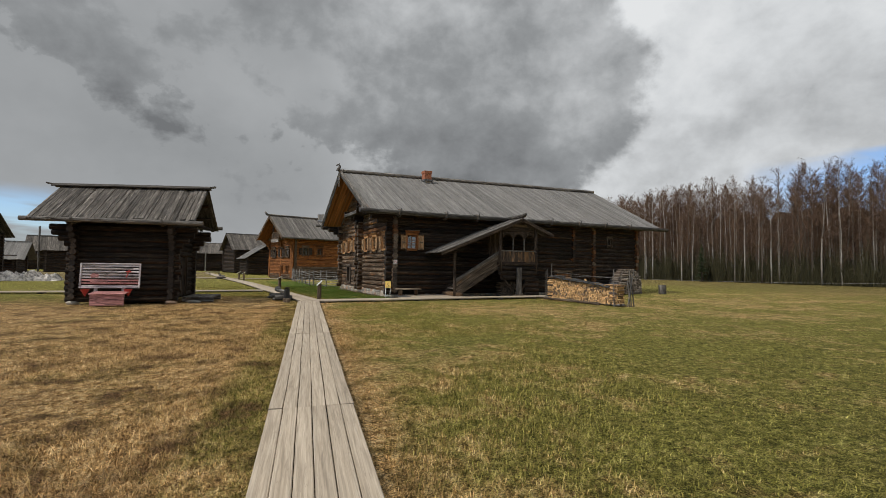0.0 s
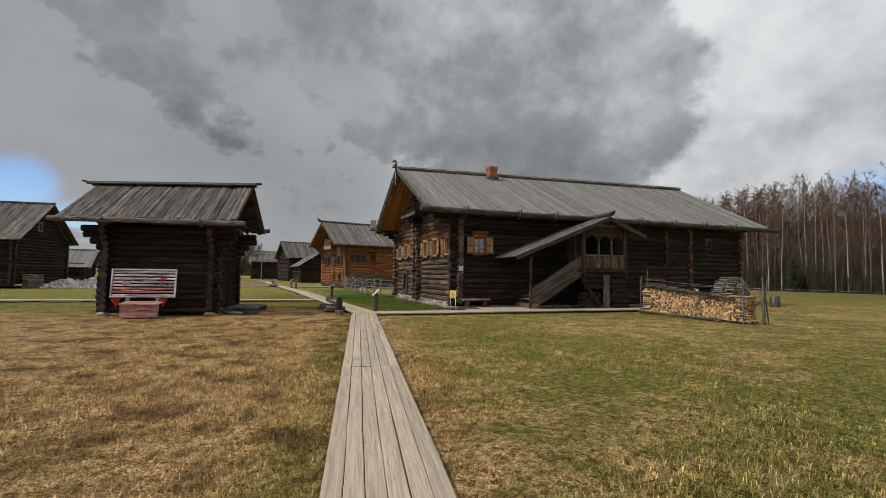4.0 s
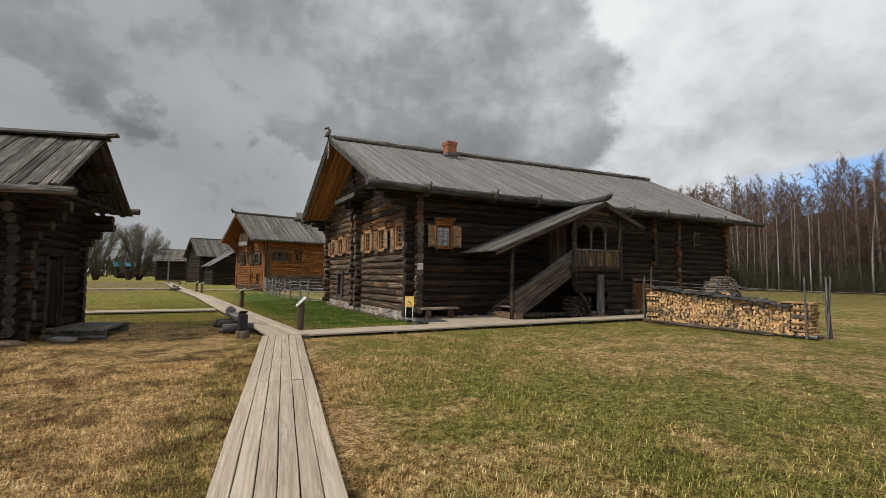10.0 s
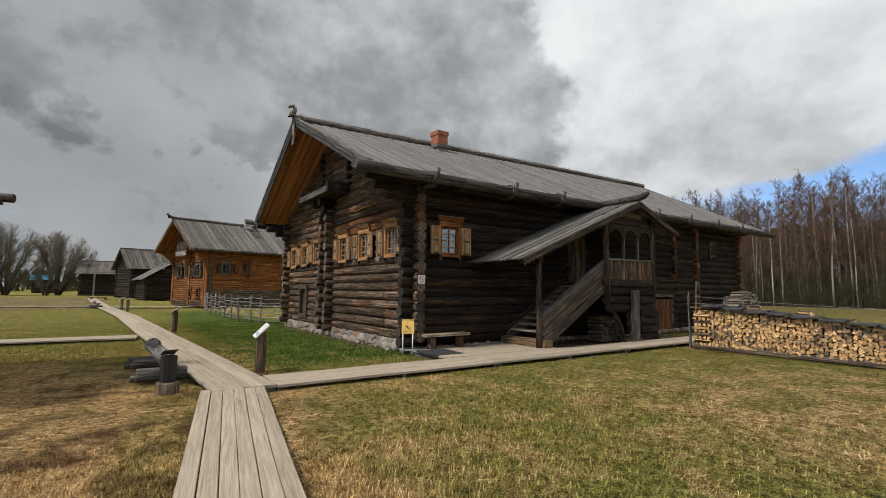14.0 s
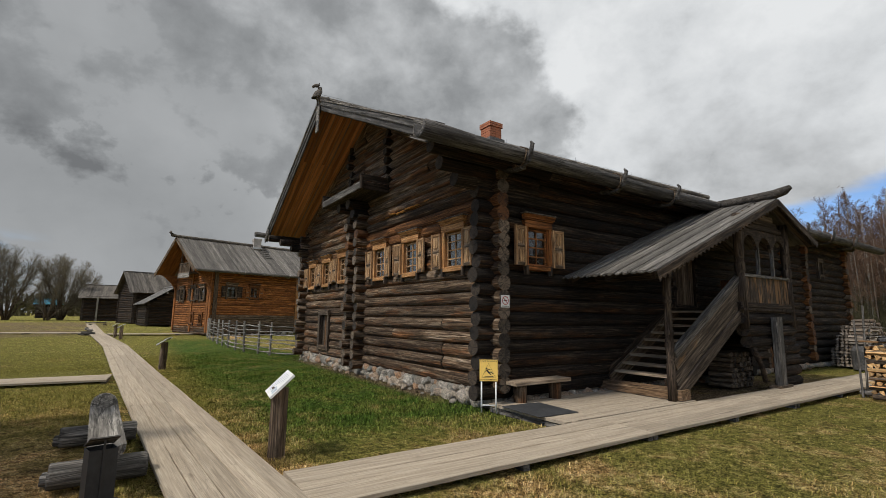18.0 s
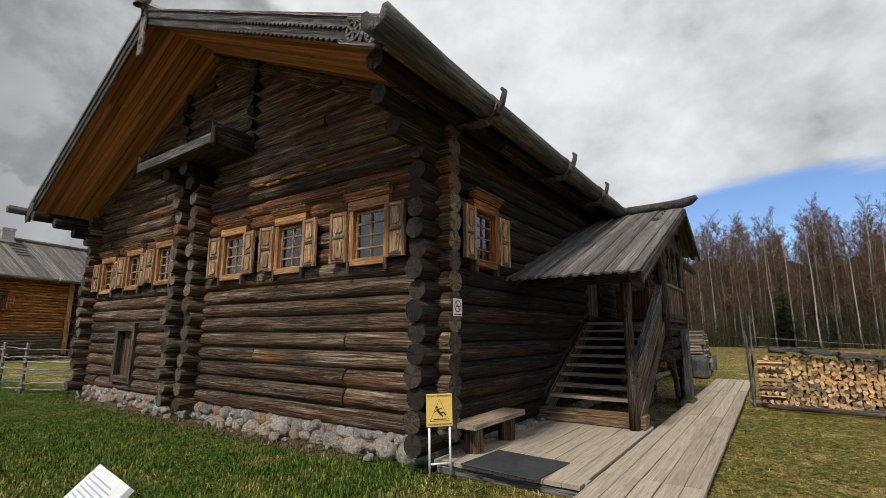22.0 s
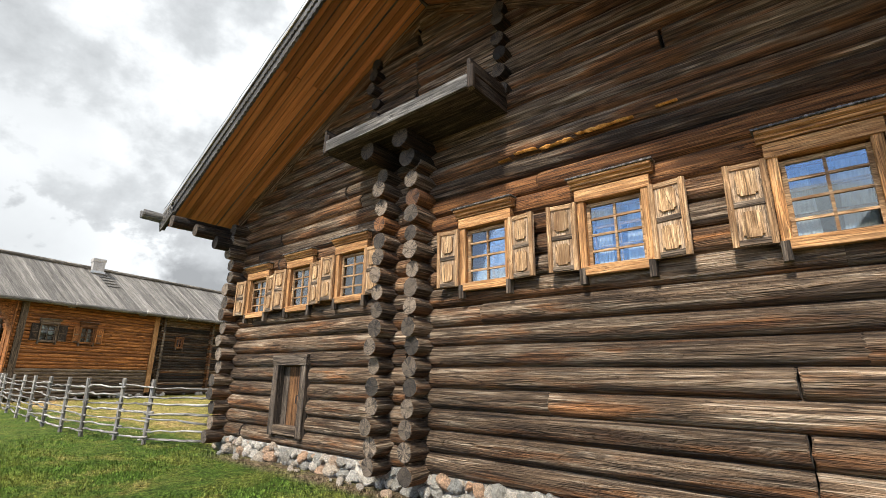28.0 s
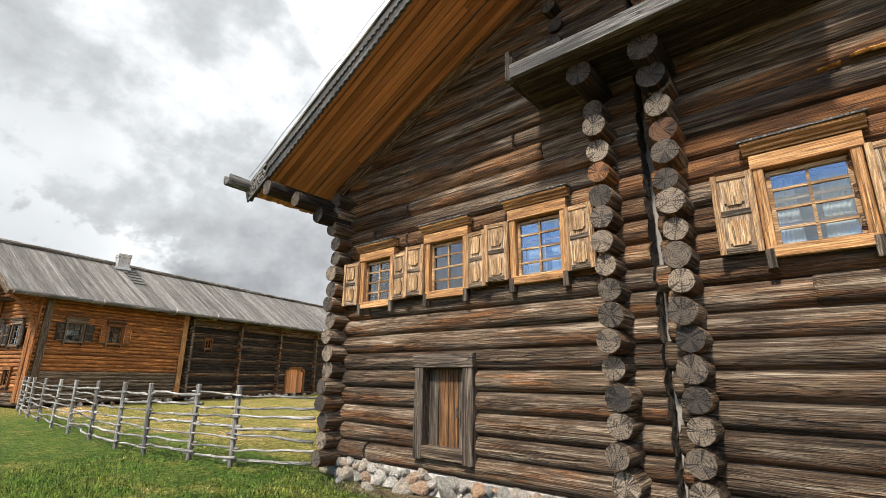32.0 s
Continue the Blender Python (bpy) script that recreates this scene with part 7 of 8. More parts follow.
def plank_house():
    h = thing("honey_house", (7.31, 51.4, 0), "honey-coloured log house with dark log byre and grey plank roof", "house")
    R = M2.to_3x3()
    rh = random.Random(15)
    W, EZ, RZ, SPLIT, END = 6.2, 4.42, 6.92, 6.5, 22.0
    ry = W / 2
    ch = 0.165
    sl = math.atan2(RZ - EZ, ry + 0.65)
    z = 0.15
    while z < RZ - 0.25:
        half = (RZ - 0.1 - z) / math.tan(sl)
        lo, hi = max(0.0, ry - half), min(W, ry + half)
        hol = [(0.85, 1.55), (2.35, 3.05), (4.45, 5.15)] if 2.3 < z < 3.4 else ([(0.97, 1.43), (2.47, 2.93)] if 0.75 < z < 1.5 else [])
        for p, q in spans(lo, hi, hol):
            log("log", h, M2 @ Vector((0, p, z)), M2 @ Vector((0, q, z)), 0.09, M_H2 if z > 0.6 else M_LOG, rh.randrange(40))
        if z < EZ - 0.1:
            hol = [(1.02, 1.64), (2.72, 3.30)] if 2.6 < z < 3.45 else []
            for p, q in spans(0.0, SPLIT, hol):
                log("log", h, M2 @ Vector((p, 0, z + 0.03)), M2 @ Vector((q, 0, z)), 0.09, M_H2 if z > 1.55 + rh.uniform(-0.25, 0.25) else M_STAIR, rh.randrange(40))
            hol = [(7.98, 8.36)] if 2.7 < z < 3.2 else ([(14.6, 16.2)] if 0.1 < z < 1.7 else [])
            for p, q in spans(SPLIT + 0.25, END, hol):
                log("log", h, M2 @ Vector((p, 0.1, z)), M2 @ Vector((q, 0.1, z)), 0.092, rh.choice((M_LOG, M_LOG_SHADED, M_LOG_SHADED)), rh.randrange(40))
            for x in (7.0, 10.3, 13.6, 17.2):
                log("log", h, M2 @ Vector((x, -0.22, z + 0.1)), M2 @ Vector((x, 0.4, z + 0.08)), 0.085, M_LOG_WARM if rh.random() < 0.5 and x > 9 else M_LOG, rh.randrange(40))
        z += ch
    # corner boards and pilasters
    for x, y, u in ((-0.14, -0.10, 0), (0.24, -0.14, 1), (-0.14, 0.25, 0), (-0.14, ry - 0.1, 0), (-0.14, W + 0.05, 0), (SPLIT + 0.05, -0.15, 2)):
        plank("corner_board", h, M2 @ Vector((x, y, 0.2)), Z, R @ (-Y if u else -X), EZ - 0.3, 0.28, 0.06, M_TRIM if u == 2 else (M_STAIR if u == 1 else M_H2), u)
    bm = bmesh.new()
    box(bm, 0.1, W - 0.1, 0.1, END, W + 0.1, EZ)
    box(bm, END - 0.1, 0.2, 0.1, END + 0.1, W - 0.1, EZ + 1.5)
    box(bm, 0.15, 3.0, 0.1, END - 0.1, 3.1, EZ)
    box(bm, 0.15, 0.2, EZ - 0.1, END - 0.1, W - 0.1, EZ)
    part("inner_wall", bm, M_INSIDE, h, m=M2)
    # roof
    r = part("roof", (lambda b: (box(b, 0, ry - 0.03, RZ - 0.25, END, ry + 0.03, RZ - 0.2), b)[1])(bmesh.new()), M_GREY, h, m=M2)
    L = math.hypot(ry + 0.65, RZ - EZ)
    for sgn in (-1, 1):
        d = R @ Vector((0, sgn * math.cos(sl), -math.sin(sl)))
        n = R @ Vector((0, sgn * math.sin(sl), math.cos(sl)))
        x, i = -1.42, 0
        while x < (END + 0.5 if sgn < 0 else 1.0):
            w = rh.uniform(0.19, 0.24)
            plank("roof_board", r, M2 @ Vector((x + w / 2, ry, RZ + (0.015 if i % 2 else 0))), d, n, round(L + rh.choice((0, 0.03)), 2), round(w, 2), 0.035, M_ROOF_WORN, i)
            x += w
            i += 1
        if sgn > 0:
            bm = bmesh.new()
            box(bm, 0, -(END - 0.5), -0.05, L, -1.0, 0, axes(M2 @ Vector((0, ry, RZ)), d, n))
            part("roof_underlay", bm, M_GREY, r)
        for k in range(6):
            plank("soffit_board", r, M2 @ Vector((-1.30 + 0.22 * k, ry, RZ - 0.05)), d, n, round(L - 0.05, 2), 0.215, 0.025, M_H2, k)
        plank("verge_board", r, M2 @ Vector((-1.46, ry, RZ + 0.04)), d, n, round(L + 0.05, 2), 0.05, 0.24, M_STAIR, 1)
    log("ridge_log", r, M2 @ Vector((-1.5, ry, RZ + 0.08)), M2 @ Vector((END + 0.4, ry, RZ + 0.08)), 0.10, M_ROOF_OLD, 2)
    bm = bmesh.new()
    tube(bm, [M2 @ Vector(v) for v in ((-1.5, ry, RZ + 0.08), (-1.75, ry, RZ + 0.12), (-1.87, ry, RZ + 0.28), (-1.83, ry, RZ + 0.40))], [0.11, 0.14, 0.12, 0.05], 8)
    part("carved_ridge_end", bm, M_ROOF_OLD, r, smooth=True)
    log("gutter", r, M2 @ Vector((-1.35, -0.70, EZ - 0.04)), M2 @ Vector((END + 0.4, -0.70, EZ - 0.04)), 0.10, M_GREY, 3)
    for x in (1.9, 5.4, 7.9, 11.8, 13.6, 17.0):
        bm = bmesh.new()
        tube(bm, [M2 @ Vector(v) for v in ((x, -0.2, EZ - 0.1), (x, -0.72, EZ - 0.16), (x, -0.86, EZ - 0.02), (x, -0.84, EZ + 0.14))], [0.05, 0.05, 0.045, 0.03], 6)
        part("gutter_hook", bm, M_FENCE, r, smooth=True)
    # ladder battens on the roof
    for i in range(5):
        d = R @ Vector((0, -math.cos(sl), -math.sin(sl)))
        n = R @ Vector((0, -math.sin(sl), math.cos(sl)))
        plank("roof_batten", r, M2 @ Vector((4.4, ry, RZ)) + d * (0.5 + 0.35 * i) + n * 0.06, R @ X, n, 0.7, 0.06, 0.04, M_GREY, i)
    c = M2 @ Vector((4.47, ry - 0.25, RZ - 0.15))
    chimney(r, (c.x, c.y, c.z), 0.56, 0.75, M_PALE_BRICK, 8)
    c = M2 @ Vector((3.6, ry + 0.9, RZ - 0.6))
    chimney(r, (c.x, c.y, c.z), 0.5, 0.7, M_PALE_BRICK, 8)
    # curved brackets under the gable eave, balcony in the gable
    for y0, s in ((0.0, -1), (W, 1)):
        bm = bmesh.new()
        prev = None
        for i in range(9):
            t = i / 8
            pts = (M2 @ Vector((-0.14 - 1.0 * (t ** 2), y0, 3.0 + 1.35 * t)), M2 @ Vector((-0.10, y0, 3.0 + 1.35 * t)))
            ring = [bm.verts.new(p + R @ Vector((0, q, 0))) for p in pts for q in (-0.12, 0.12)]
            if prev:
                for a, b in ((0, 1), (1, 3), (3, 2), (2, 0)):
                    bm.faces.new((prev[a], prev[b], ring[b], ring[a]))
            prev = ring
        part("curved_bracket", bm, M_H2, h)
    b = part("balcony", (lambda q: (box(q, -0.75, ry - 1.0, 4.35, -0.1, ry + 1.0, 4.45), q)[1])(bmesh.new()), M_STAIR, h, m=M2)
    for i in range(14):
        plank("baluster", b, M2 @ Vector((-0.72, ry - 0.95 + 0.146 * i, 4.45)), Z, R @ -X, 0.62, 0.07, 0.03, M_STAIR, i)
    plank("handrail", b, M2 @ Vector((-0.72, ry - 1.0, 5.12)), R @ Y, Z, 2.0, 0.09, 0.06, M_STAIR, 1)
    plank("apron", b, M2 @ Vector((-0.78, ry - 1.0, 4.2)), R @ Y, R @ -X, 2.0, 0.35, 0.04, M_FENCE, 1)
    for y in (ry - 0.8, ry + 0.8):
        plank("post", b, M2 @ Vector((-0.70, y, 4.45)), Z, R @ -X, 1.5, 0.09, 0.09, M_STAIR, 1)
    # windows
    m = M2 @ FACE_W
    dark = M_PORCH
    k = 9
    for y, zc, w, hh in ((1.2, 2.85, 0.8, 0.9), (2.7, 2.85, 0.8, 0.9), (4.8, 2.85, 0.8, 0.9)):
        window_unit("window_%d" % k, M2 @ Matrix.Translation((-0.12, y, zc)) @ FACE_W, w * 0.8, hh * 0.9, "window with dark shutters in the honey-coloured gable", mat=M_STAIR, shut_mat=dark, rows=3, curtain=False)
        k += 1
    for y in (1.2, 2.7):
        window_unit("window_%d" % k, M2 @ Matrix.Translation((-0.12, y, 1.12)) @ FACE_W, 0.45, 0.6, "small shuttered cellar window", mat=M_LOG_WARM, shutters=(False, False), rows=2, curtain=False, cornice=False)
        k += 1
    window_unit("window_%d" % k, M2 @ Matrix.Translation((1.33, -0.12, 3.03)), 0.62, 0.72, "window with open dark shutters in the honey-coloured wall", mat=M_STAIR, shut_mat=dark, rows=3, open_deg=6)
    window_unit("window_%d" % (k + 1), M2 @ Matrix.Translation((3.01, -0.12, 3.03)), 0.58, 0.72, "window with open brown shutters in the honey-coloured wall", mat=M_LOG_WARM, shut_mat=M_H2, rows=3, open_deg=6)
    window_unit("window_%d" % (k + 2), M2 @ Matrix.Translation((8.17, -0.03, 2.94)), 0.36, 0.44, "small square byre window with an orange frame", mat=M_LOG_WARM, shutters=(False, False), cornice=False, rows=2, curtain=False)
    d = thing("door_4", M2 @ Vector((15.4, 0, 0.1)), "wide plank byre door with an angled head", "door", kind="structure")
    for i in range(8):
        hgt = 1.55 if 1 <= i <= 6 else 1.4
        plank("door_board", d, M2 @ Vector((14.7 + 0.2 * i, 0.02, 0.15)), Z, R @ -Y, hgt, 0.195, 0.05, M_SOFFIT, i)
    for x in (14.52, 16.28):
        plank("jamb", d, M2 @ Vector((x, -0.05, 0.1)), Z, R @ -Y, 1.5, 0.16, 0.2, M_LOG_WARM, 1)
    plank("lintel", d, M2 @ Vector((14.8, -0.05, 1.78)), R @ X, R @ -Y, 1.2, 0.16, 0.2, M_LOG_WARM, 1)
    for s, x in ((1, 14.5), (-1, 16.3)):
        plank("lintel", d, M2 @ Vector((x, -0.05, 1.56)), R @ Vector((s * 0.34, 0, 0.2)), R @ -Y, 0.42, 0.14, 0.2, M_LOG_WARM, 1)
    rs = random.Random(2)
    for i in range(60):
        put("stone", stone_mesh(rs.randrange(9)), h, M2 @ Matrix.Translation((rs.uniform(0, 20), -0.1 + rs.uniform(-0.1, 0.1), 0.03)) @ Matrix.Diagonal((rs.uniform(0.08, 0.2),) * 3 + (1,)))


plank_house()


# ---- farther houses of the village ----
def far_house(name, m, L, W, EZ, RZ, label, wall_mat=None, roof_mat=None, over=0.8, chim=False, nwin=2):
    """Long side along x facing -y, gables at both ends; ridge along x."""
    h = thing(name, m.translation, label, "house", "village houses")
    wm, rm = wall_mat or M_LOG_SHADED, roof_mat or M_ROOF_OLD
    R = m.to_3x3()
    rl = random.Random(int(L * 7))
    z = 0.13
    while z < RZ - 0.55:
        if z < EZ:
            log("log", h, m @ Vector((-0.25, 0, z)), m @ Vector((L + 0.25, 0, z)), 0.135, wm, rl.randrange(20), sides=8)
        half = W / 2 + 0.2 if z < EZ - 0.3 else (W / 2) * (RZ - 0.42 - z) / (RZ - EZ)
        for x in (0, L):
            log("log", h, m @ Vector((x, W / 2 - half, z + 0.12)), m @ Vector((x, W / 2 + half, z + 0.12)), 0.135, wm, rl.randrange(20), sides=8)
        z += 0.26
    z = 0.13
    while z < EZ:
        log("log", h, m @ Vector((-0.25, W, z)), m @ Vector((L + 0.25, W, z)), 0.135, wm, rl.randrange(20), sides=8)
        z += 0.26
    sl = math.atan2(RZ - EZ, W / 2)
    hang = 0.6
    Ls = (W / 2 + hang) / math.cos(sl)
    rr = random.Random(int(L * 10))
    r = part("roof", (lambda b: (box(b, -over, W / 2 - 0.1, RZ + 0.02, L + over, W / 2 + 0.1, RZ + 0.14), b)[1])(bmesh.new()), rm, h, m=m)
    for sgn in (-1, 1):
        d = R @ Vector((0, sgn * math.cos(sl), -math.sin(sl)))
        n = R @ Vector((0, sgn * math.sin(sl), math.cos(sl)))
        x, i = -over, 0
        while x < L + over:
            w = 0.3
            plank("roof_board", r, m @ Vector((x + w / 2, W / 2, RZ + (0.02 if i % 2 else 0))), d, n, round(Ls + rr.choice((0, 0.05)), 2), w, 0.05, rm, i)
            x += w
            i += 1
    for i in range(nwin):
        x = L * (i + 1) / (nwin + 1)
        w = part("window", (lambda b: (box(b, x - 0.4, -0.16, EZ * 0.5, x + 0.4, -0.10, EZ * 0.5 + 0.8), b)[1])(bmesh.new()), M_BLACK, h, m=m)
        for q in (-0.42, 0.0, 0.42):
            plank("frame", w, m @ Vector((x + q, -0.17, EZ * 0.5 - 0.05)), Z, R @ -Y, 0.9, 0.06, 0.05, M_GREY, 1)
    if chim:
        c = m @ Vector((L * 0.45, W / 2, RZ - 0.05))
        bm = bmesh.new()
        box(bm, c.x - 0.35, c.y - 0.35, c.z - 0.3, c.x + 0.35, c.y + 0.35, c.z + 0.9)
        part("chimney", bm, M_BRICK, h)
    return h


far_house("dark_log_house", pose(3.2, 94.0, 0, rz=13), 17, 8, 4.7, 7.4, "dark log house with a grey plank roof across the green", chim=True)
far_house("lean_shed", pose(9.6, 79.0, 0, rz=96), 7, 5.2, 2.9, 4.6, "small dark shed with a pale plank roof", roof_mat=M_ROOF, nwin=1)
barn = far_house("long_barn", pose(-4.3, 122.0, 0, rz=-4), 9.5, 8, 4.4, 6.6, "long dark log barn at the end of the walkway", nwin=0)
plank("post", barn, Vector((-2.2, 120.9, 0)), Z, -Y, 4.3, 0.28, 0.25, M_FENCE, 1, "pale post under the eave")
far_house("gabled_house", pose(-32.2, 49.76, 0.2, rz=-7.5), 14, 7, 4.0, 6.75, "tall dark log house with an overhanging plank roof", chim=False, nwin=0)
GH = pose(-32.2, 49.76, 0.2, rz=-7.5)


def gable_stack():
    """Firewood and a small window at the gable of the tall house."""
    w = thing("gable_woodpile", GH @ Vector((14.3, 2.5, 0)), "low stack of firewood against a dark log gable", "woodpile")
    rw = random.Random(41)
    for r in range(9):
        for c in range(17):
            m = GH @ Matrix.Translation((14.62, 1.0 + 0.118 * c + rw.uniform(-0.02, 0.02), -0.12 + 0.115 * r + rw.uniform(-0.02, 0.02))) @ Matrix.Rotation(math.pi, 4, "Z") @ Matrix.Rotation(rw.uniform(0, 6.28), 4, "X")
            put("split_log", wedge_mesh(rw.randrange(14), M_OLD_SPLIT), w, m)
    window_unit("window_20", GH @ Matrix.Translation((14.15, 2.9, 4.75)) @ Matrix.Rotation(radians(90), 4, "Z"), 0.42, 0.6, "small attic window in a dark log gable", mat=M_FENCE, shutters=(False, False), cornice=False, rows=2, curtain=False)


gable_stack()
far_house("low_hut", pose(-26.0, 70.0, 0, rz=2), 5.0, 4, 2.3, 3.9, "low hut with a pale grey roof", roof_mat=M_ROOF)
far_house("distant_house", pose(-36.0, 128.0, 0, rz=10), 10, 8, 4.4, 7.4, "distant dark log house", nwin=1)
far_house("distant_shed", pose(-24.5, 95.0, 0, rz=12), 4, 4, 4.0, 5.8, "distant dark shed with a grey roof", nwin=0)
far_house("blue_roofed_house", pose(-16.3, 168.0, 0, rz=0), 3.6, 4, 3.7, 4.7, "distant house with a blue sheet roof", roof_mat=M_BLUE_ROOF)


def snow_heap():
    s = thing("snow_heap", (-15.0, 50.0, 0), "old heap of dirty melting snow", "snow")
    bm = bmesh.new()
    g = []
    for i in range(70):
        row = []
        for j in range(28):
            u, v = i / 69, j / 27
            e = max(0.0, 1 - (2 * u - 1) ** 2) * max(0.0, 1 - (2 * v - 1) ** 2)
            z = 1.15 * e ** 0.5 * (0.65 + 0.7 * noise.noise((u * 7, v * 3, 2))) + 0.42 * noise.noise((u * 17, v * 7, 4)) * (e ** 0.3) + 0.2 * noise.noise((u * 37, v * 15, 7)) * (e ** 0.3) - 0.10
            row.append(bm.verts.new((-16.9 + 5.0 * u, 48.3 + 2.6 * v + 1.2 * u, z * 0.85)))
        g.append(row)
    for a, b in zip(g, g[1:]):
        for j in range(27):
            bm.faces.new((a[j], b[j], b[j + 1], a[j + 1]))
    bmesh.ops.recalc_face_normals(bm, faces=bm.faces)
    part("snow", bm, M_SNOW, s)


snow_heap()
utility = thing("utility_pole", (-26.0, 97.0, 0), "distant wooden utility pole", "pole")
log("pole", utility, (-26.5, 99.0, 0), (-26.5, 99.0, 7.5), 0.14, M_GREY, 2)


# ---- trees ----
M_SAPLING = twig_mat("sapling_bark", (0.060, 0.046, 0.034), (0.30, 0.26, 0.215))
# Even dark brown for the sheet that paints the wood's inner shade.
M_WOOD_SHADE = twig_mat("deep_wood", (0.040, 0.028, 0.018), (0.060, 0.044, 0.030))


def birch_parts(seed, H, lean=0.3, branches=34, twigs=9):
    """Trunk mesh and crown mesh of a bare birch."""
    rt = random.Random(seed)
    bm = bmesh.new()
    pts, rad = [], []
    lx, ly = rt.uniform(-lean, lean), rt.uniform(-lean, lean)
    for i in range(9):
        t = i / 8
        pts.append(Vector((lx * t * t + 0.12 * noise.noise((t * 2.5, seed, 0)), ly * t * t + 0.12 * noise.noise((t * 2.5, seed, 4)), H * t)))
        rad.append(0.085 * (1 - t) ** 0.9 * H / 12 + 0.010)
    tube(bm, pts, rad, 7)
    trunk = mesh_of(bm, M_BIRCH, smooth=True)
    vs, fs = [], []

    def strip(a, b, w):
        d = (b - a)
        s = d.cross(Vector((rt.uniform(-1, 1), rt.uniform(-1, 1), rt.uniform(-1, 1))))
        if s.length < 1e-4:
            return
        s = s.normalized() * w
        k = len(vs)
        vs.extend((a - s, a + s, b))
        fs.append((k, k + 1, k + 2))
    for i in range(branches):
        t = 0.16 + 0.82 * ((i + rt.random()) / branches) ** 0.8
        k = min(7, int(t * 8))
        p = pts[k].lerp(pts[k + 1], t * 8 - k)
        a = rt.uniform(0, 6.283)
        ln = H * (0.13 * (1.05 - t) + 0.06) * rt.uniform(0.6, 1.25)
        up = rt.uniform(0.9, 1.8)
        d = Vector((math.cos(a), math.sin(a), up)).normalized()
        e = p + d * ln
        strip(p, e, 0.024)
        for j in range(twigs):
            q = p.lerp(e, rt.uniform(0.25, 1.0))
            dd = (d + Vector((rt.uniform(-1, 1), rt.uniform(-1, 1), rt.uniform(-0.5, 0.9)))).normalized()
            e2 = q + dd * ln * rt.uniform(0.25, 0.55)
            strip(q, e2, 0.014)
            for _ in range(3):
                q2 = q.lerp(e2, rt.uniform(0.4, 1))
                strip(q2, q2 + Vector((rt.uniform(-1, 1), rt.uniform(-1, 1), rt.uniform(-0.3, 1))).normalized() * ln * 0.30, 0.011)
    me = bpy.data.meshes.new("crown")
    me.from_pydata([tuple(v) for v in vs], [], fs)
    me.materials.append(M_TWIG)
    return trunk, me


def spruce_parts(seed, H):
    rt = random.Random(seed)
    bm = bmesh.new()
    tube(bm, [(0, 0, 0), (0, 0, H * 0.5), (0, 0, H)], [0.14, 0.08, 0.01], 7)
    trunk = mesh_of(bm, M_BARK)
    vs, fs = [], []
    for i in range(260):
        t = rt.random() ** 0.8
        z = H * (0.06 + 0.92 * t)
        a = rt.uniform(0, 6.28)
        ln = (1 - t) * H * 0.24 * rt.uniform(0.6, 1.1) + 0.12
        d = Vector((math.cos(a), math.sin(a), rt.uniform(-0.35, 0.1)))
        s = Vector((-d.y, d.x, 0)) * ln * 0.16
        p = Vector((0, 0, z))
        for j in range(5):
            q0, q1 = p + d * ln * j / 5, p + d * ln * (j + 1) / 5
            k = len(vs)
            w = 1.3 - j * 0.2
            vs.extend((q0 - s * w + Vector((0, 0, -0.10)), q0 + s * w + Vector((0, 0, -0.10)), q1 + Vector((0, 0, rt.uniform(-0.1, 0.08)))))
            fs.append((k, k + 1, k + 2))
    me = bpy.data.meshes.new("crown")
    me.from_pydata([tuple(v) for v in vs], [], fs)
    me.materials.append(M_NEEDLE)
    return trunk, me


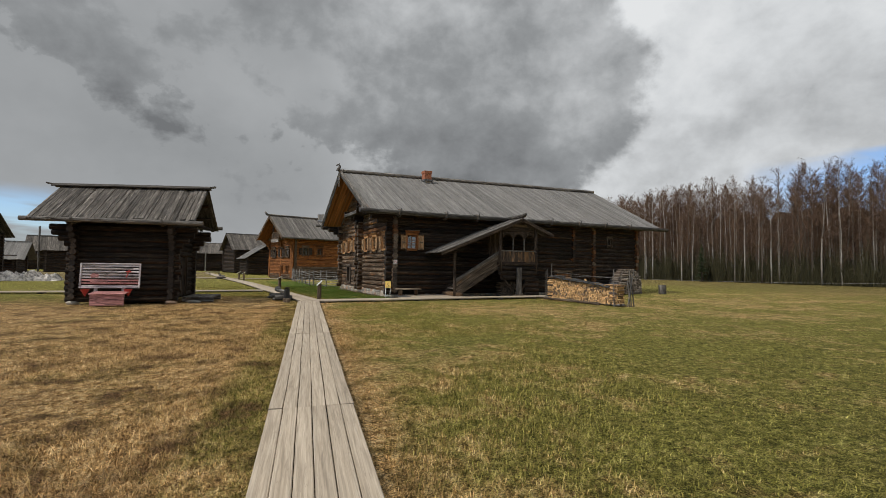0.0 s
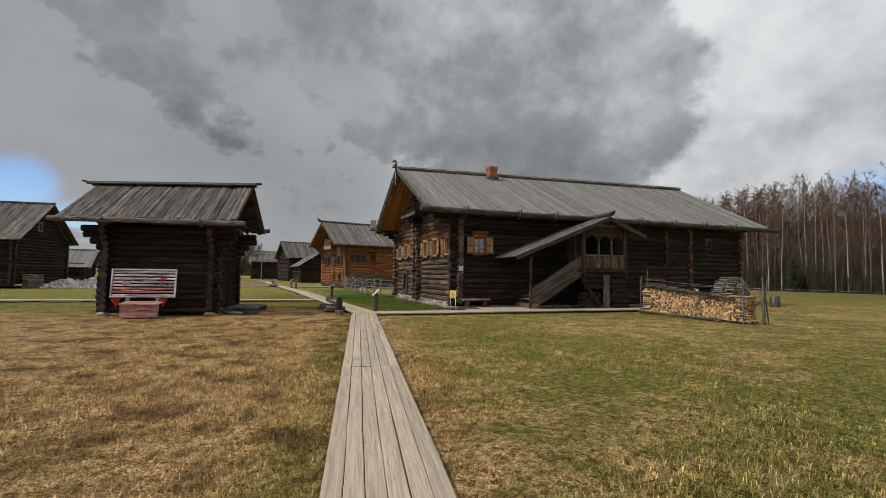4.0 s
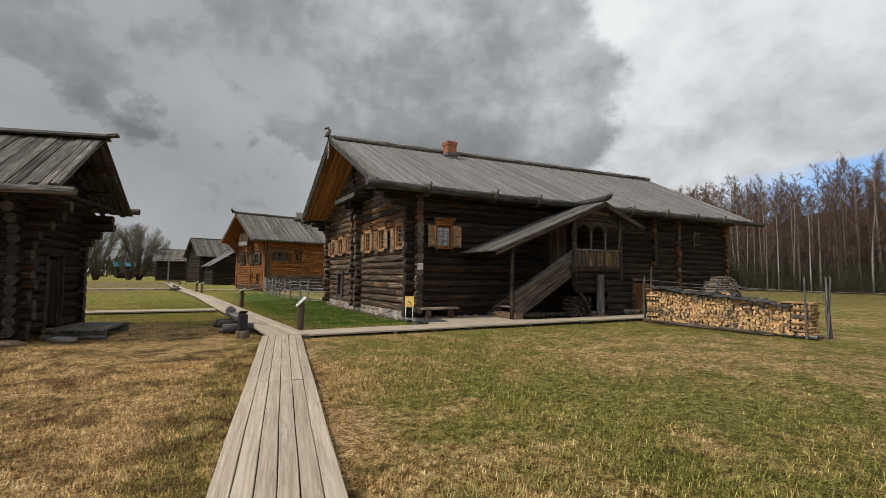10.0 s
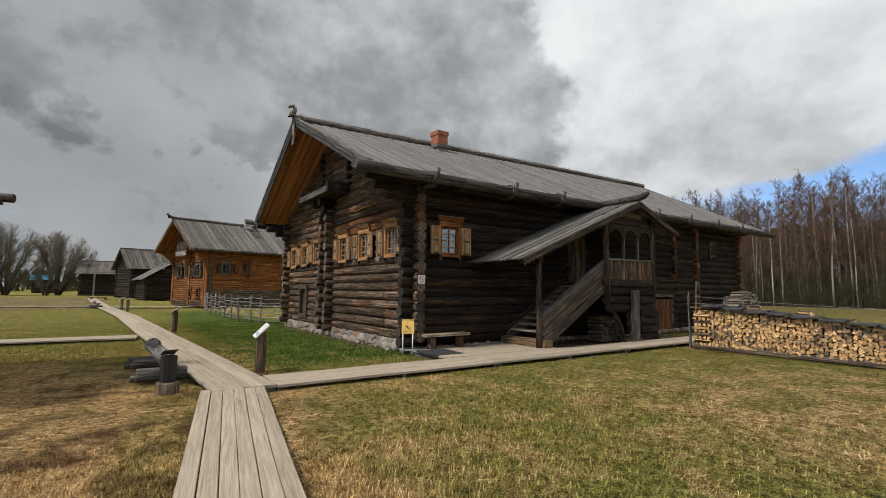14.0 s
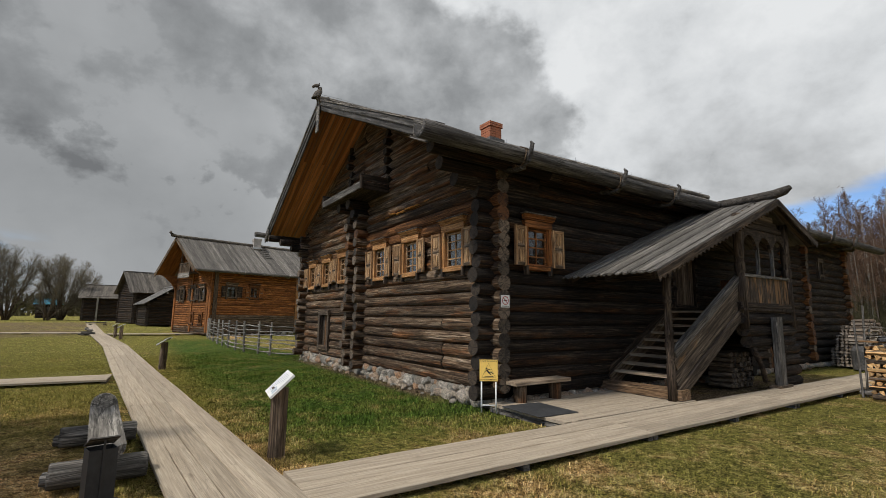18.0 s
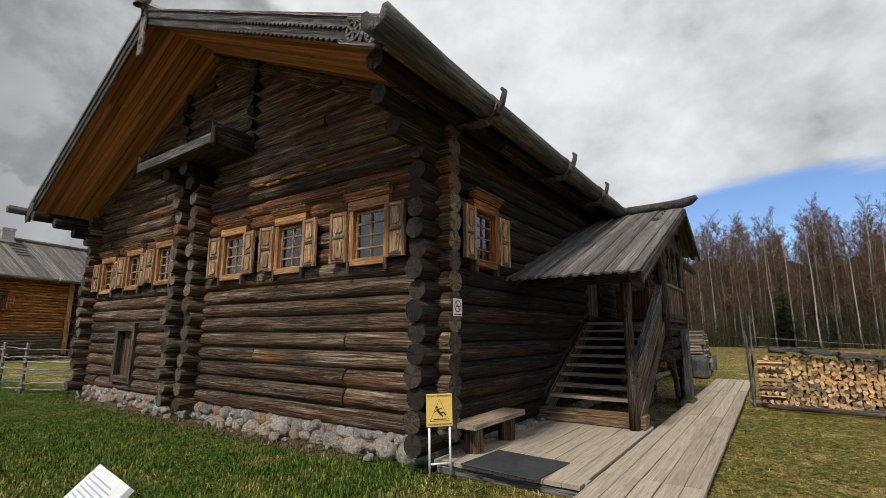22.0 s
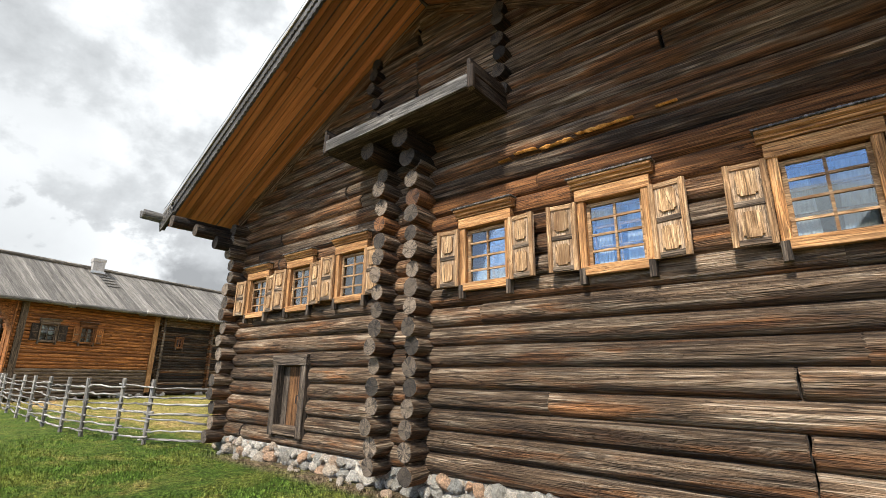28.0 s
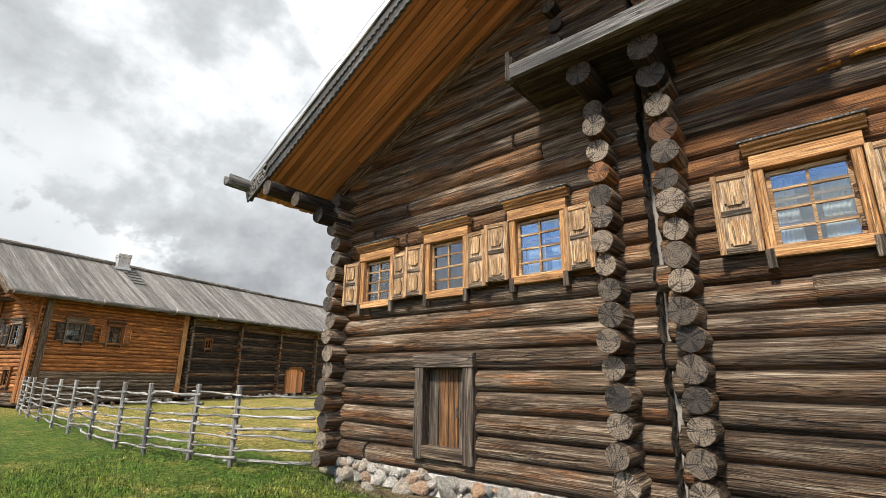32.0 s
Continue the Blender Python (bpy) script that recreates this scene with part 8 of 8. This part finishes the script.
def forest():
    rf = random.Random(77)
    kinds = [birch_parts(k * 13 + 5, 12.0, 0.2 + 0.07 * k, 42 + 3 * (k % 3)) for k in range(7)]

    def edge(y):
        return 61.0 + 2.5 * math.sin(y * 0.07) + (0.10 * max(0, y - 30))
    front = []
    y = -34.0
    while y < 112:
        front.append((edge(y) + rf.uniform(-0.8, 1.6), y + rf.uniform(-0.5, 0.5)))
        y += rf.uniform(0.65, 1.15)
    for x, y in front:
        k = rf.randrange(7)
        s = rf.uniform(0.80, 1.20)
        t = thing("birch_tree", (x, y, -0.05), "bare slender birch at the forest edge", "tree", "birches of the forest edge")
        m = Matrix.Translation((x, y, -0.05)) @ Matrix.Rotation(rf.uniform(0, 6.28), 4, "Z") @ Matrix.Diagonal((s, s, s, 1))
        put("trunk", kinds[k][0], t, m)
        put("crown", kinds[k][1], t, m)
    # the wood behind them, joined
    for nm, idx, mat in (("forest_trunks", 0, M_BIRCH), ("forest_crowns", 1, M_TWIG)):
        rb = random.Random(99)
        V, F, n = [], [], 0
        for i in range(900):
            y = rb.uniform(-46, 128)
            x = edge(y) + 1.0 + 12 * rb.random() ** 1.2
            k, s, a = rb.randrange(7), rb.uniform(0.92, 1.28), rb.uniform(0, 6.28)
            me = kinds[k][idx]
            co = np.empty(len(me.vertices) * 3)
            me.vertices.foreach_get("co", co)
            co = co.reshape(-1, 3) * s
            c, sn = math.cos(a), math.sin(a)
            V.append(np.stack((co[:, 0] * c - co[:, 1] * sn + x, co[:, 0] * sn + co[:, 1] * c + y, co[:, 2] - 0.05), 1))
            F.extend([tuple(v + n for v in p.vertices) for p in me.polygons])
            n += len(co)
        me = bpy.data.meshes.new(nm)
        me.from_pydata(np.concatenate(V).tolist(), [], F)
        me.materials.append(mat)
        o = new(nm, me)
        tagged(o, "dense leafless birch wood behind the meadow", "forest", kind="stuff")
    sp = [spruce_parts(3, 6.0), spruce_parts(8, 9.0)]
    for x, y, k, s in ((60.5, 42.5, 0, 0.9), (64.0, 62.5, 1, 1.05), (62, 17.5, 1, 0.9), (62.5, 2.0, 1, 0.95), (66.0, 68.0, 1, 0.9), (60.2, 14.0, 0, 0.6), (72.0, 17.0, 1, 1.4), (73.0, 12.0, 1, 1.45), (70, 7.5, 1, 1.35)):
        t = thing("spruce_tree", (x, y, -0.05), "young dark green spruce among bare birches", "tree", "spruces")
        m = Matrix.Translation((x, y, -0.05)) @ Matrix.Diagonal((s, s, s, 1))
        put("trunk", sp[k][0], t, m)
        put("crown", sp[k][1], t, m)
    # brushwood under the edge
    V, F = [], []
    for i in range(5200):
        y = rf.uniform(-46, 128)
        x = edge(y) - 0.6 + abs(rf.gauss(0, 3.5))
        h = rf.uniform(1.0, 3.8) + 4.5 * rf.random() ** 2.5
        for j in range(16):
            a = Vector((x + rf.uniform(-0.3, 0.3), y + rf.uniform(-0.3, 0.3), 0))
            b = a + Vector((rf.uniform(-0.8, 0.8), rf.uniform(-0.8, 0.8), h * rf.uniform(0.4, 1.0)))
            s = Vector((rf.uniform(-1, 1), rf.uniform(-1, 1), 0)) * 0.028
            k = len(V)
            V.extend((a - s, a + s, b))
            F.append((k, k + 1, k + 2))
            for q in range(3):
                c = a.lerp(b, rf.uniform(0.3, 0.95))
                e = c + Vector((rf.uniform(-0.5, 0.5), rf.uniform(-0.5, 0.5), rf.uniform(0.0, 0.7)))
                s2 = Vector((rf.uniform(-1, 1), rf.uniform(-1, 1), rf.uniform(-1, 1))) * 0.022
                k = len(V)
                V.extend((c - s2, c + s2, e))
                F.append((k, k + 1, k + 2))
    me = bpy.data.meshes.new("brushwood")
    me.from_pydata([tuple(v) for v in V], [], F)
    me.materials.append(M_BRUSH)
    tagged(new("brushwood", me), "tangled brown brushwood along the forest edge", "bush", kind="stuff")
    # thin saplings between the trees
    V, F = [], []
    for i in range(3600):
        y = rf.uniform(-46, 128)
        x = edge(y) - 0.3 + rf.uniform(0, 15)
        h = rf.uniform(3.5, 9.0)
        a = Vector((x, y, 0))
        b = a + Vector((rf.uniform(-0.5, 0.5), rf.uniform(-0.5, 0.5), h))
        w = rf.uniform(0.02, 0.045)
        k = len(V)
        V.extend((a + Vector((0, -w, 0)), a + Vector((0, w, 0)), b, a + Vector((w, 0, 0)), a + Vector((-w, 0, 0))))
        F.append((k, k + 1, k + 2))
        F.append((k + 3, k + 4, k + 2))
    me = bpy.data.meshes.new("saplings")
    me.from_pydata([tuple(v) for v in V], [], F)
    me.materials.append(M_SAPLING)
    tagged(new("saplings", me), "thin grey saplings standing among the birches", "tree", kind="stuff")
    # flat dark sheet with a ragged top: the wood's inner shade as colour
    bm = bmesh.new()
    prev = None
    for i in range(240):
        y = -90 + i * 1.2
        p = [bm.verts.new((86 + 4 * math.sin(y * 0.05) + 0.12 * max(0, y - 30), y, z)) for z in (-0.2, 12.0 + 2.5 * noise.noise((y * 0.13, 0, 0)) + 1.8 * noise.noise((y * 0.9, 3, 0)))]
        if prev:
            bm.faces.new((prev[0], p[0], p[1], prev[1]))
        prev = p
    tagged(part("backdrop_wood", bm, M_WOOD_SHADE, None), "flat dark sheet standing for the shaded depth of the wood", "forest", kind="structure")


forest()


def willow(x, y, H, seed, stems=7):
    rt = random.Random(seed)
    t = thing("willow_tree", (x, y, 0), "large bare many-stemmed willow", "tree", "willows on the green")
    bm = bmesh.new()
    vs, fs = [], []

    def strip(a, b, w):
        s = (b - a).cross(Vector((rt.uniform(-1, 1), rt.uniform(-1, 1), rt.uniform(-1, 1)))).normalized() * w
        k = len(vs)
        vs.extend((a - s, a + s, b))
        fs.append((k, k + 1, k + 2))
    hub = Vector((0, 0, 0.22 * H))

    def dome(p):
        """Pull a twig's tip back under the rounded outline of the crown."""
        q = Vector((p.x / 0.47, p.y / 0.47, (p.z - 0.48 * H) / 0.50)) / H
        f = q.length * rt.uniform(0.97, 1.06)
        if f <= 1:
            return p
        return Vector((p.x / f, p.y / f, 0.48 * H + (p.z - 0.48 * H) / f))
    for i in range(stems * 2):
        a = 6.283 * i / (stems * 2) + rt.uniform(-0.3, 0.3)
        sp = rt.uniform(0.04, 0.44)
        top = 0.84 * math.sqrt(max(0.2, 1 - (sp / 0.52) ** 2))
        pts = [Vector((0.3 * math.cos(a), 0.3 * math.sin(a), 0))]
        for j in range(1, 7):
            q = j / 6
            pts.append(Vector((math.cos(a) * (0.3 + H * sp * q), math.sin(a) * (0.3 + H * sp * q), H * top * q ** 0.85)) + Vector((rt.uniform(-0.2, 0.2), rt.uniform(-0.2, 0.2), 0)))
        tube(bm, pts, [0.15, 0.13, 0.10, 0.08, 0.055, 0.035, 0.015], 5)
        for j in range(80):
            q = rt.uniform(0.25, 1.0)
            k = min(5, int(q * 6))
            p = pts[k].lerp(pts[k + 1], q * 6 - k)
            d = (p - hub).normalized() + Vector((rt.uniform(-0.7, 0.7), rt.uniform(-0.7, 0.7), rt.uniform(-0.2, 0.7)))
            d.normalize()
            e = dome(p + d * H * rt.uniform(0.09, 0.22))
            strip(p, e, 0.024)
            for _ in range(12):
                c = p.lerp(e, rt.uniform(0.3, 1))
                e2 = c + (d + Vector((rt.uniform(-1, 1), rt.uniform(-1, 1), rt.uniform(-0.4, 0.9)))).normalized() * H * rt.uniform(0.04, 0.09)
                strip(c, dome(e2), 0.0135)
    put("trunk", mesh_of(bm, M_BARK, smooth=True), t, Matrix.Translation((x, y, -0.1)))
    me = bpy.data.meshes.new("crown")
    me.from_pydata([tuple(v) for v in vs], [], fs)
    me.materials.append(M_WILLOW)
    put("crown", me, t, Matrix.Translation((x, y, -0.1)))


willow(-18.6, 128.0, 14.6, 4, 7)
willow(-15.6, 129.0, 14.2, 9, 6)
willow(-7.9, 128.0, 13.0, 6, 9)
willow(-9.6, 126.0, 8.0, 8, 3)


def far_woods():
    rt = random.Random(55)
    V, F = [], []
    for i in range(900):
        x = rt.uniform(-190, 60)
        y = 235 + rt.uniform(0, 30) - 0.2 * abs(x)
        h = rt.uniform(4, 9.5) + 2.0 * noise.noise((x * 0.05, 0, 0))
        con = rt.random() < 0.3
        for j in range(10):
            z0 = h * j / 11
            w = (1.3 * (1 - j / 11) if con else 1.1 * math.sin(math.pi * (j + 1.5) / 13)) * rt.uniform(0.7, 1.2)
            a = rt.uniform(0, 3.14)
            dx, dy = math.cos(a) * w, math.sin(a) * w
            k = len(V)
            V.extend(((x - dx, y - dy, z0), (x + dx, y + dy, z0 + rt.uniform(-0.4, 0.4)), (x + rt.uniform(-0.4, 0.4), y, z0 + h * 0.22)))
            F.append((k, k + 1, k + 2))
    me = bpy.data.meshes.new("far_woods")
    me.from_pydata(V, [], F)
    me.materials.append(M_BRUSH)
    tagged(new("far_woods", me), "distant line of mixed bare and dark woods", "forest", kind="stuff")


far_woods()


# ---- grass ----
def grass():
    g = np.random.default_rng(4)
    N = 900000
    # denser near the line walked
    t = g.random(N)
    cy = -2 + 36 * t
    cx = 0.17 * cy
    cx = np.minimum(cx, 3.5)
    r = np.abs(g.normal(0, 1, N)) ** 1.25 * 3.6
    a = g.random(N) * 2 * np.pi
    x, y = cx + r * np.cos(a), cy + r * np.sin(a)
    # keep off the boards and the houses
    wl = 0.1719 * y + 0.08
    keep = ~((x > wl - 0.45) & (x < wl + 0.56) & (y < 20.6))
    bl = 3.55 - 0.0633 * (y - 20.2)
    keep &= ~((np.abs(x - bl) < 0.49) & (y > 20.0))
    keep &= ~((np.abs(y - 19.86) < 0.50) & (x > 3.6))
    keep &= ~((x > 7.7) & (y > 20.3) & (y < 33))
    keep &= ~((np.abs(y - 29.2 + 0.076 * x) < 0.55) & (x < 2.6))
    lx, ly = (x + 4.62) * 0.984 - (y - 21.21) * 0.18, (x + 4.62) * 0.18 + (y - 21.21) * 0.984
    keep &= ~((lx > -0.2) & (lx < 4.5) & (ly > -0.1) & (ly < 3.6))
    x, y = x[keep], y[keep]
    n = len(x)
    lush = ((x > 4.0) & (x < 8) & (y > 21.5)).astype(float)
    far = np.hypot(x - np.clip(0.16 * y, -0.5, 3.5), 0)
    L = g.gamma(3.0, 0.0092, n) * (1 - 0.45 * lush) * 0.85 + 0.014
    w = g.uniform(0.0011, 0.0025, n) * (1 + 0.10 * far)
    th = g.random(n) * 2 * np.pi
    w = w * (1 + 0.7 * lush)
    rise = np.where(lush > 0, g.uniform(0.15, 0.85, n), g.uniform(0.0, 0.55, n))
    west = (x < 0.17 * y - 0.9) & (y < 30)
    rise = np.where(west, rise * 0.35, rise)
    L = np.where(west, L * 1.25, L)
    curl = g.normal(0, 0.7, n)
    ux, uy = np.cos(th), np.sin(th)
    vx, vy = np.cos(th + curl), np.sin(th + curl)
    mx, my, mz = x + ux * L * 0.5, y + uy * L * 0.5, L * 0.5 * rise - 0.012
    tx, ty, tz = mx + vx * L * 0.5, my + vy * L * 0.5, np.maximum(mz + L * 0.5 * (rise - 0.45), 0.0)
    z0 = np.full(n, -0.04)
    co = np.empty((n, 5, 3))
    co[:, 0] = np.stack((x - uy * w, y + ux * w, z0), 1)
    co[:, 1] = np.stack((x + uy * w, y - ux * w, z0), 1)
    co[:, 2] = np.stack((mx + uy * w, my - ux * w, mz), 1)
    co[:, 3] = np.stack((mx - uy * w, my + ux * w, mz), 1)
    co[:, 4] = np.stack((tx, ty, tz), 1)
    me = bpy.data.meshes.new("grass")
    me.vertices.add(n * 5)
    me.vertices.foreach_set("co", co.reshape(-1))
    base = np.arange(n, dtype=np.int32)[:, None] * 5
    loops = (base + np.array([[0, 1, 2, 3, 3, 2, 4]], dtype=np.int32)).reshape(-1)
    me.loops.add(len(loops))
    me.loops.foreach_set("vertex_index", loops)
    me.polygons.add(n * 2)
    starts = (np.arange(n, dtype=np.int32)[:, None] * 7 + np.array([[0, 4]], dtype=np.int32)).reshape(-1)
    me.polygons.foreach_set("loop_start", starts)
    me.update(calc_edges=True)
    me.materials.append(M_BLADE)
    tagged(new("grass", me), "short trampled grass of straw and green blades", "grass", kind="stuff")


grass()
